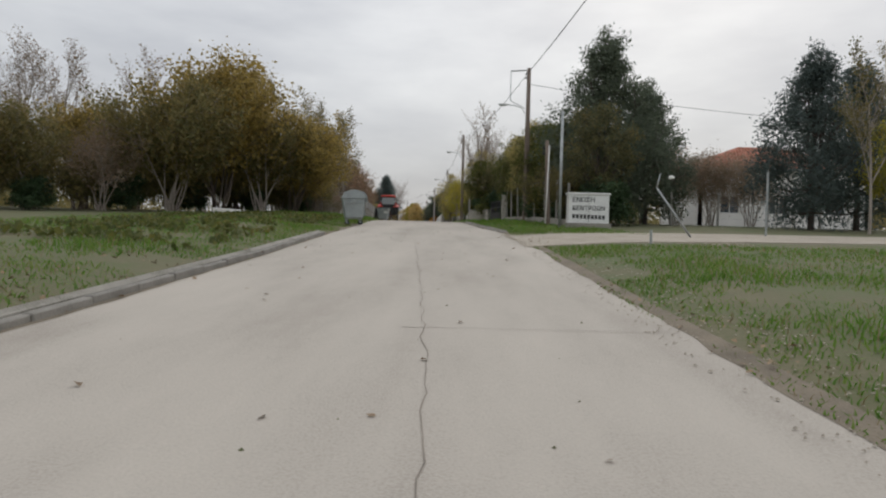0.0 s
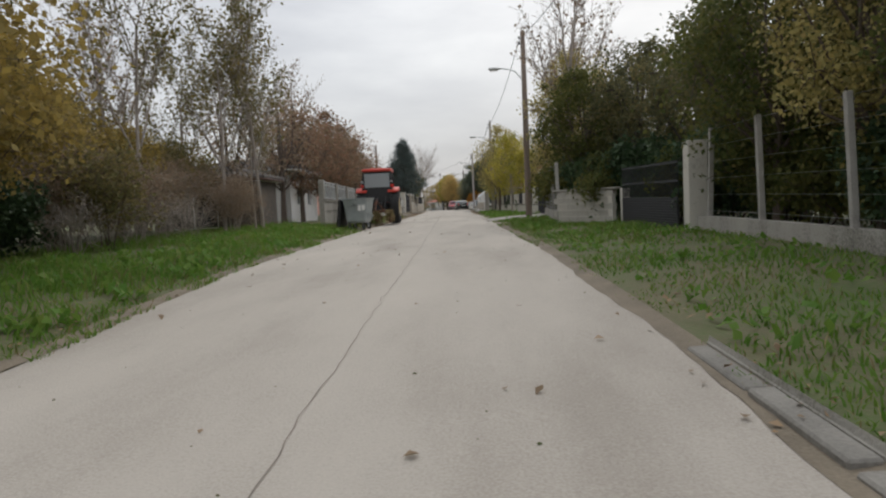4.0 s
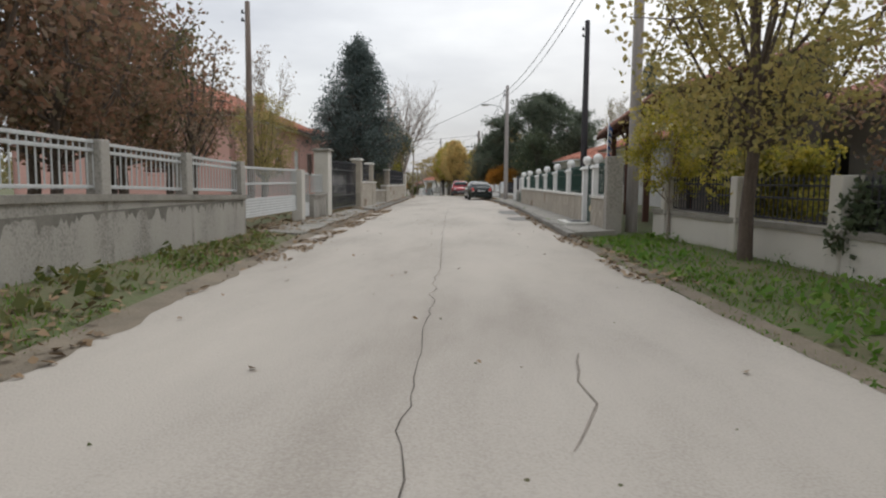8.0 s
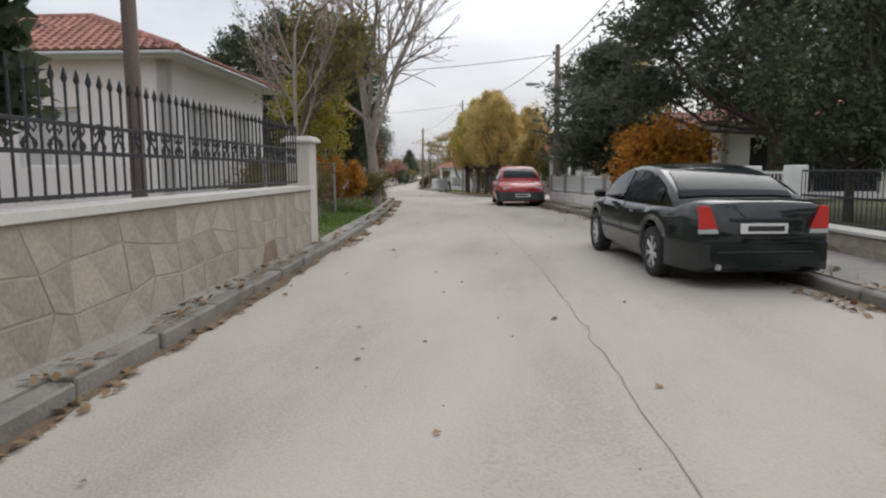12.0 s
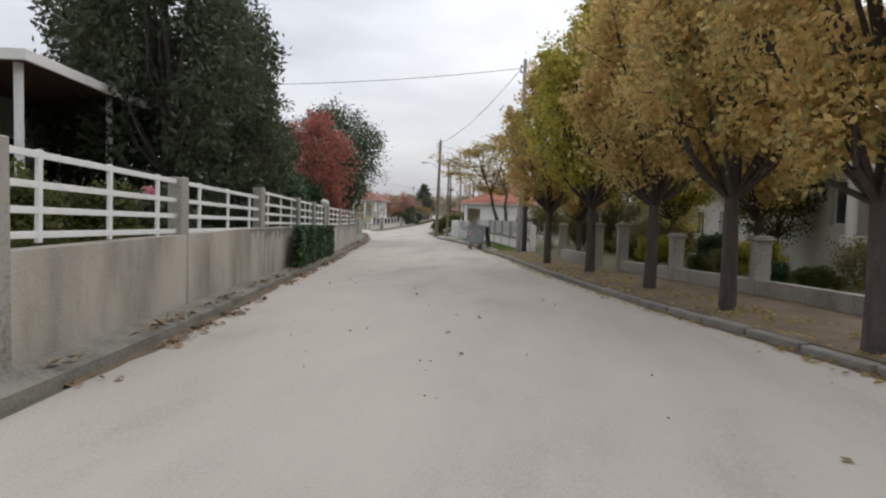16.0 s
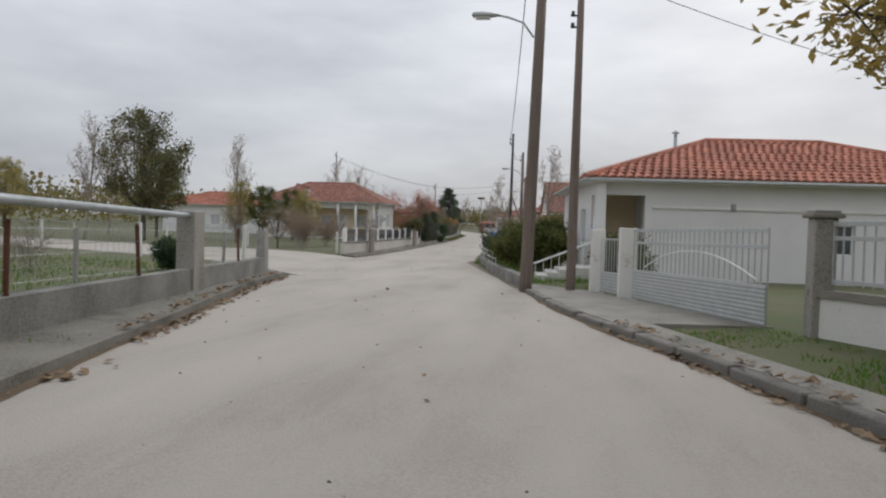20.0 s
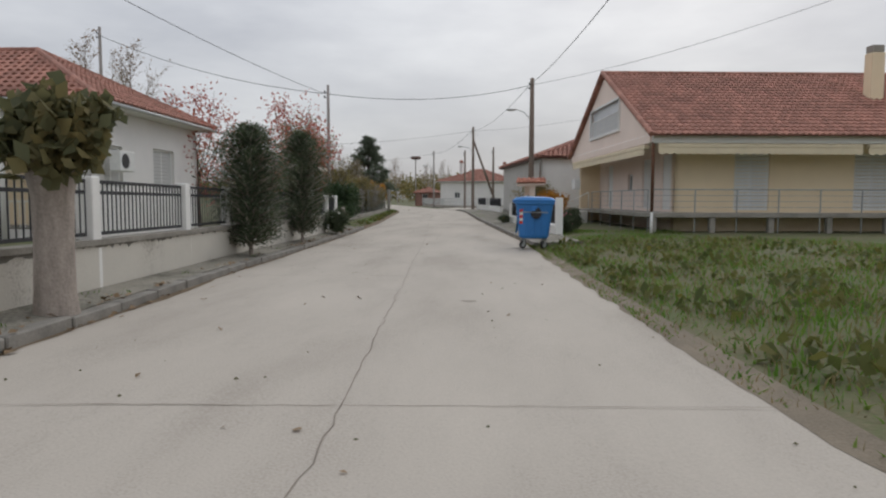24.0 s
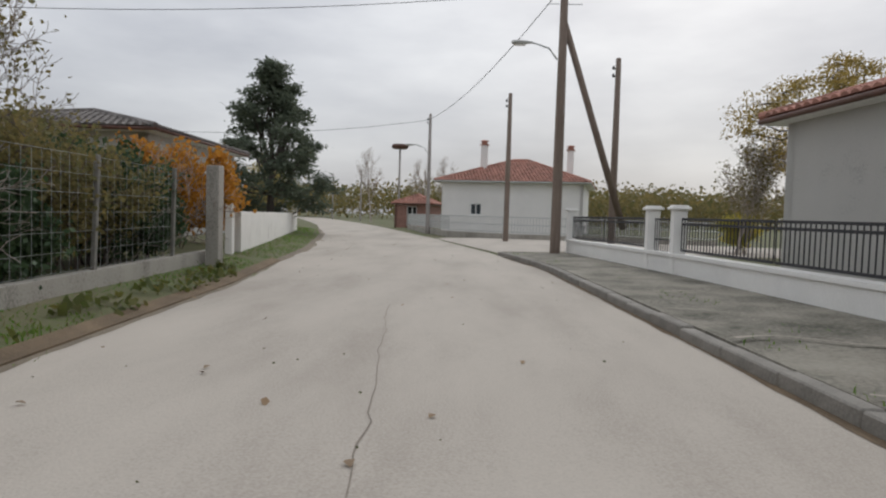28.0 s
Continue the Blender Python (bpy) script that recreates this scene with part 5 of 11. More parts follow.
# right side
put("juniper", 7.6, 34.2, 1.04, "tall dark green juniper behind the sign cabinet", lift=0.2)
put("juniper", 10.8, 38.0, 0.85, "tall dark green juniper in the garden", lift=0.2)
put("blue_spruce", 17.3, 32.6, 0.98, "broad blue-green spruce in the garden", lift=0.2)
put("blue_spruce", 21.5, 36.0, 1.0, "broad blue-green spruce in the garden", lift=0.2)
put("sparse_white", 17.9, 29.0, 0.85, "tall tree with a few yellow-green leaves beside the spruce", lift=0.2)
put("yellow_thin", 19.9, 30.6, 1.1, "tree with yellow-green leaves beside the spruce", lift=0.2)
for x, y, s in [(11.5, 41.0, 1.05), (13.8, 42.0, 1.0), (15.8, 41.5, 0.95), (9.8, 43.5, 1.0), (17.6, 40.0, 0.9)]:
    put("thicket_c", x, y, s, "brown-green garden shrub behind the wire fence", "shrub", "shrub", lift=0.2)
for x, y, s, k in [(6.0, 37.5, 1.0, "green_round"), (5.4, 40.5, 1.05, "green_round"), (5.0, 43.5, 1.0, "yellow_wide"), (4.7, 46.5, 1.05, "green_round"), (6.8, 45.0, 1.1, "green_tree"), (7.6, 40.5, 1.1, "green_tree"), (5.6, 49.5, 1.0, "green_tree"), (5.2, 52.2, 1.0, "green_tree"), (4.2, 56.5, 1.0, "green_tree"), (2.5, 57.6, 0.95, "green_round"), (2.4, 60.2, 1.0, "yellow_wide"), (5.0, 60.5, 1.0, "green_tree"), (6.8, 55.5, 1.05, "green_tree"), (8.2, 50, 1.1, "green_tree"), (5.0, 64.0, 0.9, "green_round"), (6.6, 30.9, 0.95, "green_tree"), (4.3, 62.8, 0.8, "green_tree")]:
    put(k, x, y, s, "dense garden tree overhanging the verge", lift=0.15, group="trees along the verge")
put("bare_b", 2.4, 66.4, 0.85, "bare tree with pale forked trunk beside the drive", lift=0.15)
put("bare_b", 3.6, 70.5, 0.85, "bare tree with pale forked trunk in the yard", lift=0.15)
put("bare_a", 1.9, 60.2, 1.1, "leaning tree trunk with thin foliage on the verge", lift=0.12)
put("yellow_wide", -0.45, 86.3, 1.03, "tree with dull yellow leaves on the grass verge", lift=0.15)
put("yellow_thin", -0.65, 90.0, 0.6, "thin young tree with yellow-green leaves on the grass verge", lift=0.15)
put("yellow_thin", 0.3, 77.2, 1.08, "slender young tree with bright yellow leaves", lift=0.15)
put("yellow_wide", 1.6, 83.5, 0.85, "tree with yellow leaves behind the low wall", lift=0.15)
put("green_tree", 4.4, 82.0, 0.95, "dark purple-green tree in the garden", lift=0.15)
put("russet", 3.8, 88.5, 1.0, "tree with russet leaves in the garden", lift=0.15)
put("deodar", 5.4, 119.5, 0.95, "dark spruce with drooping boughs behind the houses", lift=0.15)
put("yellow_wide", 9.5, 109, 1.15, "tall yellow tree behind the roof", lift=0.15)
put("umbrella_pine", -0.2, 134.6, 1.3, "broad dense umbrella pine", lift=0.1, sz=1.0)
put("sparse_white", 4.9, 128.0, 0.76, "pale poplar with a few faded leaves in the yard", lift=0.1)
put("shrub_dark", 0.2, 115.6, 0.8, "dark clipped shrub behind the gate", "shrub", "shrub", lift=0.1)
put("dome", -4.4, 139.0, 1.05, "dome-shaped clipped conifer behind the balustrade", lift=0.12)
put("shrub_orange", -3.5, 133.6, 1.2, "orange autumn shrub behind the fence", "shrub", "shrub", lift=0.1)
put("evergreen", -1.0, 128.6, 0.9, "dark tree with a bare trunk in the front yard", lift=0.1)
put("lime_a", -2.6, 146.3, 1.05, "plane tree with orange-brown leaves at the corner", lift=0.1)
put("green_round", -3.8, 141.2, 0.75, "green and yellow tree behind the parked car", lift=0.1)
for x, y, s, k in [(-8.6, 155.8, 0.92, "lime_a"), (-9.05, 159.2, 1.0, "lime_b"), (-9.6, 162.7, 1.04, "lime_a"), (-10.4, 167.2, 1.06, "lime_green"), (-11.45, 171.4, 1.02, "lime_b"), (-10.0, 177.4, 0.9, "lime_b"), (-6.3, 166.5, 1.0, "lime_a"), (-7.3, 172.0, 0.95, "lime_green")]:
    put(k, x, y, s, "street tree with a thick golden-yellow crown" if k != "lime_green" else "street tree with a thick yellow-green crown", lift=0.1, group="row of yellow street trees")
put("bare_a", -8.9, 178.6, 0.75, "thin tree with dark bare limbs behind the pillar", lift=0.1)
put("open_tree", -11.0, 187.6, 1.0, "tall open tree with dark limbs and thin green leaves", lift=0.1)
put("acacia", -13.9, 196.6, 1.35, "spreading tree with dark forked trunks and brown leaves", lift=0.1, sz=1.04)
put("acacia", -8.8, 195.0, 0.95, "spreading tree with dark forked trunks and brown leaves", lift=0.1)
put("bare_a", -9.8, 188.0, 0.95, "tall thin tree with dark bare limbs", lift=0.1)
put("yellow_wide", -8.6, 184.0, 0.9, "tree with dull yellow leaves in the yard", lift=0.1)
put("shrub_green", -17.9, 206.2, 0.75, "climbing shrub with large leaves at the gate", "shrub", "shrub", lift=0.1)
for x, y, s, k in [(-20.6, 227.0, 0.95, "twigs"), (-19.6, 229.2, 1.05, "shrub_brown"), (-20.3, 225.2, 0.95, "twigs"), (-18.6, 227.4, 1.0, "shrub_brown"), (-20.9, 230.4, 0.9, "shrub_brown"), (-19.0, 222.6, 0.95, "shrub_brown"), (-20.0, 211.5, 0.95, "shrub_green"), (-19.8, 214.5, 1.1, "shrub_green"), (-20.6, 217.5, 1.0, "shrub_green"), (-21.6, 220.9, 1.4, "rose_bush"), (-22.0, 223.2, 1.45, "rose_bush"), (-22.0, 221.8, 0.42, "bare_a"), (-21.3, 225.8, 0.9, "shrub_brown"), (-21.8, 228.2, 0.8, "twigs"), (-20.0, 231.0, 0.7, "shrub_brown"), (-19.0, 226.0, 1.0, "shrub_brown"), (-21.0, 233.0, 0.5, "shrub_yellow")]:
    put(k, x, y, s, "overgrown roadside shrub behind a low wall", "shrub", "shrub", lift=0.1)
put("bare_a", -17.8, 229.0, 0.55, "small bare tree in the overgrown plot", lift=0.1)
put("bare_a", -16.0, 236.0, 0.5, "small bare tree in the overgrown plot", lift=0.1)
put("bare_a", -19.4, 224.5, 0.6, "thin leaning bare tree in the overgrown plot", lift=0.1)
put("shrub_brown", -23.0, 268.6, 0.85, "olive-brown shrub behind the iron fence", "shrub", "shrub", lift=0.1)
put("shrub_orange", -22.7, 267.2, 0.8, "shrub with thin orange-brown leaves behind the iron fence", "shrub", "shrub", lift=0.1)
put("shrub_yellow", -23.2, 269.6, 0.6, "rounded yellow-green shrub behind the iron fence", "shrub", "shrub", lift=0.1)
put("shrub_green", -23.1, 267.6, 0.7, "green shrub behind the iron fence", "shrub", "shrub", lift=0.1)
put("acacia", -17.2, 305.5, 0.9, "bushy tree with thin yellow-brown leaves behind the barn", lift=0.1)
put("acacia", -12.5, 313.0, 0.8, "bushy tree with thin yellow-brown leaves behind the barn", lift=0.1)
put("white_twig", -20.0, 306.5, 0.9, "pale bare shrub in the yard", "shrub", "shrub", lift=0.1)
put("shrub_yellow", -19.4, 307.6, 0.6, "yellow flowering shrub in the yard", "shrub", "shrub", lift=0.1)

# far woods closing the view
pts_far = []
rs = np.random.RandomState(3)
for bx, by, bw, bd, bh, n in [(-95, 60, 25, 140, 9, 24000), (90, 60, 30, 170, 9, 24000), (-110, 230, 25, 120, 8, 20000), (60, 240, 30, 150, 8, 24000), (-60, 430, 90, 25, 8, 28000), (20, 420, 60, 30, 8, 20000), (0, -90, 120, 20, 9, 3000)]:
    c = np.stack([bx + rs.uniform(-bw, bw, n // 18), by + rs.uniform(-bd, bd, n // 18), np.zeros(n // 18)], 1)
    hh = bh * rs.uniform(0.5, 1.0, n // 18)
    i = np.repeat(np.arange(n // 18), 18)
    q = c[i] + rs.normal(size=(len(i), 3)) * np.array([1.8, 1.8, 0])
    q[:, 2] = hh[i] * np.sqrt(rs.uniform(0, 1, len(i))) + np.interp(q[:, 1], PY, PZ)
    pts_far.append(q)
far = new("far_woods", scatter_leaves("far_woods", np.concatenate(pts_far), 0.55, LF["olive"], 1.3, 9))
tagged(far, "distant belt of olive-brown autumn woods", "woods", kind="stuff")

# ---- poles, lamps and cables ----
def pole(x, y, h, material, label, r=0.13, lean=(0, 0), lamp=None, cross=False, lift=0.05):
    """lamp: (side -1 left or 1 right, height, reach)."""
    ob = thing("utility_pole", label, "utility pole", pose(x, y, P(y) + lift, lean[0], lean[1], 0))
    part("shaft", Kit().lathe([(0.0, -0.4), (r * 1.1, -0.4), (r * 1.05, 0.3), (r * 0.95, h * 0.5), (r * 0.72, h), (0.0, h + 0.03)], 14), M[material], ob, smooth=True)
    for i in range(2):
        k = Kit()
        k.tube((0, -0.02, h - 0.35 - 0.25 * i), (-0.16, -0.02, h - 0.35 - 0.25 * i), 0.02, 0.02, 6)
        k.lathe([(0.0, 0), (0.045, 0.01), (0.05, 0.05), (0.03, 0.08), (0.04, 0.11), (0.0, 0.13)], 10, (-0.16, -0.02, h - 0.37 - 0.25 * i))
        part("insulator", k, M["black"], ob)
    if lamp:
        s, z, reach = lamp
        arm = [(s * r, 0, z - 0.45), (s * (r + 0.25), 0, z - 0.12), (s * (r + 0.6), 0, z), (s * (r + reach), 0, z + 0.05)]
        a = part("lamp_arm", Kit().path(arm, 0.024, 8), M["galv"], ob, smooth=True)
        hd = Kit()
        c = Vector((s * (r + reach), 0, z + 0.05))
        prof = [(0.0, -0.05), (0.05, -0.04), (0.10, 0.15), (0.135, 0.35), (0.11, 0.55), (0.0, 0.60)]
        k2 = Kit().lathe([(rad, q * s) for rad, q in prof], 12, (0, 0, 0), "X")
        hd.add([(c.x + v[0], c.y + v[1], c.z + v[2] * 0.55) for v in k2.v], k2.f)
        part("lamp_head", hd, M["rail_grey"], ob, "grey street lamp head", smooth=True)
        part("lamp_glass", Kit().box((c.x + s * 0.33, 0, c.z - 0.075), (0.34, 0.17, 0.03), 0.01), M["paper"], ob)
    if cross:
        k = Kit()
        k.path([(0, 0, h - 0.1), (-1.05, 0, h - 0.15), (-1.05, 0, h - 1.9)], 0.025, 8)
        k.path([(0, 0, h - 0.12), (-1.0, 0.1, h - 0.18)], 0.02, 6)
        k.path([(-1.05, 0, h - 1.9), (-0.1, 0, h - 2.4)], 0.02, 6)
        part("cross_arm", k, M["galv"], ob)
    return ob


PL = {
    "a": (4.2, 39.5, 9.1), "b": (0.75, 64.5, 8.6), "c": (-1.0, 91.9, 7.9), "d": (-3.5, 118.2, 7.1), "e": (-5.85, 143.2, 6.4), "f": (-12.56, 179.4, 8.8), "g": (-20.05, 205.1, 8.2),
    "h": (-22.0, 230.3, 7.4), "i": (-21.8, 239.8, 7.4), "j": (-23.0, 274.2, 8.1), "k": (-26.5, 303.8, 8.4), "l": (-31.9, 325.8, 7.6), "m": (-33.3, 267.9, 6.75), "n": (-47.2, 272.6, 10.8), "o": (-27.5, 314.0, 6.8), "p": (-24.4, 305.8, 6.5)}
pole(*PL["a"], "wood_pole", "tall brown wooden utility pole with a bracket and lamp", 0.15, lamp=(-1, 6.9, 1.0), cross=True)
pole(*PL["b"], "wood_pole", "brown wooden utility pole at the drive", 0.14, lamp=(-1, 6.9, 0.9))
pole(*PL["c"], "pole_grey", "grey wooden utility pole with a street lamp", 0.13, lamp=(-1, 6.5, 1.1))
pole(*PL["d"], "pole_grey", "grey wooden utility pole with a street lamp on the pavement", 0.13, lamp=(-1, 5.9, 0.9))
pole(*PL["e"], "wood_pole", "wooden utility pole with a street lamp at the corner", 0.13, lamp=(-1, 4.8, 0.6))
pole(*PL["f"], "pole_grey", "tall grey-brown wooden utility pole", 0.115)
pole(-12.33, 181.1, 6.8, "pole_dark", "black creosoted utility pole", 0.115)
pole(*PL["g"], "wood_pole", "leaning brown utility pole with a street lamp", 0.135, (0, 1.2), lamp=(-1, 6.2, 0.85))
pole(-19.05, 204.6, 6.4, "wood_pole", "shorter grey-brown utility pole", 0.10)
pole(*PL["h"], "pole_dark", "dark creosoted utility pole beside the low wall", 0.085)
pole(*PL["i"], "wood_pole", "wooden utility pole with a street lamp in the grass", 0.12, lamp=(-1, 6.15, 0.85))
pole(*PL["j"], "wood_pole", "wooden utility pole with a street lamp on the pavement", 0.16, lamp=(-1, 6.3, 0.7))
pk = pole(*PL["k"], "wood_pole", "braced wooden utility pole with a street lamp", 0.15, lamp=(-1, 6.4, 0.8))
part("brace", Kit().tube((0.05, 0, 7.0), (2.3, 1.2, 0.9), 0.10, 0.12, 10), M["wood_pole"], pk, "slanting brown timber brace", True)
k = Kit()
for i in range(4):
    k.tube((-0.5 + 0.1 * i, 0, 7.6 + 0.2 * i), (0.55 - 0.1 * i, 0, 7.6 + 0.2 * i), 0.012, 0.012, 5)
k.tube((0, 0.0, 7.2), (0.05, 0, 8.5), 0.015, 0.015, 5)
part("aerial", k, M["galv"], pk)
pole(*PL["l"], "pole_grey", "wooden utility pole with a street lamp at the bend", 0.12, lamp=(-1, 5.6, 0.8))
pole(*PL["m"], "pole_grey", "thin grey cable pole behind the fence", 0.09)
pole(*PL["n"], "pole_grey", "tall dark pole behind the house", 0.11)
pole(*PL["o"], "wood_pole", "wooden utility pole on the corner kerb", 0.12)
pole(*PL["p"], "wood_pole", "wooden utility pole behind the white wall", 0.12)
pole(-11.35, 121.0, 7.0, "wood_pole", "wooden utility pole behind the garden fence", 0.075)
pole(-12.1, 97.4, 6.8, "wood_pole", "wooden utility pole behind the gate", 0.11)
pole(-0.7, 103.0, 7.4, "pole_dark", "tall wooden utility pole behind the garden fence", 0.13)
pole(4.25, 30.2, 3.9, "wood_pole", "short leaning timber pole beside a pipe", 0.11, (0, -2))
for x, y, h in [(-36, 380, 7.5), (-44, 372, 7.0), (-52, 392, 7.5)]:
    pole(x, y, h, "pole_grey", "distant wooden utility pole", 0.11)
nest = thing("nest_pole", "pole carrying a flat stork nest platform", "nest pole", pose(-37.0, 354.8, P(354)))
part("shaft", Kit().tube((0, 0, -0.3), (0, 0, 8.2), 0.13, 0.1, 10), M["pole_grey"], nest, smooth=True)
part("nest", Kit().lathe([(0.0, 8.1), (0.75, 8.15), (0.95, 8.4), (0.8, 8.62), (0.0, 8.6)], 14), M["brown"], nest, "brown twig nest")


def cable(a, b, sag=0.6, r=0.014, label="thin black overhead cable between poles"):
    k = Kit()
    a, b = Vector(a), Vector(b)
    n = 14
    pts = [a.lerp(b, i / n) - Vector((0, 0, sag * 4 * (i / n) * (1 - i / n))) for i in range(n + 1)]
    k.path(pts, r, 5)
    return solid("overhead_cable", k, M["cable"], label, "cable", "", True, "overhead cables")


def ptop(n, d=0.4):
    x, y, h = PL[n]
    return (x - 0.16, y, P(y) + 0.05 + h - d)


for s in ("ab", "bc", "cd", "de", "ef", "fg", "gh", "hi", "ij", "jk", "kl"):
    cable(ptop(s[0]), ptop(s[1]), 0.55, 0.014)
    if s in ("cd", "de"):
        cable(ptop(s[0], 0.65), ptop(s[1], 0.65), 0.7, 0.012)
cable(ptop("a"), (6.0, -20, 9.5), 0.8, 0.019)
cable(ptop("a", 0.9), (32, 44, 9.0), 0.5)
cable(ptop("n"), ptop("m"), 0.5)
cable(ptop("m"), ptop("j"), 0.5)
cable(ptop("m"), (-36, 240, 6.5), 0.4, 0.01)
cable(ptop("d"), (-14, 132, 6.2), 0.3, 0.012)
cable(ptop("e"), (-20, 141, 7.0), 0.3, 0.012)
cable(ptop("j"), (-10, 262, 9.5), 0.4, 0.01)
cable(ptop("k"), (-12, 290, 8.5), 0.4, 0.01)
cable(ptop("k"), (-48, 300, 6.2), 0.5, 0.01)
cable(ptop("f"), (-34, 176, 8.0), 0.5, 0.012)
cable(ptop("g"), (-4, 214, 6.0), 0.4, 0.01)
cable(ptop("l"), (-48, 322, 5.5), 0.4, 0.012)


# ---- houses ----
def facade(w, h, holes, t=0.25, z0=-0.6):
    """Wall in x-z, outer face at y 0, thickness inwards (+y), with openings (x, z, w, h)."""
    k = Kit()
    xs = sorted({0.0, w, *[o[0] for o in holes], *[o[0] + o[2] for o in holes]})
    zs = sorted({z0, h, *[o[1] for o in holes], *[o[1] + o[3] for o in holes]})

    def empty(i, j):
        if i < 0 or j < 0 or i >= len(xs) - 1 or j >= len(zs) - 1:
            return True
        cx, cz = (xs[i] + xs[i + 1]) / 2, (zs[j] + zs[j + 1]) / 2
        return any(o[0] < cx < o[0] + o[2] and o[1] < cz < o[1] + o[3] for o in holes)
    for i in range(len(xs) - 1):
        for j in range(len(zs) - 1):
            if empty(i, j):
                continue
            a, b, c, d = xs[i], xs[i + 1], zs[j], zs[j + 1]
            k.add([(a, 0, c), (b, 0, c), (b, 0, d), (a, 0, d)], [(0, 1, 2, 3)])
            k.add([(a, t, c), (b, t, c), (b, t, d), (a, t, d)], [(3, 2, 1, 0)])
            if empty(i - 1, j):
                k.add([(a, 0, c), (a, t, c), (a, t, d), (a, 0, d)], [(3, 2, 1, 0)])
            if empty(i + 1, j):
                k.add([(b, 0, c), (b, t, c), (b, t, d), (b, 0, d)], [(0, 1, 2, 3)])
            if empty(i, j - 1):
                k.add([(a, 0, c), (b, 0, c), (b, t, c), (a, t, c)], [(3, 2, 1, 0)])
            if empty(i, j + 1):
                k.add([(a, 0, d), (b, 0, d), (b, t, d), (a, t, d)], [(0, 1, 2, 3)])
    return k


def roof_plane(k, e0, e1, t0, t1, tw=0.24, course=0.36):
    """Rounded tiles from the eave e0-e1 up to t0-t1."""
    e0, e1, t0, t1 = map(Vector, (e0, e1, t0, t1))
    ax = (e1 - e0).normalized()
    mid = ((t0 - e0) - ax * (t0 - e0).dot(ax))
    S = mid.length
    up = mid.normalized()
    nrm = ax.cross(up).normalized()
    if nrm.z < 0:
        nrm = -nrm
    W = (e1 - e0).length
    a0, a1 = (t0 - e0).dot(ax), (t1 - e0).dot(ax)
    n = max(1, int(S / course))
    for i in range(n):
        s0, s1 = S * i / n, min(S, S * (i + 1.12) / n)
        f = (i + 0.5) / n
        lo, hi = a0 * f, W + (a1 - W) * f
        m = max(1, int(round((hi - lo) / tw)))
        for j in range(m):
            x0 = lo + (hi - lo) * j / m
            d = (hi - lo) / m
            vs = []
            for s, lift in ((s0, 0.045), (s1, 0.0)):
                for q, z in ((0.02, 0.0), (0.25, 0.05), (0.5, 0.068), (0.75, 0.05), (0.98, 0.0)):
                    vs.append(e0 + ax * (x0 + d * q) + up * s + nrm * (z + lift + 0.01))
            k.add(vs, [(c, c + 1, c + 6, c + 5) for c in range(4)] + [(0, 1, 2, 3, 4)])
    k.add([e0, e1, t1, t0], [(0, 1, 2, 3)] if (t1 - t0).length > 0.05 else [(0, 1, 2, 3)])
    return k


def window(parent, w, h, m, style="glass", frame="rail_white"):
    """A window or door filling an opening; m puts its lower left outer corner."""
    f = part("window", Kit().box((w / 2, 0.05, 0.035), (w, 0.08, 0.07), 0.008).box((w / 2, 0.05, h - 0.035), (w, 0.08, 0.07), 0.008).box((0.035, 0.05, h / 2), (0.07, 0.08, h - 0.14), 0.008).box((w - 0.035, 0.05, h / 2), (0.07, 0.08, h - 0.14), 0.008).box((w / 2, 0.05, h / 2), (0.06, 0.07, h - 0.14), 0.006), M[frame], parent, m=m)
    if style == "glass":
        part("pane", Kit().box((w * 0.27, 0.06, h / 2), (w * 0.5 - 0.1, 0.012, h - 0.14)), M["glass"], f)
        part("pane", Kit().box((w * 0.73, 0.06, h / 2), (w * 0.5 - 0.1, 0.012, h - 0.14)), M["glass"], f)
    elif style == "roller":
        n = max(3, int(h / 0.11))
        me = Kit().box((0, 0, 0), (w - 0.06, 0.02, h / n - 0.006), 0.004).mesh("slat", M["shutter"])
        for i in range(n):
            link("slat", me, f, m=Matrix.Translation((w / 2, 0.03, (i + 0.5) * h / n)))
    elif style in ("louvre", "white_louvre"):
        n = max(3, int(h / 0.13))
        me = Kit().box((0, 0, 0), (w * 0.5 - 0.05, 0.03, h / n - 0.02), 0.004).mesh("slat", M["brown" if style == "louvre" else "rail_white"])
        for s in (0, 1):
            for i in range(n):
                link("slat", me, f, m=Matrix.Translation((w * (0.25 + 0.5 * s), 0.02, (i + 0.5) * h / n)))
    elif style == "door":
        part("door_leaf", Kit().box((w / 2, 0.05, h / 2), (w - 0.12, 0.05, h - 0.1), 0.01), M["white"], f)
        part("door_handle", Kit().tube((w * 0.82, 0.0, h * 0.48), (w * 0.82, 0.03, h * 0.48), 0.03, 0.03, 8), M["chrome"], f)
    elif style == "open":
        # Black sheet closes the opening; the shade inside is put into its colour.
        part("pane", Kit().box((w / 2, 0.09, h / 2), (w - 0.1, 0.012, h - 0.1)), M["shade_black"], f)
    return f


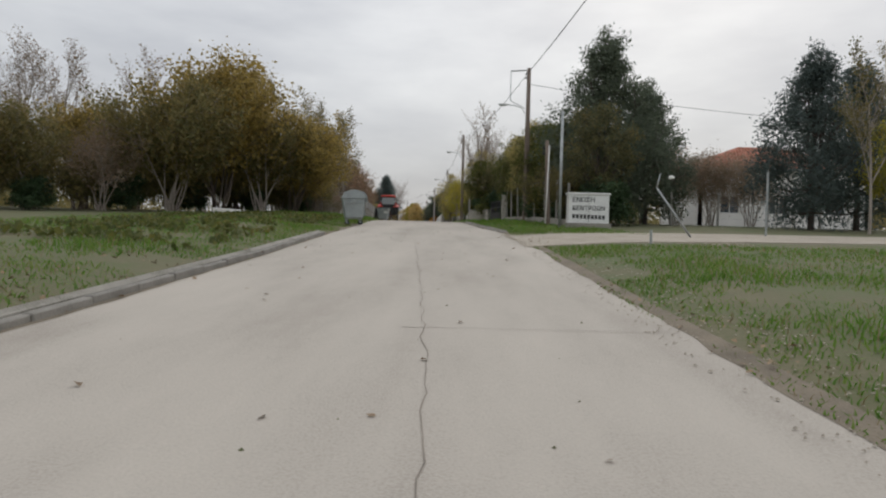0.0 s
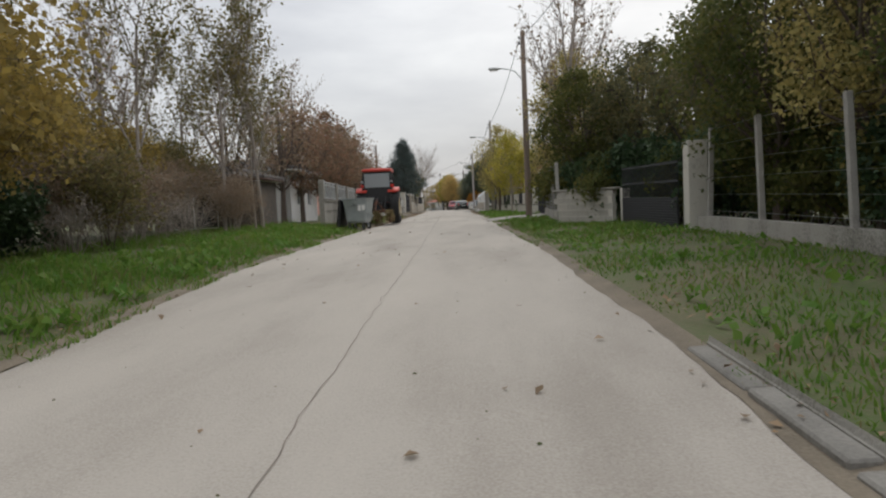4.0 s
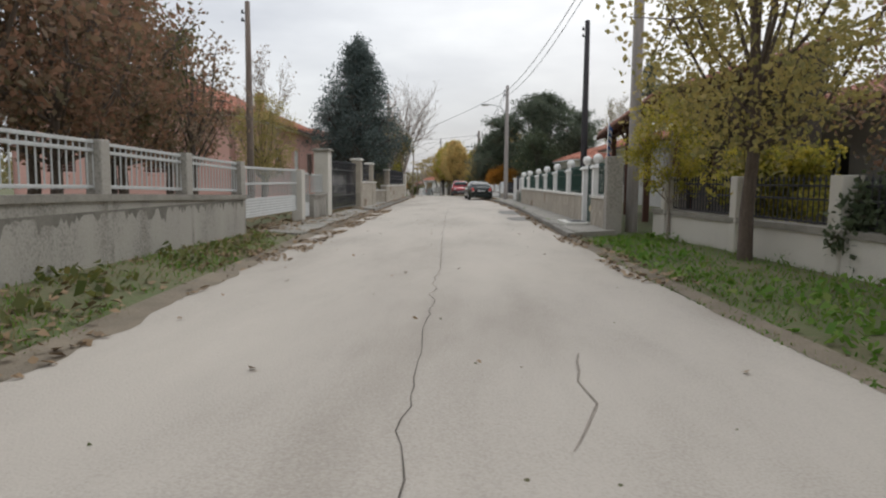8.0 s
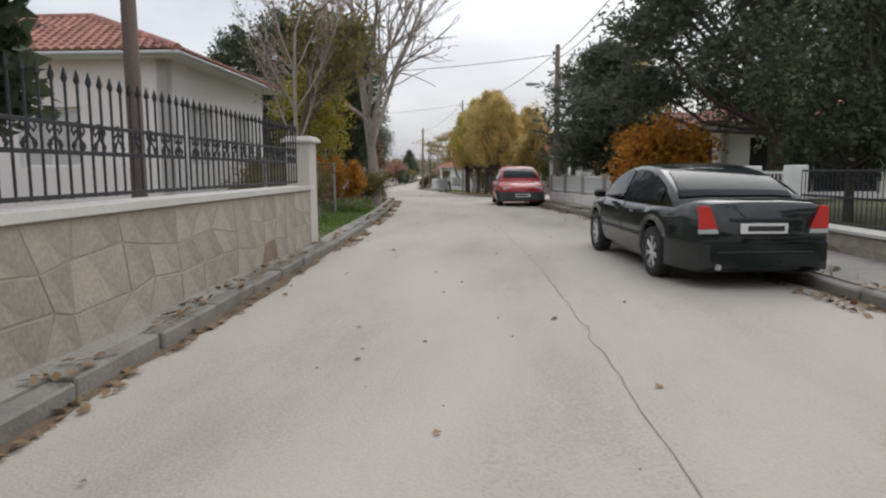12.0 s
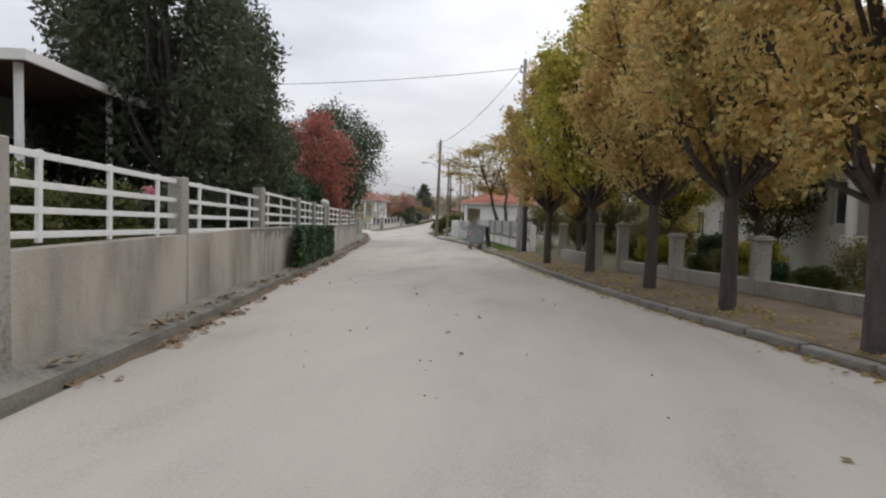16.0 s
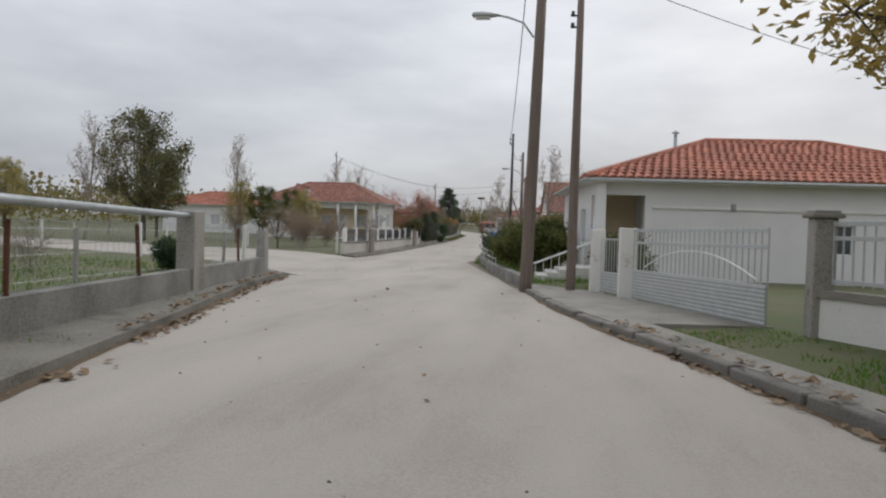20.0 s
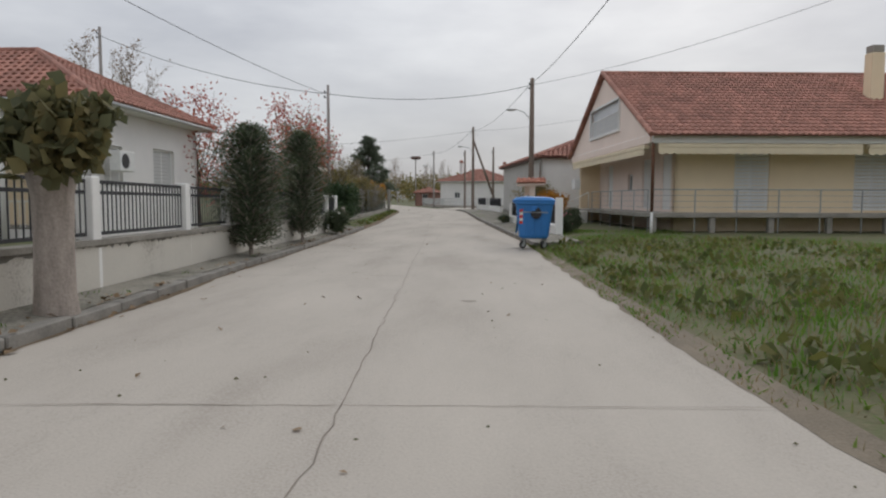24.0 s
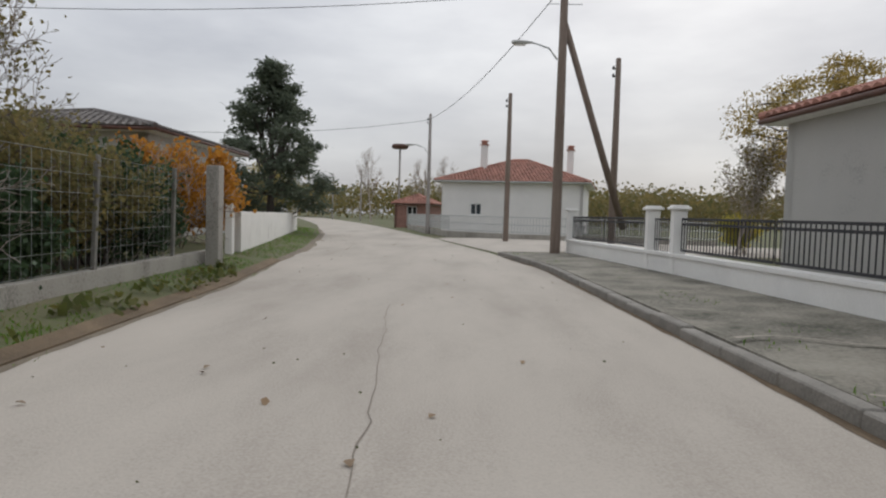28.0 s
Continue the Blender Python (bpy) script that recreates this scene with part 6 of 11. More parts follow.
def house(x, y, rz, w, d, h, label, wallm="house_white", roofm="tile", rise=1.7, over=0.5, roof="hip", base=0.0, front=(), right=(), left=(), chimneys=(), band=None, tw=0.24, leftm=None, eave="white"):
    """Front wall from (x, y) along local x; the house lies behind it (+y). Openings: (x, z, w, h, style)."""
    ob = thing("house", label, "house", pose(x, y, P(y) + 0.15 + base, 0, 0, rz))
    sides = [("wall", front, w, Matrix.Identity(4)), ("wall", right, d, Matrix.Translation((w, 0, 0)) @ Matrix.Rotation(radians(90), 4, "Z")),
             ("wall", (), w, Matrix.Translation((w, d, 0)) @ Matrix.Rotation(radians(180), 4, "Z")), ("wall", left, d, Matrix.Translation((0, d, 0)) @ Matrix.Rotation(radians(-90), 4, "Z"))]
    for nm, ops, L, m in sides:
        wl_ = part(nm, facade(L, h, [o[:4] for o in ops], z0=-0.9 - base), M[leftm if leftm and ops is left else wallm], ob, m=m)
        for o in ops:
            if o[4] == "porch":
                continue
            window(ob, o[2], o[3], m @ Matrix.Translation((o[0], 0.08, o[1])), o[4])
    e = [Vector((-over, -over, h)), Vector((w + over, -over, h)), Vector((w + over, d + over, h)), Vector((-over, d + over, h))]
    k = Kit()
    if roof == "hip":
        q = min(w, d) / 2 + over
        r0, r1 = (Vector((-over + q, d / 2, h + rise)), Vector((w + over - q, d / 2, h + rise))) if w >= d else (Vector((w / 2, -over + q, h + rise)), Vector((w / 2, d + over - q, h + rise)))
        if w >= d:
            roof_plane(k, e[0], e[1], r0, r1, tw)
            roof_plane(k, e[1], e[2], r1, r1 + Vector((0, 0.01, 0)), tw)
            roof_plane(k, e[2], e[3], r1, r0, tw)
            roof_plane(k, e[3], e[0], r0, r0 + Vector((0, -0.01, 0)), tw)
            lines = [(e[0], r0), (e[3], r0), (e[1], r1), (e[2], r1), (r0, r1)]
        else:
            roof_plane(k, e[0], e[1], r0, r0 + Vector((0.01, 0, 0)), tw)
            roof_plane(k, e[1], e[2], r0, r1, tw)
            roof_plane(k, e[2], e[3], r1, r1 - Vector((0.01, 0, 0)), tw)
            roof_plane(k, e[3], e[0], r1, r0, tw)
            lines = [(e[0], r0), (e[1], r0), (e[2], r1), (e[3], r1), (r0, r1)]
    else:
        r0, r1 = (Vector((-over, d / 2, h + rise)), Vector((w + over, d / 2, h + rise))) if roof == "gable_x" else (Vector((w / 2, -over, h + rise)), Vector((w / 2, d + over, h + rise)))
        if roof == "gable_x":
            roof_plane(k, e[0], e[1], r0, r1, tw)
            roof_plane(k, e[2], e[3], r1, r0, tw)
            g = [[(0, h), (d, h), (d / 2, h + rise * d / (d + 2 * over))]]
            for xx in (0.0, w - 0.25):
                part("gable", Kit().prism(g[0], xx, xx + 0.25, "X"), M[band or wallm], ob)
        else:
            roof_plane(k, e[1], e[2], r0, r1, tw)
            roof_plane(k, e[3], e[0], r1, r0, tw)
            for yy in (0.0, d - 0.25):
                part("gable", Kit().prism([(0, h), (w, h), (w / 2, h + rise * w / (w + 2 * over))], yy, yy + 0.25, "Y"), M[band or wallm], ob)
        lines = [(r0, r1)]
    rf = part("roof", k, M[roofm], ob, "orange-red clay tile roof" if roofm == "tile" else "weathered red clay tile roof")
    rc = Kit()
    for a, b in lines:
        n = max(1, int((b - a).length / 0.4))
        for i in range(n):
            p0, p1 = a.lerp(b, i / n), a.lerp(b, (i + 1.08) / n)
            rc.tube(p0 + Vector((0, 0, 0.05)), p1 + Vector((0, 0, 0.07)), 0.11, 0.095, 8)
    part("ridge_tiles", rc, M[roofm], rf)
    part("soffit", Kit().box((w / 2, d / 2, h - 0.05), (w + 2 * over - 0.04, d + 2 * over - 0.04, 0.08), 0.01), M[eave], ob)
    if eave == "white":
        gk_ = Kit()
        for a, b in zip(e, e[1:] + e[:1]):
            gk_.tube(a + Vector((0, 0, -0.03)), b + Vector((0, 0, -0.03)), 0.055, 0.055, 8)
        part("gutter", gk_, M["rail_grey" if wallm == "house_white" else "brown"], ob, smooth=True)
    for cx, cy, ch in chimneys:
        c = part("chimney", Kit().box((cx, cy, h + ch / 2), (0.45, 0.45, ch), 0.015), M[wallm if wallm != "barn" else "white"], ob)
        part("chimney_cap", Kit().box((cx, cy, h + ch + 0.05), (0.6, 0.6, 0.08), 0.01).box((cx, cy, h + ch + 0.2), (0.36, 0.36, 0.2), 0.01).lathe([(0.0, h + ch + 0.42), (0.3, h + ch + 0.32), (0.32, h + ch + 0.28), (0, h + ch + 0.28)], 10, (cx, cy, 0)), M["tile_dark"], c)
    part("floor_slab", Kit().box((w / 2, d / 2, 0.02), (w - 0.5, d - 0.5, 0.1)), M["pave"], ob)
    return ob


house(-18.5, 67.0, 4, 7.0, 7.0, 2.9, "small white house with an old tile roof behind the garden trees", roofm="roof_grey", rise=0.7, right=[(1.5, 1.0, 1.2, 1.1, "glass"), (4.2, 1.0, 1.2, 1.1, "glass")], front=[(1.0, 1.0, 1.2, 1.1, "roller"), (4.2, 1.0, 1.2, 1.1, "glass")])
house(-15.6, 61.0, 4, 4.6, 3.0, 2.2, "low dark shed with a white end among pale trees", "stone_dark", "roof_grey", rise=0.5, over=0.3, front=[(0.6, 0.1, 2.2, 1.8, "open")])
house(-24.5, 103.0, 3, 9.5, 17.5, 3.35, "pink single-storey house with dark shutters and a tile roof", "pink", rise=2.3, over=0.55, base=0.45, front=[(1.4, 0.9, 1.3, 1.35, "louvre"), (5.6, 0.9, 1.4, 1.35, "louvre")],
      right=[(1.6, 0.9, 1.6, 1.35, "louvre"), (6.0, 0.9, 1.6, 1.35, "louvre"), (10.0, 0.1, 1.2, 2.2, "door"), (13.2, 0.9, 1.6, 1.35, "louvre")], chimneys=[(2.2, 3.0, 1.9), (7.0, 12.0, 2.0)])
house(-25.5, 128.8, 4, 10.0, 7.2, 3.55, "white single-storey house with closed shutters and an old tile roof", "house_white", "tile_dark", rise=1.6, over=0.5, base=0.2, front=[(1.8, 1.0, 1.5, 1.4, "roller"), (6.4, 1.0, 1.5, 1.4, "roller")], right=[(1.2, 1.0, 1.5, 1.5, "roller"), (4.4, 1.0, 1.4, 1.5, "roller")])
house(-31.0, 140.0, 4, 9.0, 9.0, 3.0, "distant white house with a red tile roof", rise=1.6, front=[(2, 1, 1.2, 1.2, "glass"), (5.5, 1, 1.2, 1.2, "glass")], right=[(3, 1, 1.3, 1.3, "glass")])
# Black panes in the side wall paint the shade within the veranda.
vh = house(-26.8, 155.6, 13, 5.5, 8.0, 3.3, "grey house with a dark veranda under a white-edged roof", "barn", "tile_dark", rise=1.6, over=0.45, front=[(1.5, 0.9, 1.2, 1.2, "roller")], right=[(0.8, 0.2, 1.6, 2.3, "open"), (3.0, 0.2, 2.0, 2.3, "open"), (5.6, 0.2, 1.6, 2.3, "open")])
part("veranda_roof", Kit().box((6.75, 3.3, 3.20), (2.3, 6.9, 0.10), 0.01), M["brown"], vh, "dark boarded veranda ceiling")
part("fascia", Kit().box((7.92, 3.3, 3.22), (0.05, 7.0, 0.16), 0.008), M["white_old"], vh, "white eave board")
part("fascia", Kit().box((6.75, -0.17, 3.22), (2.3, 0.05, 0.16), 0.008), M["white_old"], vh, "white eave board")
for q in (0.1, 3.3, 6.5):
    part("post", Kit().box((7.7, q, 1.3), (0.1, 0.1, 3.8), 0.01), M["rail_white"], vh, "slim white veranda post")
house(-48.0, 252.4, 1, 11.8, 7.0, 3.35, "white single-storey house with a columned porch and tile roof", "house_white", "tile_dark", rise=2.0, over=0.55, base=0.35, front=[(1.0, 1.0, 1.2, 1.2, "roller"), (5.0, 0.0, 5.8, 2.75, "porch")], right=[(0.7, 1.1, 1.0, 1.2, "roller"), (3.6, 1.0, 1.5, 1.4, "roller")], chimneys=[(4.4, 0.6, 1.25), (2.2, 4.0, 1.6)])
house(-65.0, 262.0, 4, 12.0, 8.0, 3.3, "low white house with an orange tile roof", rise=1.6, front=[(2, 1, 1.2, 1.2, "glass"), (6, 1, 1.2, 1.2, "roller")], right=[(3, 1, 1.2, 1.2, "glass")])
house(-86.0, 240.0, 2, 11.0, 8.0, 3.2, "distant white house with an orange tile roof", rise=1.6, front=[(2, 1, 1.2, 1.2, "glass"), (6, 1, 1.2, 1.2, "roller")])
house(-45.4, 302.6, 2, 6.6, 8.0, 3.35, "grey-roofed house behind the overgrown hedge", "barn", "roof_grey", rise=0.9, over=0.5, right=[(2.5, 1.0, 1.2, 1.2, "glass"), (7.0, 1.0, 1.2, 1.2, "glass")])
house(17.5, 48.0, 0, 12.0, 9.0, 4.2, "two-tone house with a red tile roof behind the spruces", "house_white", rise=2.0, front=[(1.5, 1.0, 1.4, 1.3, "glass"), (5, 1.0, 1.4, 1.3, "glass"), (9, 1.0, 1.4, 1.3, "glass")], left=[(2, 1, 1.3, 1.3, "glass")])
house(5.0, 88.0, 4, 9.0, 9.0, 3.0, "dark house with a tile roof behind the garden trees", "barn", "tile_dark", rise=1.8, over=0.7, left=[(2, 0.9, 1.4, 1.2, "open"), (5.5, 0.9, 1.4, 1.2, "open")], front=[(2, 0.9, 1.4, 1.2, "open")])
house(3.2, 105.5, 4, 9.0, 10.0, 2.9, "low stone house with a red tile roof behind the ball-topped fence", "barn", "tile", rise=1.5, over=0.6, left=[(2, 0.9, 1.2, 1.2, "glass"), (6, 0.9, 1.2, 1.2, "glass")], chimneys=[(1.2, 2.0, 1.2)])
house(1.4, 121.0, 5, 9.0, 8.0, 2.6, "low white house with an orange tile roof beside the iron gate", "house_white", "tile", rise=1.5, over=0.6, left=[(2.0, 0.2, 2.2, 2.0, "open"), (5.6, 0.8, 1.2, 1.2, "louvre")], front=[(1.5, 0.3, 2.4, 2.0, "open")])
# The porch is only black panes coloured as deep shade.
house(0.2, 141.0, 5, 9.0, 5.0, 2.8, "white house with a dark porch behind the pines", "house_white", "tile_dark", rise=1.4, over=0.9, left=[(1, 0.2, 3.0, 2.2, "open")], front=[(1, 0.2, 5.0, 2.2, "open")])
house(-12.5, 221.0, 8, 9.5, 7.5, 3.5, "cream house with an orange tile roof behind the shrubs", "cream", "tile", rise=2.1, roof="gable_x", over=0.5, left=[(1.5, 1.0, 1.3, 1.4, "open"), (4.4, 1.0, 1.3, 1.4, "glass")], front=[(2, 1, 1.4, 1.3, "roller"), (6, 1, 1.4, 1.3, "roller")])
house(-31.2, 329.6, -12, 9.6, 8.5, 3.5, "white corner house with a red hip roof and two chimneys", "house_white", "tile_dark", rise=1.75, over=0.45, front=[(2.0, 1.2, 0.8, 0.8, "glass")], left=[(2, 1, 1.2, 1.2, "roller")], chimneys=[(2.4, 2.5, 2.7), (8.4, 4.0, 2.5)])
house(-35.8, 341.0, -12, 3.2, 3.6, 2.0, "small reddish brick hut with a tile roof", "rust_brick", "tile_dark", rise=0.8, over=0.25, front=[(1.1, 0.1, 0.9, 1.7, "open")])
house(-3.0, 178.0, 8, 9.0, 8.0, 3.0, "low white house behind the street trees", "house_white", "tile", rise=1.5, left=[(2, 0.9, 1.2, 1.2, "glass"), (5, 0.9, 1.2, 1.2, "glass")], front=[(2, 0.9, 1.2, 1.2, "glass"), (6, 0.9, 1.2, 1.2, "glass")])
house(-9.5, 233.0, 4, 8.0, 5.0, 2.6, "low outbuilding with a tile roof behind the plot", "cream", "tile_dark", rise=1.2)

# ---- railings, fences, gates and posts ----
CACHE = {}


def shared(key, make, material, smooth=False):
    if key not in CACHE:
        CACHE[key] = make().mesh(key[0], M[material], smooth)
    return CACHE[key]


def pt(line, y):
    return (lerp(line, y), y)


def panel(a, b, za, zb, material="iron", gap=0.125, bar=0.009, style="plain", label="black iron railing panel", name="railing", rails=(0.06, 0.92), ends=True, rail=(0.03, 0.014), group="", category="railing", sheet=None, flat=False):
    """A railing from a to b (x, y); za and zb: (foot, top) over the road at both ends."""
    A, B = Vector((a[0], a[1], P(a[1]) + za[0])), Vector((b[0], b[1], P(b[1]) + zb[0]))
    d = B - A
    L = d.length
    H = ((za[1] - za[0]) + (zb[1] - zb[0])) / 2
    rz = -math.degrees(math.atan2(d.x, d.y))
    rx = math.degrees(math.asin(d.z / L))
    ob = thing(name, label, category, pose(*A, rx, 0, rz), group)
    rm = shared(("rail", round(L, 2), rail, material), lambda: Kit().box((0, L / 2, 0), (rail[1], L - 0.01, rail[0]), 0.003), material)
    for f in rails:
        link("rail", rm, ob, m=pose(0, 0, H * f))
    z0 = 0.02 + (sheet[0] if sheet else 0)
    if flat:
        return ob
    hh = H - z0
    if style == "spear":
        mk = lambda: Kit().tube((0, 0, 0), (0, 0, hh), bar, bar, 5).lathe([(bar, hh), (bar * 2.3, hh + 0.03), (bar * 0.6, hh + 0.09), (0, hh + 0.11)], 5)
    else:
        mk = lambda: Kit().tube((0, 0, 0), (0, 0, hh), bar, bar, 5)
    bm_ = shared(("bar", round(hh, 2), bar, style, material), mk, material)
    n = max(2, int(L / gap))
    for i in range(n + 1):
        if not ends and i in (0, n):
            continue
        link("bar", bm_, ob, m=pose(0, L * i / n, z0))
    if style == "spear" and H > 0.6:
        pass
    if sheet:
        s0 = sheet[0]
        m = max(4, int(s0 / 0.06))
        poly = [(-0.012, 0.0)]
        for i in range(m):
            z_ = i * s0 / m
            poly += [(-0.012, z_ + 0.15 * s0 / m), (-0.024, z_ + 0.3 * s0 / m), (-0.024, z_ + 0.7 * s0 / m), (-0.012, z_ + 0.85 * s0 / m)]
        poly += [(-0.012, s0), (0.012, s0)] + [(0.012 + (0.012 if j % 2 else 0), s0 * (1 - (j + 0.5) / (2 * m))) for j in range(2 * m)] + [(0.012, 0.0)]
        part("sheet", Kit().prism(poly, 0.015, L - 0.015, "Y"), M[sheet[1]], ob, "ribbed sheet metal infill")
    return ob


def scrolls(ob, L, H, z, material="iron", gap=0.25):
    """A row of curled ornaments on a railing."""
    def mk():
        k = Kit()
        for s in (-1, 1):
            pts = [(0, s * (0.012 + 0.052 * math.sin(q * 0.9) * (1 - q / 9)), -0.11 + 0.22 * q / 7) for q in range(8)]
            k.path(pts, 0.008, 4)
            k.path([(0, s * 0.05, -0.09), (0, s * 0.075, -0.05), (0, s * 0.05, -0.02), (0, s * 0.03, -0.05)], 0.007, 4)
            k.path([(0, s * 0.05, 0.09), (0, s * 0.075, 0.05), (0, s * 0.05, 0.02), (0, s * 0.03, 0.05)], 0.007, 4)
        return k
    me = shared(("ornament", material), mk, material)
    n = max(1, int(L / gap))
    for i in range(n):
        link("ornament", me, ob, m=pose(0, L * (i + 0.5) / n, z))


def post(x, y, h, w, material, label, cap=None, ball=False, base=0.0, rz=0.0, name="gate_pillar", d=None, group="", stones=False):
    ob = thing(name, label, "pillar", pose(x, y, P(y) + base, 0, 0, rz), group)
    d = d or w
    part("shaft", Kit().box((0, 0, (h - 0.5) / 2), (w, d, h + 0.5), 0.012), M[material], ob)
    if cap:
        part("cap", Kit().box((0, 0, h + 0.03), (w + 0.12, d + 0.12, 0.06), 0.015).box((0, 0, h + 0.075), (w + 0.04, d + 0.04, 0.04), 0.012), M[cap], ob)
    if ball:
        z = h + (0.09 if cap else 0)
        part("neck", Kit().lathe([(0.0, z), (0.09, z), (0.05, z + 0.035), (0.05, z + 0.05)], 14), M["white"], ob)
        r = 0.125
        part("ball", Kit().lathe([(max(0.001, r * math.sin(math.pi * i / 12)), z + 0.04 + r - r * math.cos(math.pi * i / 12)) for i in range(13)], 18), M["white"], ob, "white plaster ball finial", True)
    return ob


# left: grey railing on the long wall
LH = [(61, 1.3), (66, 1.2), (76, 1.12), (84, 1.05), (89.6, 0.92)]
LT = [(61, 2.12), (66, 2.02), (76, 1.90), (82.5, 1.76), (89.6, 1.58)]
ly = [61.1, 64.3, 67.2, 70.2, 73.15, 76.1, 78.9, 81.6, 84.35, 86.9, 89.5]
for y in ly:
    post(lerp(LWL, y), y, lerp(LT, y) + 0.03, 0.22, "wall_grey", "square weathered concrete fence post", name="fence_post", group="concrete posts of the long railing")
for a, b in zip(ly, ly[1:]):
    p = panel(pt(LWL, a + 0.11), pt(LWL, b - 0.11), (lerp(LH, a) + 0.05, lerp(LT, a)), (lerp(LH, b) + 0.05, lerp(LT, b)), "rail_grey", 0.14, 0.011, label="light grey steel railing panel with upright bars", rails=(0.08, 0.80, 0.97), rail=(0.045, 0.03), group="grey railing panels on the long wall")
panel(pt(LWL, 89.8), pt(LWL, 93.9), (0.42, 1.56), (0.42, 1.5), "rail_grey", 0.13, 0.012, label="grey sliding gate with bars over ribbed sheet", name="sliding_gate", rails=(0.36, 0.66, 0.97), rail=(0.05, 0.035), category="gate", sheet=(0.42, "rail_grey"))
post(lerp(LWL, 94.12), 94.12, 1.52, 0.30, "wall_beige", "square rendered gate pillar")
panel(pt(LWL, 94.4), pt(LWL, 95.25), (0.2, 1.46), (0.2, 1.45), "rail_grey", 0.12, 0.011, label="narrow grey pedestrian gate", name="garden_gate", rails=(0.3, 0.97), rail=(0.045, 0.03), category="gate", sheet=(0.38, "rail_grey"))
panel(pt(LWL, 95.5), pt(LWL, 96.95), (0.85, 1.42), (0.85, 1.42), "rail_grey", 0.12, 0.011, label="short grey railing panel on a low wall", rails=(0.1, 0.95))
post(lerp(LWL, 97.3) - 0.05, 97.3, 2.15, 0.46, "wall_beige", "tall rendered gate pillar with a cap", "coping")
g = panel(pt(LWL, 97.7), pt(LWL, 102.75), (0.22, 1.95), (0.22, 1.7), "iron", 0.13, 0.011, "spear", "black wrought iron double gate", "iron_gate", rails=(0.03, 0.3, 0.55, 0.86), rail=(0.05, 0.025), category="gate")
scrolls(g, 5.0, 1.6, 0.70)
scrolls(g, 5.0, 1.6, 0.30)
post(lerp(LWL, 103.1), 103.1, 2.04, 0.37, "slate", "stone-clad gate pillar with a pale cap", "marble")
g = panel(pt(LWL, 103.4), pt(LWL, 106.1), (1.22, 1.86), (1.22, 1.86), "iron", 0.13, 0.010, "spear", "black wrought iron railing panel with scrolls", rails=(0.05, 0.45, 0.85))
scrolls(g, 2.7, 0.6, 0.28)
post(lerp(LWL, 106.3), 106.3, 1.96, 0.32, "slate", "stone-clad fence pillar with a pale cap", "marble")
g = panel((lerp(LWL, 107.5) - 0.85, 107.5), (lerp(LWL, 109.6) - 0.85, 109.6), (0.8, 1.72), (0.8, 1.72), "iron", 0.13, 0.010, "spear", "black wrought iron railing on the low wall", rails=(0.05, 0.42, 0.9))
scrolls(g, 2.1, 0.9, 0.62)
g = panel((lerp(LWL, 109.65) - 0.82, 109.65), (lerp(LWL, 111.9), 111.9), (0.8, 1.72), (0.8, 1.72), "iron", 0.13, 0.010, "spear", "black wrought iron railing on the slanting wall", rails=(0.05, 0.42, 0.9))
scrolls(g, 2.3, 0.9, 0.62)
post(lerp(LWL, 112.8), 112.8, 1.80, 0.28, "slate", "stone-clad fence pillar with a pale cap", "marble")
for a, b in ((113.0, 116.6), (116.7, 120.5), (120.6, 124.3)):
    g = panel(pt(LWL, a), pt(LWL, b), (1.04, 1.82), (1.04, 1.80), "iron", 0.135, 0.010, "spear", "black wrought iron railing panel with scrolls", rails=(0.05, 0.42, 0.66), group="iron railing on the stone wall")
    scrolls(g, b - a, 0.7, 0.42)
post(lerp(LWL, 124.6), 124.6, 1.66, 0.36, "wall_beige", "pale rendered end pillar", "marble")


# wire mesh fences
def wire_fence(pts, h, base, label, post_mat="galv", r=0.028, mesh=True, wires=5, lift=0.1, name="wire_fence", wire_r=0.004, sq=0.0, cell=0.16):
    ob = thing(name, label, "fence")
    pm = shared(("post", round(h, 2), r, post_mat, sq), (lambda: Kit().box((0, 0, h / 2 - 0.2), (sq, sq, h + 0.4), 0.01)) if sq else (lambda: Kit().tube((0, 0, -0.4), (0, 0, h), r, r, 8)), post_mat)
    rr_ = random.Random(int(pts[0][1] * 10))
    for x, y in pts:
        link("post", pm, ob, m=pose(x, y, P(y) + base, rr_.uniform(-2, 2), rr_.uniform(-2, 2), 0))
    k = Kit()
    for (x0, y0), (x1, y1) in zip(pts, pts[1:]):
        a, b = Vector((x0, y0, P(y0) + base)), Vector((x1, y1, P(y1) + base))
        for i in range(wires):
            z = Vector((0, 0, h * (0.06 + 0.92 * i / max(1, wires - 1))))
            k.tube(a + z, b + z, wire_r, wire_r, 3, cap=False)
        if mesh:
            L = (b - a).length
            n = int(L / cell)
            for i in range(n):
                p = a.lerp(b, i / n)
                k.tube(p + Vector((0, 0, 0.05)), p + Vector((0, 0, h * 0.97)), wire_r * 0.6, wire_r * 0.6, 3, cap=False)
    w = part("wire", k, M["galv"], ob)
    w["kind"] = "stuff"
    return ob


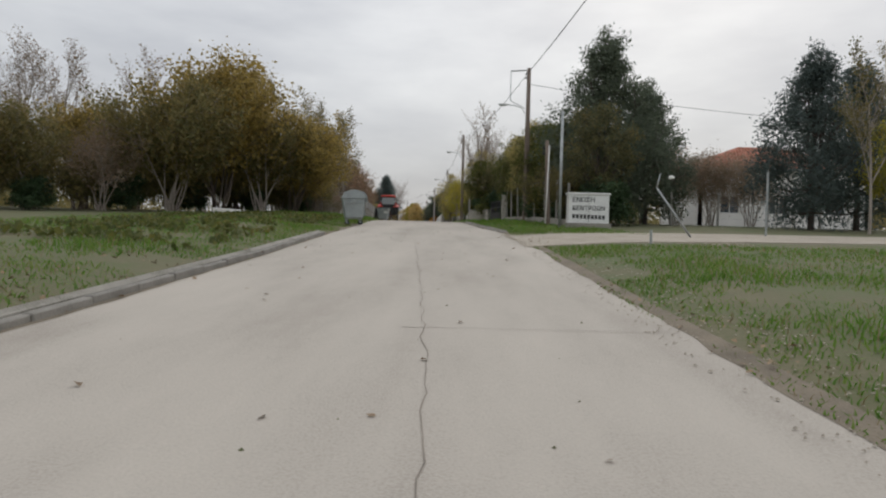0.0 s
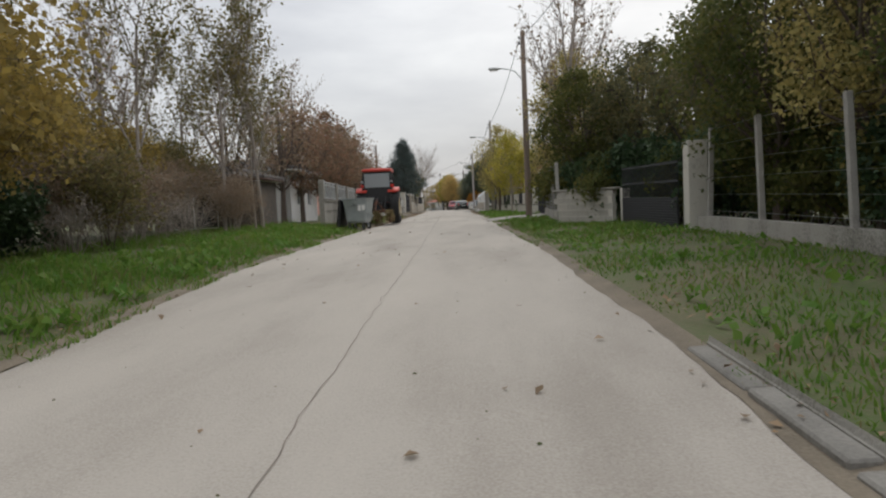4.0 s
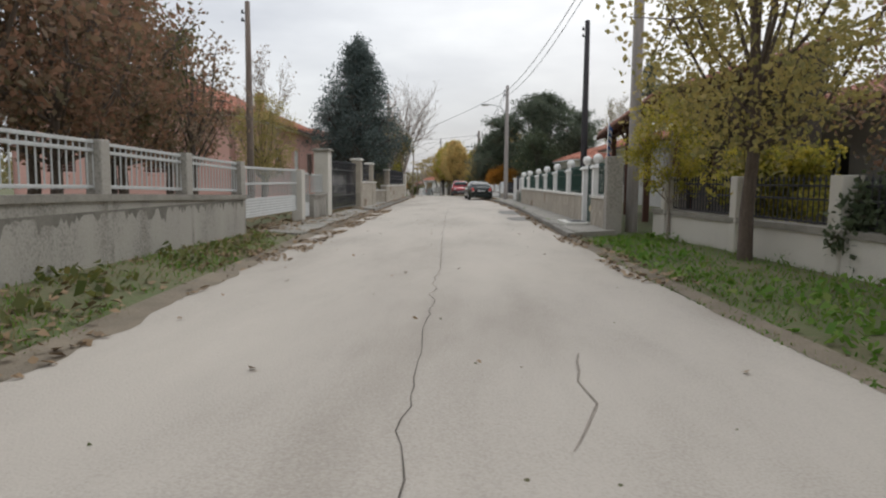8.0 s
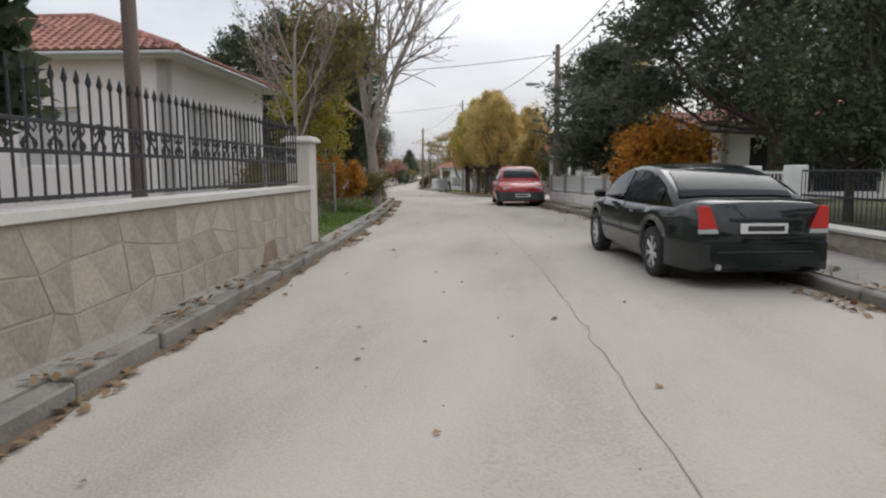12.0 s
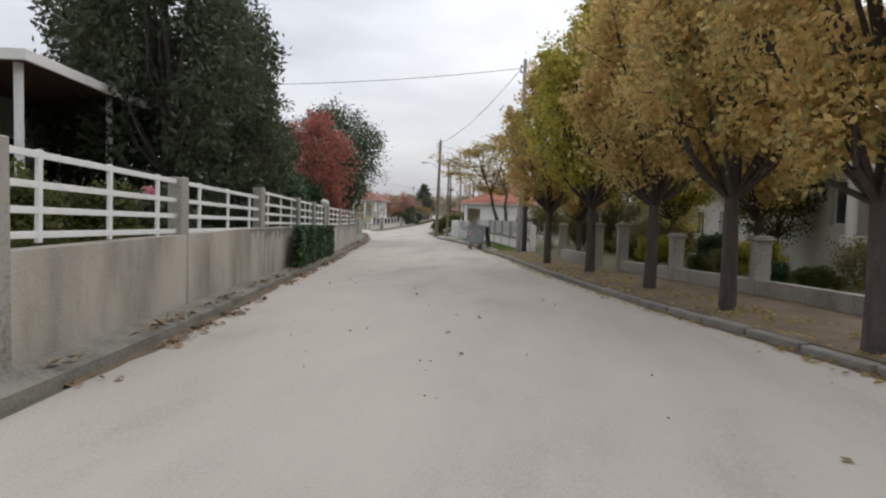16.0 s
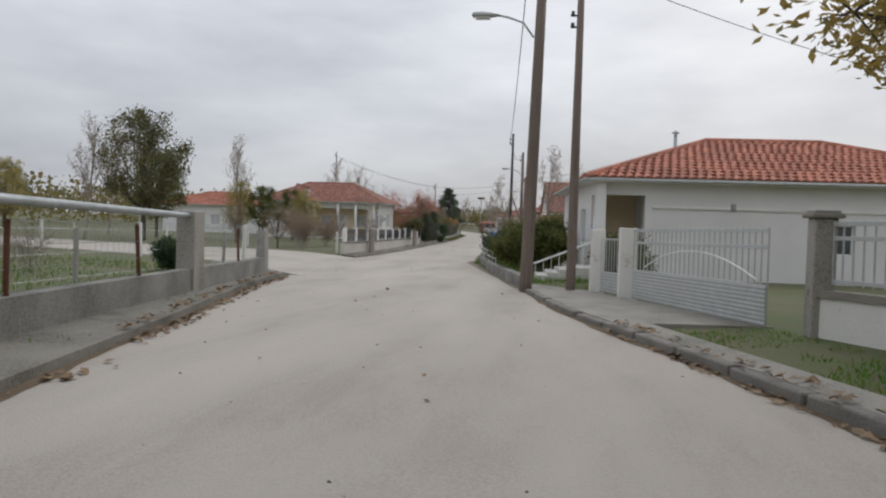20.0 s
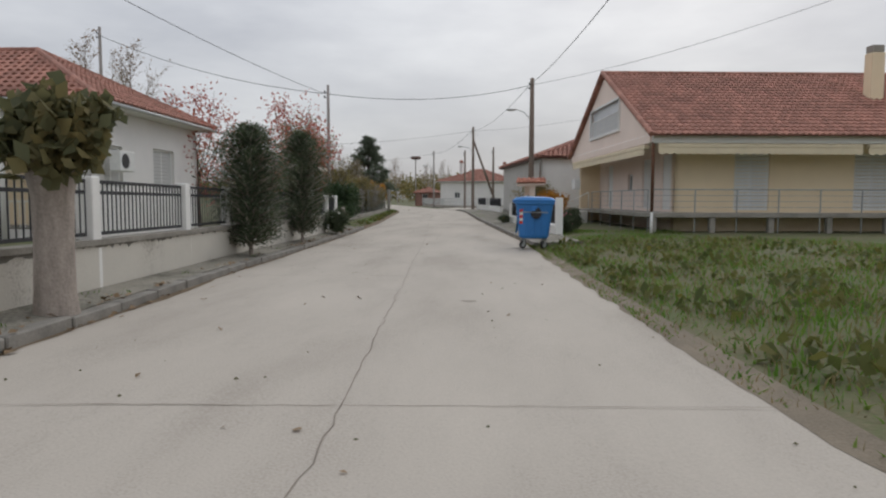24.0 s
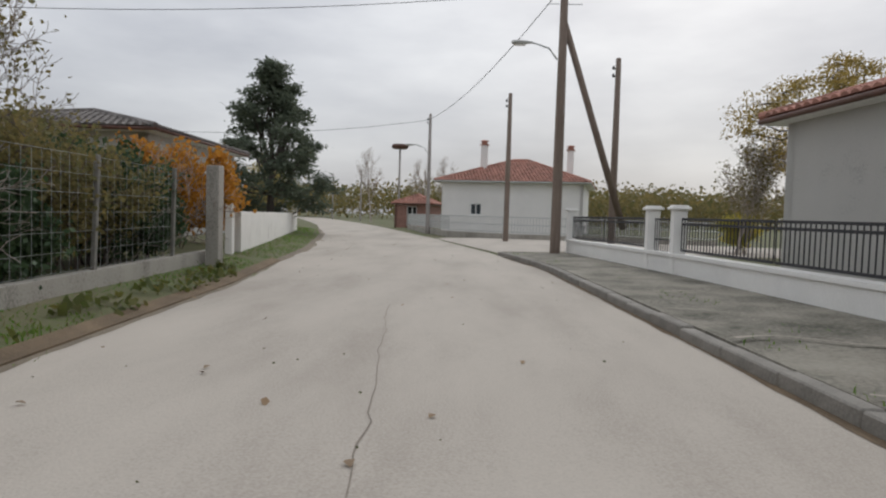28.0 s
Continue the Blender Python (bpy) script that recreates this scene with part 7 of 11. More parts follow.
wire_fence([(xl(y) - 1.15, y) for y in (125.2, 127.4, 129.6, 131.8, 134.0, 136.2, 138.4, 140.6)] + [(-13.6, 141.4), (-13.9, 143.6), (-14.36, 145.5), (-14.9, 145.75), (-15.6, 146.0), (-17.0, 146.6), (-18.6, 147.3)], 1.35, 0.12, "galvanised mesh fence on thin steel posts", mesh=True, wires=6)
wire_fence([(5.0 - 1.3 * (y - 29) / 19, y) for y in (31.5, 34.2, 37, 39.8, 42.5, 45.2, 47.6)], 2.2, 0.1, "rusty wire fence on concrete posts", "post_conc", sq=0.1, wires=7, mesh=False)
wire_fence([(5.2, 30.5), (7.1, 37.3), (10.0, 37.3), (11.8, 36.4), (15, 38.2), (18.3, 39.3), (22, 40.5)], 2.0, 0.1, "wire fence on concrete posts round the garden", "post_conc", sq=0.1, wires=6, mesh=False)
wire_fence([(1.3, 55.4), (1.35, 57.8), (1.4, 60.2), (1.45, 62.4)], 2.0, 0.1, "wire fence on pale concrete posts under the trees", "post_conc", sq=0.11, wires=6)
wire_fence([pt(L7L, y) for y in (266.2, 268.9, 271.7, 274.5, 277.4, 280.3, 283.2, 286.0, 289.0, 292.0, 294.8)], 1.6, 0.3, "sagging wire mesh fence on thin concrete posts", "damp", sq=0.065, wires=7, cell=0.2)
wire_fence([pt(L5L, y) for y in (189.2, 192.2, 195.2, 198.2)], 0.75, 0.5, "low rusty wire mesh on the wall", "rust", wires=4)
wire_fence([pt(L5L, y) for y in (200.8, 203.4, 206.0)], 0.75, 0.5, "low rusty wire mesh on the wall", "rust", wires=4)
wire_fence([(-28.0, 207.2), (-32.5, 209.2), (-38, 211.5), (-44, 213.8), (-50, 216)], 1.1, 0.25, "wire fence on white posts round a garden plot", "white_old", sq=0.09, wires=4)
wire_fence([(-30.5, 223.0), (-36, 224.2), (-42, 226.0), (-50, 228.5)], 1.0, 0.25, "wire fence on white posts along the side street", "white_old", sq=0.09, wires=4)
wire_fence([(-28.5, 207.0), (-27.6, 200.0), (-26.6, 194.0)], 0.9, 0.25, "old wire fence with grey stakes in the plot", "post_conc", sq=0.07, wires=3, mesh=False)
post(lerp(L5L, 200.3), 200.3, 1.5, 0.34, "wall_grey", "thick weathered concrete fence post", name="fence_post")
post(lerp(L5L, 206.0), 206.0, 1.22, 0.24, "post_conc", "square concrete corner post", name="fence_post")
post(lerp(L5L, 188.7), 188.7, 1.72, 0.22, "wall_grey", "tall concrete post at the wall end", name="fence_post")
pr = thing("pipe_rail", "thick grey pipe laid along the fence top", "rail")
part("pipe", Kit().tube((lerp(L5L, 189), 189, P(189) + 1.45), (lerp(L5L, 200.3), 200.3, P(200.3) + 1.42), 0.05, 0.05, 10), M["galv"], pr, smooth=True)

# right: low wall with stub pillars, gate at the drive
for y in (70.5, 75.4, 78.6, 80.2, 82.4, 84.8, 87.4, 90.4):
    post(lerp(RWL, y), y, 1.5 if y < 71 else 1.36, 0.30, "wall_beige", "square rendered fence pillar", "coping" if y < 71 else None, name="fence_post", group="pillars of the low wall")
for a, b in ((70.7, 75.2), (75.6, 78.4), (80.4, 82.2), (82.6, 84.6), (85.0, 87.2), (87.6, 90.2)):
    panel(pt(RWL, a), pt(RWL, b), (0.70, 1.28), (0.70, 1.26), "iron", 0.12, 0.010, "spear", "dark iron railing panel between stub pillars", rails=(0.06, 0.6, 0.92), group="dark railing of the low wall")
panel((1.75, 65.2), (1.55, 69.9), (0.12, 1.6), (0.12, 1.6), "iron", 0.13, 0.012, label="tall black bar gate at the drive", name="iron_gate", rails=(0.03, 0.35, 0.66, 0.97), rail=(0.05, 0.03), category="gate")
post(1.85, 64.9, 1.45, 0.18, "post_conc", "square concrete gate post")
panel((3.4, 48.8), (2.9, 52.8), (0.12, 1.75), (0.12, 1.7), "iron", 0.11, 0.012, label="black iron gate in shade", name="iron_gate", rails=(0.03, 0.4, 0.7, 0.97), rail=(0.05, 0.03), category="gate", sheet=(0.75, "iron"))
post(3.65, 48.3, 2.1, 0.42, "wall_beige", "thick rendered gate pillar")
post(3.0, 53.0, 1.15, 0.24, "wall_beige", "square rendered end pillar")

# right: wall with ball posts
post(lerp(RBL, 91.5), 91.5, 1.82, 0.36, "wall_grey", "tall grey rendered corner pillar", name="fence_post")
by = [93.2, 94.5, 97.05, 99.9, 102.7, 105.5, 108.5, 110.9]
for y in by:
    post(lerp(RBL, y), y, 1.58 - 0.012 * (y - 93), 0.25, "white", "white fence post topped with a ball", "white", True, name="fence_post", group="white ball-topped posts")
for a, b in [(91.75, 93.0)] + list(zip([q + 0.15 for q in by[1:-1]], [q - 0.15 for q in by[2:]])):
    panel(pt(RBL, a), pt(RBL, b), (0.93, 1.62 - 0.012 * (a - 93)), (0.93, 1.62 - 0.012 * (b - 93)), "green_iron", 0.14, 0.014, "spear", "dark green iron railing panel", rails=(0.08, 0.78), group="green railing between white posts")
g = panel(pt(RBL, 93.4), pt(RBL, 94.32), (0.2, 1.6), (0.2, 1.6), "green_iron", 0.13, 0.012, "spear", "dark green iron garden door with a gold rosette", "garden_gate", rails=(0.02, 0.5, 0.9), category="gate", sheet=(0.7, "green_iron"))
part("rosette", Kit().lathe([(0.0, -0.03), (0.09, -0.03), (0.05, -0.045), (0, -0.05)], 12, (0, 0.46, 0.36), "X"), M["wheel_cream"], g, "gold rosette")
st = thing("door_step", "white-edged concrete step at the garden door", "step", pose(-2.1, 93.9, P(93.9), 0, 0, 4))
part("tread", Kit().box((0, 0, 0.17), (0.62, 1.35, 0.10), 0.012), M["marble"], st)
part("mat", Kit().box((0.06, 0, 0.225), (0.36, 0.8, 0.015), 0.004), M["black"], st, "dark doormat")
panel(pt(RBL, 111.15), pt(RBL, 113.4), (0.15, 1.5), (0.15, 1.5), "rail_grey", 0.12, 0.010, label="grey-green bar gate with mesh", name="garden_gate", rails=(0.03, 0.5, 0.97), category="gate", sheet=(0.5, "green_iron"))
post(lerp(RBL, 113.6), 113.6, 0.72, 0.34, "stone", "short rubble stone pillar", "marble", name="fence_post")
post(lerp(RBL, 113.6) + 0.02, 113.62, 1.42, 0.13, "white", "thin white gate post", name="fence_post")
g = panel(pt(RBL, 113.8), pt(RBL, 117.2), (0.15, 1.52), (0.15, 1.45), "iron", 0.12, 0.011, "spear", "black wrought iron double gate", "iron_gate", rails=(0.03, 0.4, 0.8), rail=(0.04, 0.025), category="gate")
scrolls(g, 3.4, 1.3, 0.75)
post(lerp(RBL, 117.5), 117.5, 1.38, 0.36, "white", "white rendered gate pillar", "white")
post(lerp(RBL, 117.85), 117.85, 0.5, 0.36, "stone", "short pier of rubble stone", name="fence_post")
panel(pt(RBL, 118.1), pt(RBL, 121.6), (0.48, 1.22), (0.48, 1.22), "iron", 0.10, 0.007, label="dark mesh railing on the rubble wall", rails=(0.05, 0.5, 0.97))
panel(pt(RBL, 121.7), pt(RBL, 124.9), (0.48, 1.22), (0.48, 1.22), "iron", 0.10, 0.007, label="dark mesh railing on the rubble wall", rails=(0.05, 0.5, 0.97))
post(lerp(RBL, 125.1), 125.1, 1.28, 0.26, "white", "white gate post", name="gate_pillar")
post(lerp(RBL, 126.4), 126.4, 1.28, 0.26, "white", "white gate post", name="gate_pillar")
panel(pt(RBL, 125.25), pt(RBL, 126.25), (0.15, 1.2), (0.15, 1.2), "rail_white", 0.11, 0.010, label="small white bar gate", name="garden_gate", rails=(0.05, 0.97), category="gate")
yy = [127.1, 129.5, 131.9, 134.3, 136.7, 139.1, 141.4]
for y in yy:
    post(lerp(RBL, y), y, 1.12, 0.2, "post_conc", "square concrete balustrade post", name="fence_post", group="posts of the white balustrade")
for a, b in zip(yy, yy[1:]):
    panel(pt(RBL, a + 0.1), pt(RBL, b - 0.1), (0.52, 1.05), (0.52, 1.05), "rail_white", 0.12, 0.018, label="white balustrade panel with upright bars", rails=(0.06, 0.94), rail=(0.06, 0.05), group="white balustrade panels")

# left: white ranch railing on the grey wall
fy = [152.7, 156.6, 161.3, 166.0, 169.1, 172.0, 172.95, 177.8, 182.9, 188.1]
for y in fy:
    post(lerp(F3L, y), y, 1.88 if y > 160 else 1.74, 0.19 if y > 154 else 0.26, "wall_grey", "square concrete fence post", name="fence_post", group="posts of the white rail fence")
for a, b in zip(fy, fy[1:]):
    if a == 172.0:
        panel(pt(F3L, a + 0.1), pt(F3L, b - 0.1), (0.16, 1.78), (0.16, 1.78), "rail_white", 0.11, 0.011, label="white steel garden gate between globe-topped posts", name="garden_gate", rails=(0.03, 0.45, 0.97), rail=(0.05, 0.03), category="gate", sheet=(0.7, "rail_white"))
        continue
    A, B = pt(F3L, a + 0.1), pt(F3L, b - 0.1)
    z = 1.0 if a < 157 else 1.12
    p = panel(A, B, (z, z + 0.70), (z, z + 0.70), "rail_white", 1.0, 0.02, label="white four-rail steel fence panel", rails=(0.09, 0.36, 0.64, 0.97), rail=(0.055, 0.03), group="white rail fence on the grey wall", flat=True)
    L = math.hypot(B[0] - A[0], B[1] - A[1])
    um = shared(("upright",), lambda: Kit().box((0, 0, 0.36), (0.035, 0.06, 0.72), 0.004), "rail_white")
    for i in range(3):
        link("upright", um, p, m=pose(0, L * (i + 0.5) / 3, 0))
for y in (172.0, 172.95):
    lamp_ = thing("globe_lamp", "small white globe lamp on the gate pillar", "lamp", pose(lerp(F3L, y), y, P(y) + 1.87))
    part("globe", Kit().lathe([(max(0.001, 0.1 * math.sin(math.pi * i / 10)), 0.1 - 0.1 * math.cos(math.pi * i / 10)) for i in range(11)], 14), M["white"], lamp_, smooth=True)

# left: white posts and iron panels
wy = [222.0, 224.1, 226.7, 229.4, 232.1, 235.0, 238.1, 240.6, 243.7, 246.8, 249.2, 252.0, 254.8]
for y in wy:
    post(lerp(L6L, y), y, 1.46 if y < 240 else 1.56, 0.19, "white", "white rendered fence post", name="fence_post", group="white posts on the beige wall")
panel(pt(L6L, 228.35), pt(L6L, 229.28), (0.14, 1.4), (0.14, 1.4), "iron", 0.12, 0.010, label="black iron garden gate", name="garden_gate", rails=(0.03, 0.5, 0.97), category="gate", sheet=(0.55, "iron"))
for a, b in zip(wy, wy[1:]):
    z = 1.42 if a < 239 else 1.52
    panel(pt(L6L, a + 0.1), pt(L6L, (228.3 if b == 229.4 else b - 0.1)), (0.80, z), (0.80, z), "iron", 0.12, 0.010, label="black iron railing panel between white posts", rails=(0.05, 0.78, 0.97), rail=(0.045, 0.025), group="black railing on the beige wall")
for y in (255.95, 257.2):
    post(lerp(L6L, y), y, 2.3, 0.2, "white", "tall white gate column beside the pavement", name="gate_pillar")
panel(pt(L6L, 256.1), pt(L6L, 257.05), (0.14, 1.3), (0.14, 1.3), "iron", 0.11, 0.010, label="dark green garden gate", name="garden_gate", rails=(0.03, 0.97), category="gate", sheet=(0.6, "green_iron"))
for y in (259.95, 263.35):
    post(lerp(L6L, y), y, 1.5, 0.2, "white", "white rendered fence post", name="fence_post")
for a, b in ((254.9, 255.8), (257.35, 259.8), (260.1, 263.2)):
    panel(pt(L6L, a), pt(L6L, b), (0.80, 1.42), (0.80, 1.42), "iron", 0.12, 0.010, label="black iron railing panel", rails=(0.05, 0.95))


def tile_canopy(name, x, y, z, w, d, label, rz=0):
    ob = thing(name, label, "canopy", pose(x, y, z, 0, 0, rz))
    k = Kit()
    roof_plane(k, (-w / 2, -d / 2, 0), (w / 2, -d / 2, 0), (-w / 2, 0, 0.3), (w / 2, 0, 0.3), 0.2, 0.3)
    roof_plane(k, (w / 2, d / 2, 0), (-w / 2, d / 2, 0), (w / 2, 0, 0.3), (-w / 2, 0, 0.3), 0.2, 0.3)
    part("tiles", k, M["tile"], ob)
    ob.scale = (1, 1, 0.75)
    part("beam", Kit().box((0, 0, -0.06), (w - 0.05, d - 0.08, 0.12), 0.02), M["pale_pink"], ob)
    return ob


tile_canopy("gate_canopy", lerp(L6L, 256.6), 256.6, P(258) + 2.36, 0.95, 2.1, "small clay tile canopy over the garden gate", 0)

# right: railing on the peeling wall, grey gate
ry = [181.1, 184.5, 187.8, 191.2, 194.0, 196.3, 198.6]
for i, y in enumerate(ry):
    post(lerp(R7L, y), y, 1.42 if i == 0 else 1.6, 0.26, "white_old" if i == 0 else "wall_grey", "weathered concrete railing post", "coping" if i == 6 else None, name="fence_post", group="posts of the grey railing")
for a, b in zip(ry, ry[1:]):
    panel(pt(R7L, a + 0.15), pt(R7L, b - 0.15), (0.76, 1.56), (0.76, 1.56), "rail_grey", 0.13, 0.012, label="light grey steel railing panel with upright bars", rails=(0.08, 0.74, 0.96), rail=(0.05, 0.03), group="grey railing on the peeling wall")
RGL = [(198.9, -16.5), (203.2, -18.0), (204.5, -18.5)]
g = panel(pt(RGL, 199.2), pt(RGL, 202.95), (0.14, 1.52), (0.14, 1.45), "rail_grey", 0.14, 0.012, label="grey sheet metal gate with scrolled bars", name="sliding_gate", rails=(0.40, 0.80, 0.97), rail=(0.05, 0.03), category="gate", sheet=(0.55, "rail_grey"))
part("scroll", Kit().path([(-0.02, 0.2 + 0.33 * i, 0.62 + 0.35 * (1 - ((i - 5) / 5) ** 2)) for i in range(11)], 0.014, 5), M["rail_white"], g, "curved pale scroll bar")
post(lerp(RGL, 203.2), 203.2, 1.5, 0.34, "white_old", "white gate pillar with flaking paint")
post(lerp(RGL, 204.5), 204.5, 1.48, 0.3, "white_old", "white gate pillar with flaking paint")
panel(pt(RGL, 203.4), pt(RGL, 204.3), (0.14, 1.3), (0.14, 1.3), "rail_grey", 0.12, 0.010, label="narrow grey pedestrian gate", name="garden_gate", rails=(0.35, 0.97), category="gate", sheet=(0.45, "rail_grey"))
for a, b in ((213.0, 216.0), (216.0, 219.0), (219.0, 222.0), (222.0, 225.0), (225.0, 228.0)):
    p = panel(pt(R8L, a), pt(R8L, b), (0.28, 0.73), (0.28, 0.73), "rail_grey", 1.5, 0.018, label="low pale pipe rail on the crumbling wall", name="pipe_rail", rails=(0.5, 0.97), rail=(0.035, 0.035), category="rail", group="low pipe rail")
post(-23.4, 228.75, 0.5, 0.17, "wall_grey", "crumbling concrete end post", name="fence_post")

# right: pink house front
post(lerp(RPL, 258.4), 258.4, 1.42, 0.24, "white", "round-edged white corner post", name="fence_post")
post(lerp(RPL, 270.4), 270.4, 1.12, 0.24, "white", "white corner post of the garden wall", name="fence_post")
for a, b in ((258.6, 261.3), (261.4, 264.05), (265.85, 268.0), (268.1, 270.2)):
    panel(pt(RPL, a), pt(RPL, b), (0.50, 1.16), (0.50, 1.16), "iron", 0.11, 0.011, "plain", "black iron railing panel on the white wall", rails=(0.05, 0.78, 0.97), rail=(0.045, 0.025), group="black railing of the pink house")
for y in (264.3, 265.6):
    post(lerp(RPL, y), y, 1.95, 0.23, "pale_pink", "cream stone gate column")
tile_canopy("gate_canopy", lerp(RPL, 264.95) + 0.05, 264.95, P(264.95) + 2.03, 1.25, 2.1, "clay tile canopy over the iron garden gate", -4)
g = panel(pt(RPL, 264.47), pt(RPL, 265.45), (0.16, 1.45), (0.16, 1.45), "iron", 0.11, 0.011, "spear", "black iron garden gate with a white plaque", "garden_gate", rails=(0.03, 0.5, 0.8), category="gate", sheet=(0.62, "iron"))
part("plaque", Kit().box((-0.03, 0.5, 0.98), (0.02, 0.36, 0.34), 0.004), M["paper"], g, "white plaque")
part("emblem", Kit().prism([(0.5 - 0.09, 0.88), (0.5 + 0.09, 0.88), (0.5, 1.1)], -0.046, -0.043, "X"), M["ink"], g)

# right: white wall and black fence at the end
for y in (296.85, 298.1, 304.1):
    post(lerp(RQL, y), y, 1.46, 0.26, "white", "white fence post with a cap", "white", name="fence_post")
for a, b in ((290.4, 293.5), (293.55, 296.7), (298.3, 301.1), (301.15, 303.9)):
    panel(pt(RQL, a), pt(RQL, b), (0.62, 1.3), (0.62, 1.3), "iron", 0.115, 0.011, label="black iron railing panel on the white wall", rails=(0.06, 0.82, 0.97), rail=(0.045, 0.025), group="black railing of the white wall")
panel(pt(RQL, 297.0), pt(RQL, 297.95), (0.15, 1.3), (0.15, 1.3), "iron", 0.1, 0.010, label="black iron garden gate", name="garden_gate", rails=(0.03, 0.6, 0.97), category="gate")
hr_ = [(-17.5, 315.2), (-24.6, 316.6), (-27.5, 317.6), (-30.3, 320.6), (-32.2, 328.0), (-34.3, 338.0)]
for a, b in zip(hr_, hr_[1:]):
    panel(a, b, (0.45, 1.3), (0.45, 1.3), "rail_grey", 0.16, 0.014, label="pale grey steel railing round the corner house", rails=(0.06, 0.5, 0.96), rail=(0.05, 0.03), group="pale railing of the corner house")
    cross_wall("garden_wall", a, b, 0.42, 0.2, "wall_grey", "low grey wall below a pale railing")

# remaining loose posts
post(-34.1, 296.2, 2.05, 0.26, "wall_grey", "thick old concrete gate post", name="fence_post")
post(-34.9, 299.2, 1.35, 0.18, "white_old", "flaking white painted post", name="fence_post")
for x, y, h in [(-6.0, 153.25, 1.05), (-7.05, 154.35, 1.04)]:
    post(x, y, h, 0.24, "wall_grey", "square concrete corner post", name="fence_post")
for y in (158.5, 162.0, 165.2, 168.3, 170.4, 174.9, 178.0):
    post(lerp(RTL, y), y, 1.4 if y > 168 else 1.15, 0.3, "wall_grey", "weathered stone-grey pillar under the trees", "coping", name="fence_post", group="pillars under the street trees")

# ---- bins, vehicles, cabinet ----
def loft(kit, rings, close=True, cap=True):
    """Joins rings of equal length."""
    n = len(rings[0])
    fs = []
    for j in range(len(rings) - 1):
        for i in range(n if close else n - 1):
            fs.append((j * n + i, j * n + (i + 1) % n, (j + 1) * n + (i + 1) % n, (j + 1) * n + i))
    if cap:
        fs += [tuple(range(n - 1, -1, -1)), tuple((len(rings) - 1) * n + i for i in range(n))]
    return kit.add([p for r in rings for p in r], fs)


def rrect(w, d, z, r=0.07, n=3, cx=0.0, cy=0.0):
    out = []
    for sx, sy, a0 in ((1, 1, 0), (-1, 1, 90), (-1, -1, 180), (1, -1, 270)):
        for i in range(n + 1):
            a = radians(a0 + 90 * i / n)
            out.append((cx + sx * (w / 2 - r) + r * math.cos(a), cy + sy * (d / 2 - r) + r * math.sin(a), z))
    return out


def caster(parent, x, y, turn=0.0):
    c = part("wheel", Kit().lathe([(0.0, -0.028), (0.07, -0.028), (0.095, -0.024), (0.10, 0.0), (0.095, 0.024), (0.07, 0.028), (0.0, 0.028)], 18, (0, 0, 0.1), "X"), M["rubber"], parent, smooth=True, m=pose(x, y, 0, 0, 0, turn))
    part("hub", Kit().lathe([(0.0, -0.034), (0.05, -0.032), (0.05, 0.032), (0.0, 0.034)], 14, (0, 0, 0.1), "X"), M["galv"], c)
    part("fork", Kit().box((0.042, 0.02, 0.17), (0.008, 0.06, 0.17), 0.002).box((-0.042, 0.02, 0.17), (0.008, 0.06, 0.17), 0.002).box((0, 0.03, 0.255), (0.1, 0.1, 0.012), 0.003), M["galv"], c)


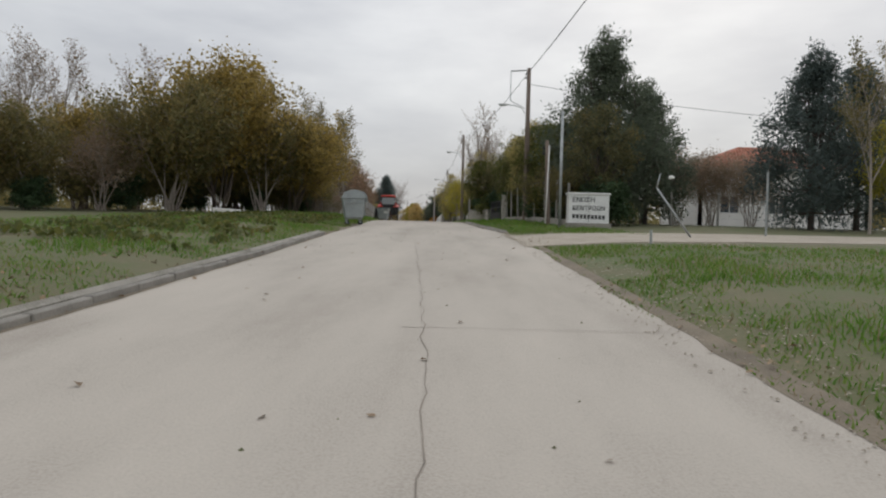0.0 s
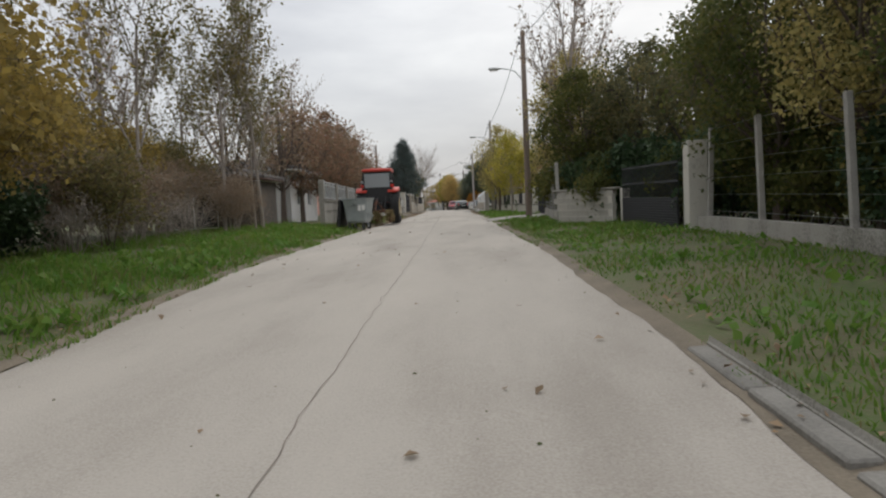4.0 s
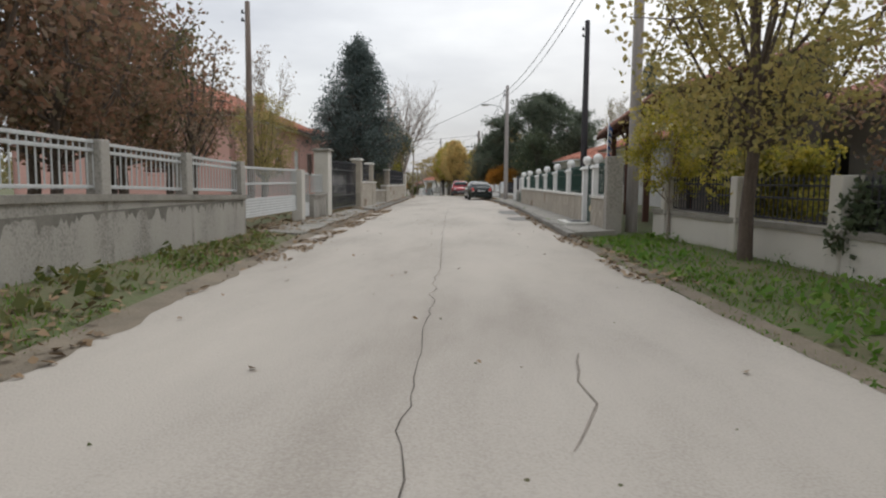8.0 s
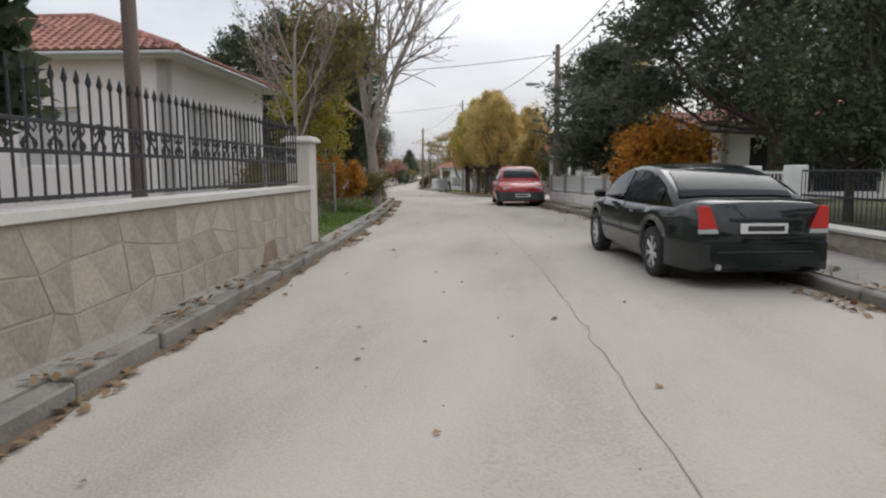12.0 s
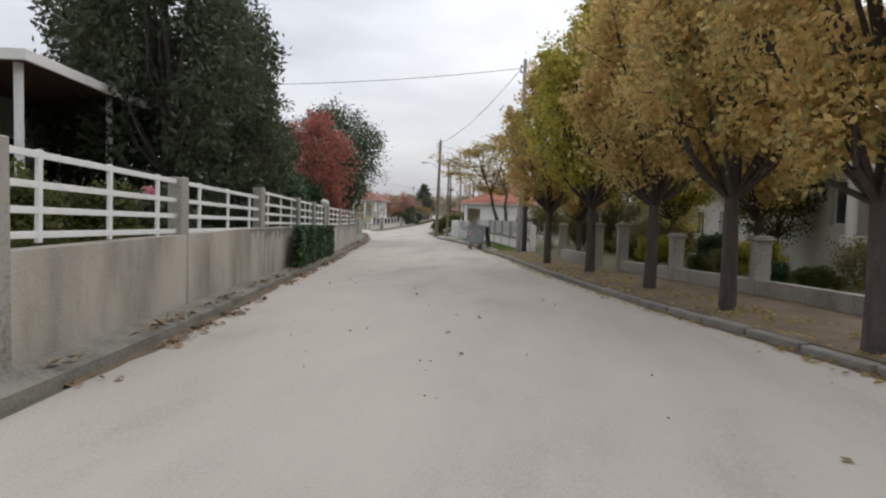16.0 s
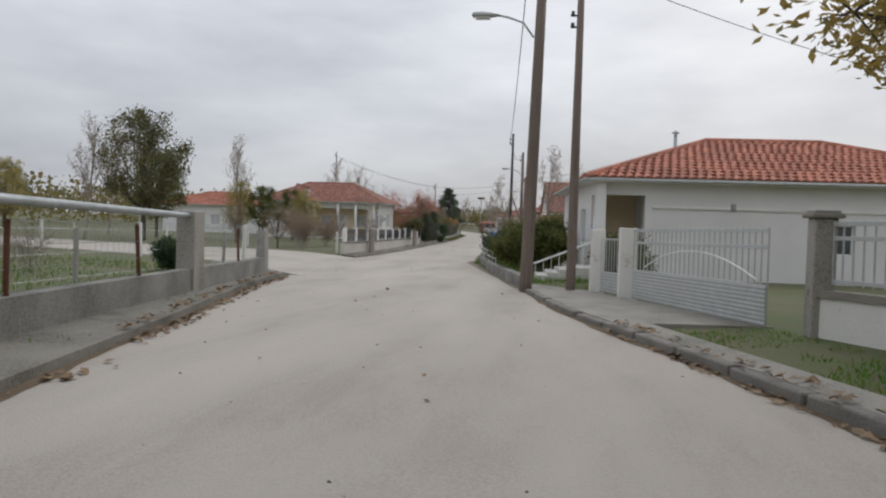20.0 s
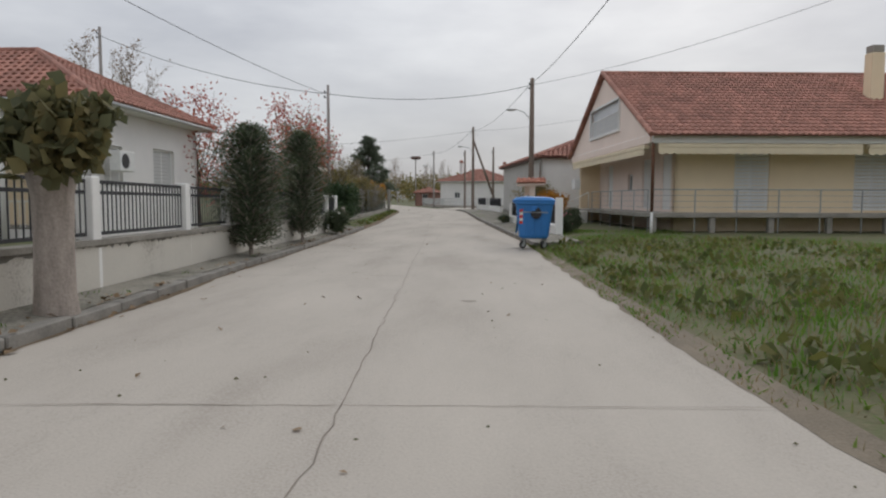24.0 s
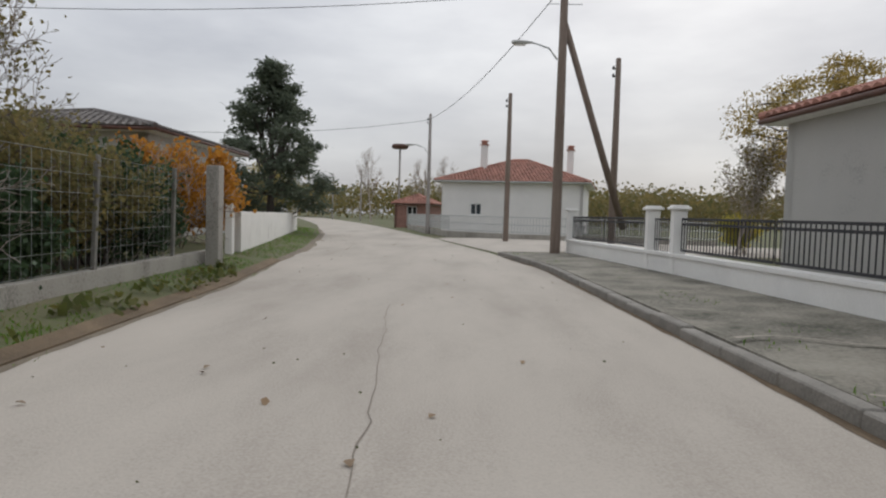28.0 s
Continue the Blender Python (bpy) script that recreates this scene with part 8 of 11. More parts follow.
def waste_bin(x, y, rz, material, label, style="flat", tilt=0.0, open_lid=0, lid_mat=None, tape=True):
    """Four-wheeled 1100 litre container; its long side faces local -y."""
    ob = thing("waste_bin", label, "waste bin", pose(x, y, P(y) + 0.02, tilt, 0, rz))
    b = Kit()
    shell = [rrect(1.08, 0.72, 0.27, 0.10), rrect(1.14, 0.78, 0.32, 0.09), rrect(1.28, 0.94, 0.95, 0.07), rrect(1.32, 0.98, 1.10, 0.06)]
    inner = [rrect(1.26, 0.92, 1.10, 0.05), rrect(1.10, 0.74, 0.36, 0.08)]
    loft(b, shell + inner, cap=False)
    n = len(shell[0])
    b.add(shell[0], [tuple(range(n))])
    b.add(inner[1], [tuple(range(n))])
    body = part("body", b, M[material], ob)
    part("rim", loft(Kit(), [rrect(1.36, 1.02, 1.08, 0.06), rrect(1.40, 1.06, 1.10, 0.06), rrect(1.40, 1.06, 1.14, 0.06), rrect(1.30, 0.96, 1.14, 0.06)], cap=False), M[material], ob)
    rib = Kit()
    for i in range(4):
        u = -0.42 + 0.28 * i
        m = Matrix.Translation((u, -0.435, 0.63)) @ Matrix.Rotation(radians(-7.5), 4, "X")
        rib.box((0, 0, 0), (0.05, 0.03, 0.5), 0.012, m=m)
    part("rib", rib, M[material], ob)
    for sx in (-1, 1):
        k = Kit()
        k.box((sx * 0.665, 0, 0.98), (0.05, 0.16, 0.14), 0.015)
        k.tube((sx * 0.66, 0, 0.95), (sx * 0.76, 0, 0.95), 0.032, 0.028, 10)
        part("trunnion", k, M["galv" if material == "bin_grey" else "bin_blue"], ob, smooth=False)
        part("handle", Kit().path([(sx * 0.64, -0.34, 0.9), (sx * 0.70, -0.34, 0.9), (sx * 0.70, 0.34, 0.9), (sx * 0.64, 0.34, 0.9)], 0.013, 6), M["galv"], ob)
    for sx in (-0.42, 0.42):
        for sy in (-0.28, 0.28):
            caster(ob, sx, sy, 25 if sx > 0 else -35)
    part("frame", Kit().path([(-0.48, -0.34, 0.26), (0.48, -0.34, 0.26), (0.48, 0.34, 0.26), (-0.48, 0.34, 0.26), (-0.48, -0.34, 0.26)], 0.016, 6), M["galv"], ob)
    if tape:
        for u, z, c in [(-0.56, 0.93, "red_white_r"), (-0.56, 0.86, "paper"), (-0.56, 0.79, "red_white_r"), (-0.56, 0.72, "paper"), (-0.56, 0.65, "red_white_r")]:
            m = Matrix.Translation((u, -0.487 + 0.085 * (1.0 - z) * 1.55, z)) @ Matrix.Rotation(radians(-7.2), 4, "X")
            part("tape", Kit().box((0, 0, 0), (0.09, 0.006, 0.068), m=m), M[c], ob, "red and white warning tape")
    lm = M[lid_mat or material]
    if style == "flat":
        k = Kit()
        loft(k, [rrect(1.40, 1.06, 1.145, 0.07), rrect(1.42, 1.10, 1.19, 0.08), rrect(1.30, 0.98, 1.25, 0.14), rrect(0.7, 0.5, 1.275, 0.2)])
        if open_lid:
            k.v = [tuple(Matrix.Translation((0.62, 0.62, 1.1)) @ Matrix.Rotation(radians(98), 4, "X") @ Vector((v[0] - 0.62, v[1] - 0.52, v[2] - 1.16))) for v in k.v]
            lid = part("lid", k, M["black"], ob, "open dark lid hanging behind the bin")
        else:
            lid = part("lid", k, lm, ob)
            for sx in (-0.5, 0.5):
                part("grip", Kit().box((sx, -0.55, 1.17), (0.22, 0.05, 0.07), 0.012), lm, lid)
    else:
        # arched ends with a roller lid pushed back
        for sx in (-1, 1):
            arc = [(-0.5, 1.1)] + [(-0.5 * math.cos(math.pi * i / 12), 1.1 + 0.36 * math.sin(math.pi * i / 12)) for i in range(13)] + [(0.5, 1.1)]
            part("end_arch", Kit().prism(arc, sx * 0.66 - 0.02, sx * 0.66 + 0.02, "X"), M[material], ob)
        lid = Kit()
        lr = []
        for i in range(9):
            a = math.pi * (0.02 + 0.40 * i / 8) - 0.5
            lr.append([(s * 0.69, -(0.53 + q) * math.cos(a), 1.09 + (0.38 + q) * math.sin(a)) for s, q in ((-1, 0), (1, 0), (1, 0.03), (-1, 0.03))])
        loft(lid, lr)
        part("lid", lid, M[material], ob, "dented grey roller lid pushed half open")
        part("lid_arm", Kit().box((0.71, -0.30, 1.0), (0.02, 0.06, 0.5), 0.005, m=Matrix.Translation((0.71, -0.33, 0.98)) @ Matrix.Rotation(radians(-55), 4, "X")), M["galv"], ob)
    return ob


b1 = waste_bin(-4.25, 28.36, 101, "bin_grey", "dented grey steel waste bin with an arched open lid", "arch", tilt=-2, tape=False)
for u, z, w_, h_ in [(0.02, 1.15, 0.18, 0.10), (0.05, 0.9, 0.2, 0.1), (0.3, 0.62, 0.2, 0.3)]:
    part("panel", Kit().box((0.655 - 0.07 * (1.05 - z) * 1.2, u, z), (0.012, w_, h_), 0.004), M["galv"], b1)
b2 = waste_bin(-6.3, 59.66, 88, "bin_grey", "grey steel waste bin with an open dark lid and paper notices", open_lid=1, tape=False)
for u, z in ((-0.34, 0.86), (-0.18, 0.84)):
    m = Matrix.Translation((-0.645 + 0.01, u, z)) @ Matrix.Rotation(radians(6.5), 4, "Y")
    part("notice", Kit().box((0, 0, 0), (0.006, 0.13, 0.30), m=m), M["paper"], b2, "torn white paper notice")
b3 = waste_bin(-15.0, 184.75, -80, "bin_grey", "grey steel waste bin with its dark lid hanging open", open_lid=1)
part("label", Kit().box((-0.655, 0.0, 0.98), (0.008, 0.2, 0.1), 0.002), M["paper"], b3, "white sticker")
b4 = waste_bin(-24.55, 253.85, -95, "bin_blue", "blue plastic recycling bin on wheels with warning tape", tilt=-1)
part("poster", Kit().box((0, 0, 0), (0.42, 0.008, 0.62), 0.002, m=Matrix.Translation((0.3, -0.447, 0.72)) @ Matrix.Rotation(radians(-7.5), 4, "X")), mat("green poster", (0.30, 0.55, 0.16), 0.6, 0.2, 5, 30, 0), b4, "green recycling poster with unreadable writing")
for z, w_, h_ in ((0.9, 0.3, 0.06), (0.78, 0.34, 0.04), (0.6, 0.2, 0.12)):
    part("poster_bar", Kit().box((0, 0, 0), (w_, 0.004, h_), m=Matrix.Translation((0.3, -0.453 - 0.13 * (z - 0.72), z)) @ Matrix.Rotation(radians(-7.5), 4, "X")), M["paper"], b4)
for z, c in ((0.93, "red_white_r"), (0.86, "paper"), (0.79, "red_white_r"), (0.72, "paper"), (0.65, "red_white_r")):
    for o in (b3, b4):
        part("tape", Kit().box((0, 0, 0), (0.006, 0.09, 0.068), m=Matrix.Translation((0.60 + 0.112 * (z - 0.6), -0.34, z)) @ Matrix.Rotation(radians(6.4), 4, "Y")), M[c], o, "red and white warning tape")
for o in (b3, b4):
    part("end_plate", Kit().lathe([(0.0, 0.0), (0.13, 0.0), (0.14, 0.02), (0.10, 0.035), (0.0, 0.035)], 16, (0.655, 0.05, 0.88), "X"), M["black" if o is b4 else "galv"], o, "round pivot plate")
    for u in (-0.2, 0.0, 0.2):
        part("rib", Kit().box((0, 0, 0), (0.03, 0.05, 0.45), 0.01, m=Matrix.Translation((0.605, u, 0.55)) @ Matrix.Rotation(radians(6.4), 4, "Y")), M["bin_grey" if o is b3 else "bin_blue"], o)
part("bar_clip", Kit().box((0.5, -0.485, 0.68), (0.025, 0.012, 0.8), 0.004, m=Matrix.Translation((0.5, -0.455, 0.68)) @ Matrix.Rotation(radians(-8), 4, "X")), M["galv"], b4)


for o in (b2, b3, b4):
    o.scale = (1.0, 1.0, 1.1)


def tyre(parent, x, y, r, w, rim_mat, tread=0, rim_r=0.6, name="wheel", spokes=0, outer=1):
    """A road wheel with its axis along x, at hub height r."""
    t = part(name, Kit().lathe([(r * rim_r, -w / 2), (r * 0.93, -w / 2), (r * 0.985, -w * 0.40), (r, -w * 0.2), (r, w * 0.2), (r * 0.985, w * 0.40), (r * 0.93, w / 2), (r * rim_r, w / 2)], 32, (0, 0, r), "X"), M["rubber"], parent, smooth=True, m=pose(x, y, 0))
    if tread:
        lug = Kit().box((0, 0, 0), (w * 0.52, 0.05, 0.045), 0.008)
        me = lug.mesh("lug", M["rubber"])
        for i in range(tread):
            for s in (-1, 1):
                a = 360.0 * (i + 0.5 * (s > 0)) / tread
                link("lug", me, t, m=Matrix.Translation((0, 0, r)) @ Matrix.Rotation(radians(a), 4, "X") @ Matrix.Translation((s * w * 0.24, 0, r + 0.012)) @ Matrix.Rotation(radians(s * 35), 4, "Z"))
    q = r * rim_r
    part("rim", Kit().lathe([(q, -w * 0.45 * outer), (q * 1.04, w * 0.5 * outer), (q * 0.95, w * 0.47 * outer), (q * 0.9, w * 0.1 * outer), (q * 0.35, w * 0.0 * outer), (q * 0.3, w * 0.16 * outer), (0.0, w * 0.18 * outer)], 28, (0, 0, r), "X"), M["black"] if spokes else M[rim_mat], t, smooth=True)
    if spokes:
        sp = shared(("spoke", round(q, 3)), lambda: Kit().box((0, 0, 0), (0.02, 0.026, q * 0.95), 0.004), rim_mat)
        for i in range(spokes):
            a = 2 * math.pi * i / spokes
            for da in (-0.11, 0.11):
                link("spoke", sp, t, m=Matrix.Translation((outer * w * 0.40, 0, r)) @ Matrix.Rotation(a + da, 4, "X") @ Matrix.Translation((0, 0, q * 0.52)))
        k = Kit()
        k.lathe([(q * 0.98, outer * w * 0.34), (q * 1.03, outer * w * 0.46), (q * 0.93, outer * w * 0.46), (q * 0.92, outer * w * 0.34)], 28, (0, 0, r), "X")
        part("rim_ring", k, M[rim_mat], t, "silver alloy ring")
        k = Kit()
        k.lathe([(0.0, outer * w * 0.46), (q * 0.22, outer * w * 0.46), (q * 0.24, outer * w * 0.38)], 14, (0, 0, r), "X")
        part("hub_cap", k, M[rim_mat], t, "silver hub cap")
    return t


def car(x, y, rz, paint, label, L=4.58, W=1.80, Ht=1.43, belt=0.92, wb=2.71, rw=0.325, nose=0.86, tail=0.95, roof=(-0.95, 0.55), screen=1.35, rear=-1.75, spokes=7, clad=None):
    """A car heading to local +y, standing on z 0."""
    ob = thing("parked_car", label, "car", pose(x, y, P(y) + 0.01, 0, 0, rz))
    yr, yf = -L / 2 + 0.98, -L / 2 + 0.98 + wb
    ys = sorted(set([-L / 2, -L / 2 + 0.05, -L / 2 + 0.15, L / 2 - 0.2, L / 2 - 0.07, L / 2] + [round(yw + d * 0.055, 3) for yw in (yr, yf) for d in range(-8, 9)] + list(np.linspace(-L / 2 + 0.3, L / 2 - 0.35, 15))))
    R = rw + 0.065
    rings = []
    for q in ys:
        zb = 0.20
        for yw in (yr, yf):
            if abs(q - yw) < R:
                zb = max(zb, rw + math.sqrt(R * R - (q - yw) ** 2))
        e = max(0.0, (abs(q) - (L / 2 - 0.95)) / 0.95)
        hw = W / 2 * (1 - 0.23 * e ** 2.0)
        if q > screen:
            f = (q - screen) / (L / 2 - screen)
            zt = belt + (nose - belt) * f - 0.16 * max(0, f - 0.75) / 0.25 * 0.6
        elif q < rear:
            f = (rear - q) / (rear + L / 2)
            zt = belt + (tail - belt) * min(1, f * 2) - 0.05 * max(0, f - 0.8) / 0.2
        else:
            zt = belt
        if abs(q) > L / 2 - 0.01:
            zb = 0.34
        zm = max(zb + 0.02, 0.55)
        zt = max(zt, zm + 0.05)
        half = [(hw * 0.93, zb), (hw * 0.985, min(zb + 0.12, zm)), (hw, zm), (hw * 0.985, zm + (zt - zm) * 0.55), (hw * 0.93, zt - 0.03), (hw * 0.72, zt + 0.015), (hw * 0.3, zt + 0.03)]
        rings.append([(-a, q, z) for a, z in half] + [(a, q, z) for a, z in reversed(half)])
    part("body", loft(Kit(), rings), M[paint], ob, smooth=True)
    part("underbody", Kit().box((0, 0, 0.36), (W * 0.80, L * 0.9, 0.30), 0.03), M["black"], ob)
    zr = Ht
    hb, hr = W / 2 * 0.93, W / 2 * 0.68
    mid = (roof[0] + roof[1]) / 2 + 0.1

    def top(q):
        """Height of the roof line at q."""
        f = (q - mid) / (screen - mid) if q > mid else (mid - q) / (mid - rear)
        return belt + (zr - belt) * max(0.0, 1 - min(1.0, f) ** 2.4) ** 0.84

    def side(q, z):
        """Half-width of the cabin at q and height z."""
        f = (q - mid) / (screen - mid) if q > mid else (mid - q) / (mid - rear)
        return (hb + (hr - hb) * max(0.0, (z - belt) / (zr - belt)) ** 1.25) * (1 - 0.07 * f * f)
    gr = []
    for i in range(27):
        q = rear + (screen - rear) * 0.5 * (1 - math.cos(math.pi * i / 26))
        z = top(q)
        hs = [(side(q, belt), belt - 0.04)] + [(side(q, belt + (z - belt) * f), belt + (z - belt) * f) for f in (0.02, 0.35, 0.65, 0.9)]
        w_ = side(q, z)
        hs += [(w_ * 0.9, z - 0.008), (w_ * 0.5, z + 0.010)]
        gr.append([(-x_, q, z_) for x_, z_ in hs] + [(x_, q, z_) for x_, z_ in reversed(hs)])
    part("cabin", loft(Kit(), gr, close=False, cap=False), M[paint], ob, smooth=True)

    def sheet_(rows, nm):
        n_ = len(rows[0])
        part(nm, Kit().add([p for r in rows for p in r], [(j * n_ + i, j * n_ + i + 1, (j + 1) * n_ + i + 1, (j + 1) * n_ + i) for j in range(len(rows) - 1) for i in range(n_ - 1)]), M["car_glass"], ob, smooth=True)

    for s in (-1, 1):
        for q0, q1 in ((mid + 0.05, screen - 0.20), (rear + 0.34, mid - 0.05)):
            rows = []
            for i in range(13):
                q = q0 + (q1 - q0) * i / 12
                zt = belt + (top(q) - belt) * 0.86
                rows.append([(s * (side(q, z) + 0.013), q, z) for z in (belt + 0.03 + (max(zt, belt + 0.05) - belt - 0.03) * f for f in (0, 0.35, 0.7, 1))])
            sheet_(rows, "side_window")
        for q in (mid, screen - 0.12, rear + 0.62):
            part("door_seam", Kit().path([(s * (W / 2 * 0.985 + 0.001), q, 0.40), (s * (W / 2 + 0.001), q, 0.55), (s * (W / 2 * 0.985 + 0.001), q, 0.55 + (belt - 0.55) * 0.55), (s * (W / 2 * 0.93 + 0.004), q, belt - 0.035)], 0.005, 4), M["black"], ob)
        mir = part("mirror", Kit().box((s * (W / 2 + 0.06), screen - 0.28, belt + 0.05), (0.18, 0.10, 0.12), 0.03), M[clad or paint], ob)
        h1, h2, h3 = -L / 2 + 0.02, L / 2 - 0.03, W / 2
        part("tail_lamp", Kit().prism([(s * (h3 * 0.56), 0.70), (s * (h3 * 0.778), 0.70), (s * (h3 * 0.765), tail - 0.05), (s * (h3 * 0.66), tail - 0.05)], h1 - 0.03, h1 + 0.16, "Y"), M["red_white_r"], ob, "red tail lamp")
        part("reverse_lamp", Kit().prism([(s * (h3 * 0.55), 0.645), (s * (h3 * 0.778), 0.645), (s * (h3 * 0.778), 0.695), (s * (h3 * 0.56), 0.695)], h1 - 0.028, h1 + 0.16, "Y"), M["rail_grey"], ob, "clear strip below the tail lamp")
        part("head_lamp", Kit().prism([(s * (h3 * 0.48), 0.60), (s * (h3 * 0.80), 0.61), (s * (h3 * 0.79), 0.72), (s * (h3 * 0.5), 0.70)], h2 - 0.16, h2 + 0.005, "Y"), M["chrome"], ob, "clear headlamp")
        for yw in (yr, yf):
            tyre(ob, s * (W / 2 - 0.11), yw, rw, 0.205, "chrome" if spokes else "rail_grey", rim_r=0.66, spokes=spokes, outer=s)
            for i in range(0 if spokes else 5):
                an = 2 * math.pi * i / 5 + 0.3
                part("cover_slot", Kit().box((0, 0, 0), (0.02, 0.055, 0.028), 0.006), M["black"], ob, m=Matrix.Translation((s * (W / 2 - 0.012), yw + 0.52 * rw * math.cos(an), rw + 0.52 * rw * math.sin(an))) @ Matrix.Rotation(an + math.pi / 2, 4, "X"))
        part("door_handle", Kit().box((s * (W / 2 * 0.985), roof[0] + 0.25, belt - 0.14), (0.03, 0.16, 0.03), 0.01), M[paint], ob)
        part("door_handle", Kit().box((s * (W / 2 * 0.985), mid + 0.2, belt - 0.14), (0.03, 0.16, 0.03), 0.01), M[paint], ob)
        part("side_moulding", Kit().box((s * (W / 2 - 0.004), 0.1, 0.52), (0.025, 1.9, 0.06), 0.01), M[clad or "black"], ob)
    for q0, q1, nm in ((rear + 0.10, mid - (mid - rear) * 0.52, "rear_window"), (screen - 0.08, mid + (screen - mid) * 0.50, "windscreen")):
        rows = []
        for i in range(9):
            q = q0 + (q1 - q0) * i / 8
            z = top(q)
            w_ = side(q, z)
            d = 0.012 if nm == "windscreen" else -0.012
            rows.append([(w_ * f, q + d, z + 0.012 + (0.010 if abs(f) < 0.5 else 0.010 - 0.018 * (abs(f) - 0.5) / 0.4)) for f in (-0.88, -0.5, 0, 0.5, 0.88)])
        sheet_(rows, nm)

    def half_w(q):
        return W / 2 * (1 - 0.23 * max(0.0, (abs(q) - (L / 2 - 0.95)) / 0.95) ** 2.0)
    for nm, q0, q1 in (("bumper", yr - R - 0.03, -L / 2), ("front_bumper", yf + R + 0.03, L / 2)):
        rows = []
        for i in range(7):
            q = q0 + (q1 - q0) * i / 6
            h_ = half_w(q) + 0.014
            rows.append([(-h_, q, 0.23), (h_, q, 0.23), (h_, q, 0.55), (-h_, q, 0.55)])
        d = 0.06 if q1 > 0 else -0.06
        rows.append([(-half_w(q1) * 0.86, q1 + d, 0.27), (half_w(q1) * 0.86, q1 + d, 0.27), (half_w(q1) * 0.86, q1 + d, 0.53), (-half_w(q1) * 0.86, q1 + d, 0.53)])
        part(nm, loft(Kit(), rows), M[clad or paint], ob)
    for yy_, d in ((-L / 2 - 0.035, -1), (L / 2 + 0.06, 1)):
        zz = 0.70 if d < 0 else 0.42
        if d < 0:
            yy_ = -L / 2 - 0.012
        p_ = part("number_plate", Kit().box((0, yy_, zz), (0.52, 0.014, 0.115), 0.004), M["paper"], ob, "white number plate with a dark bar")
        part("plate_bar", Kit().box((0.02, yy_ + d * 0.009, zz), (0.40, 0.004, 0.06)), M["ink"], p_)
    part("boot_seam", Kit().box((0, -L / 2 - 0.002, 0.60), (W * 0.52, 0.02, 0.012)), M["black"], ob)
    part("boot_strip", Kit().box((0, -L / 2 - 0.008, 0.80), (W * 0.42, 0.02, 0.035), 0.008), M["black"], ob)
    part("bumper_strip", Kit().box((0, -L / 2 - 0.062, 0.44), (W * 0.58, 0.02, 0.02), 0.006), M["black"], ob)
    part("exhaust", Kit().tube((-W * 0.28, -L / 2 - 0.07, 0.27), (-W * 0.28, -L / 2 + 0.2, 0.27), 0.035, 0.035, 12), M["chrome"], ob)
    part("wiper", Kit().path([(-0.35, screen - 0.07, top(screen - 0.07) + 0.03), (0.25, screen - 0.15, top(screen - 0.15) + 0.03)], 0.01, 5), M["black"], ob)
    return ob


M["car_dark"] = mat("dark green-black car paint", (0.008, 0.014, 0.013), 0.1, 0.1, 3, 60, 0, spec=0.6)
M["bumper_grey"] = mat("faded grey bumper plastic", (0.055, 0.06, 0.062), 0.6, 0.2, 4, 60, 0.05)
M["car_red"] = mat("red car paint", (0.40, 0.025, 0.035), 0.25, 0.08, 3, 60, 0, spec=0.6)
dark_car = car(-5.36, 123.75, 7.5, "car_dark", "dark green saloon car with silver alloy wheels parked at the kerb", L=4.6, W=1.82, Ht=1.43, belt=0.93, tail=1.0, nose=0.80, roof=(-0.75, 0.45), screen=1.15, rear=-1.72)
car(-7.5, 140.25, 185.4, "car_red", "small red saloon car with grey plastic bumpers facing the road", L=4.4, W=1.70, Ht=1.42, belt=0.90, wb=2.58, rw=0.29, tail=1.0, nose=0.74, roof=(-0.75, 0.40), screen=1.18, rear=-1.85, spokes=0, clad="bumper_grey")
dark_car.scale = (0.93, 0.93, 0.90)

# ---- tractor with plough ----
tr = thing("tractor", "red tractor with glazed cab and cream wheels on the verge", "tractor", pose(-6.42, 65.1, P(65) + 0.1, 0, 0, 5))
for s in (-1, 1):
    tyre(tr, s * 0.78, 0.0, 0.78, 0.44, "wheel_cream", 22, 0.55, "rear_wheel", outer=s)
    tyre(tr, s * 0.76, 2.25, 0.55, 0.33, "wheel_cream", 18, 0.55, "front_wheel", outer=s)
    ring = []
    for i in range(11):
        a = radians(50 + 75 * i / 10)
        r_ = 0.90
        ring.append([(s * q, -r_ * math.cos(a) + 0.0, 0.78 + r_ * math.sin(a) + dz) for q, dz in ((0.50, 0.0), (1.02, 0.0), (1.02, 0.04), (0.50, 0.04))])
    part("mudguard", loft(Kit(), ring), M["red"], tr, "faded red mudguard", True)
    part("tail_light", Kit().box((s * 0.72, -0.46, 1.78), (0.16, 0.10, 0.16), 0.02), M["red_white_r"], tr)
    part("work_lamp", Kit().box((s * 0.70, -0.55, 1.98), (0.12, 0.09, 0.10), 0.02), M["galv"], tr)
    part("front_fender", loft(Kit(), [[(s * q, 2.25 - 0.66 * math.cos(radians(20 + 14 * i)), 0.55 + 0.66 * math.sin(radians(20 + 14 * i)) + dz) for q, dz in ((0.58, 0), (0.94, 0), (0.94, 0.02), (0.58, 0.02))] for i in range(9)]), M["black"], tr)
    part("mirror", Kit().box((s * 0.98, 1.25, 1.75), (0.05, 0.18, 0.28), 0.02).path([(s * 0.68, 1.2, 1.55), (s * 0.98, 1.25, 1.6)], 0.014, 6), M["black"], tr)
k = Kit()
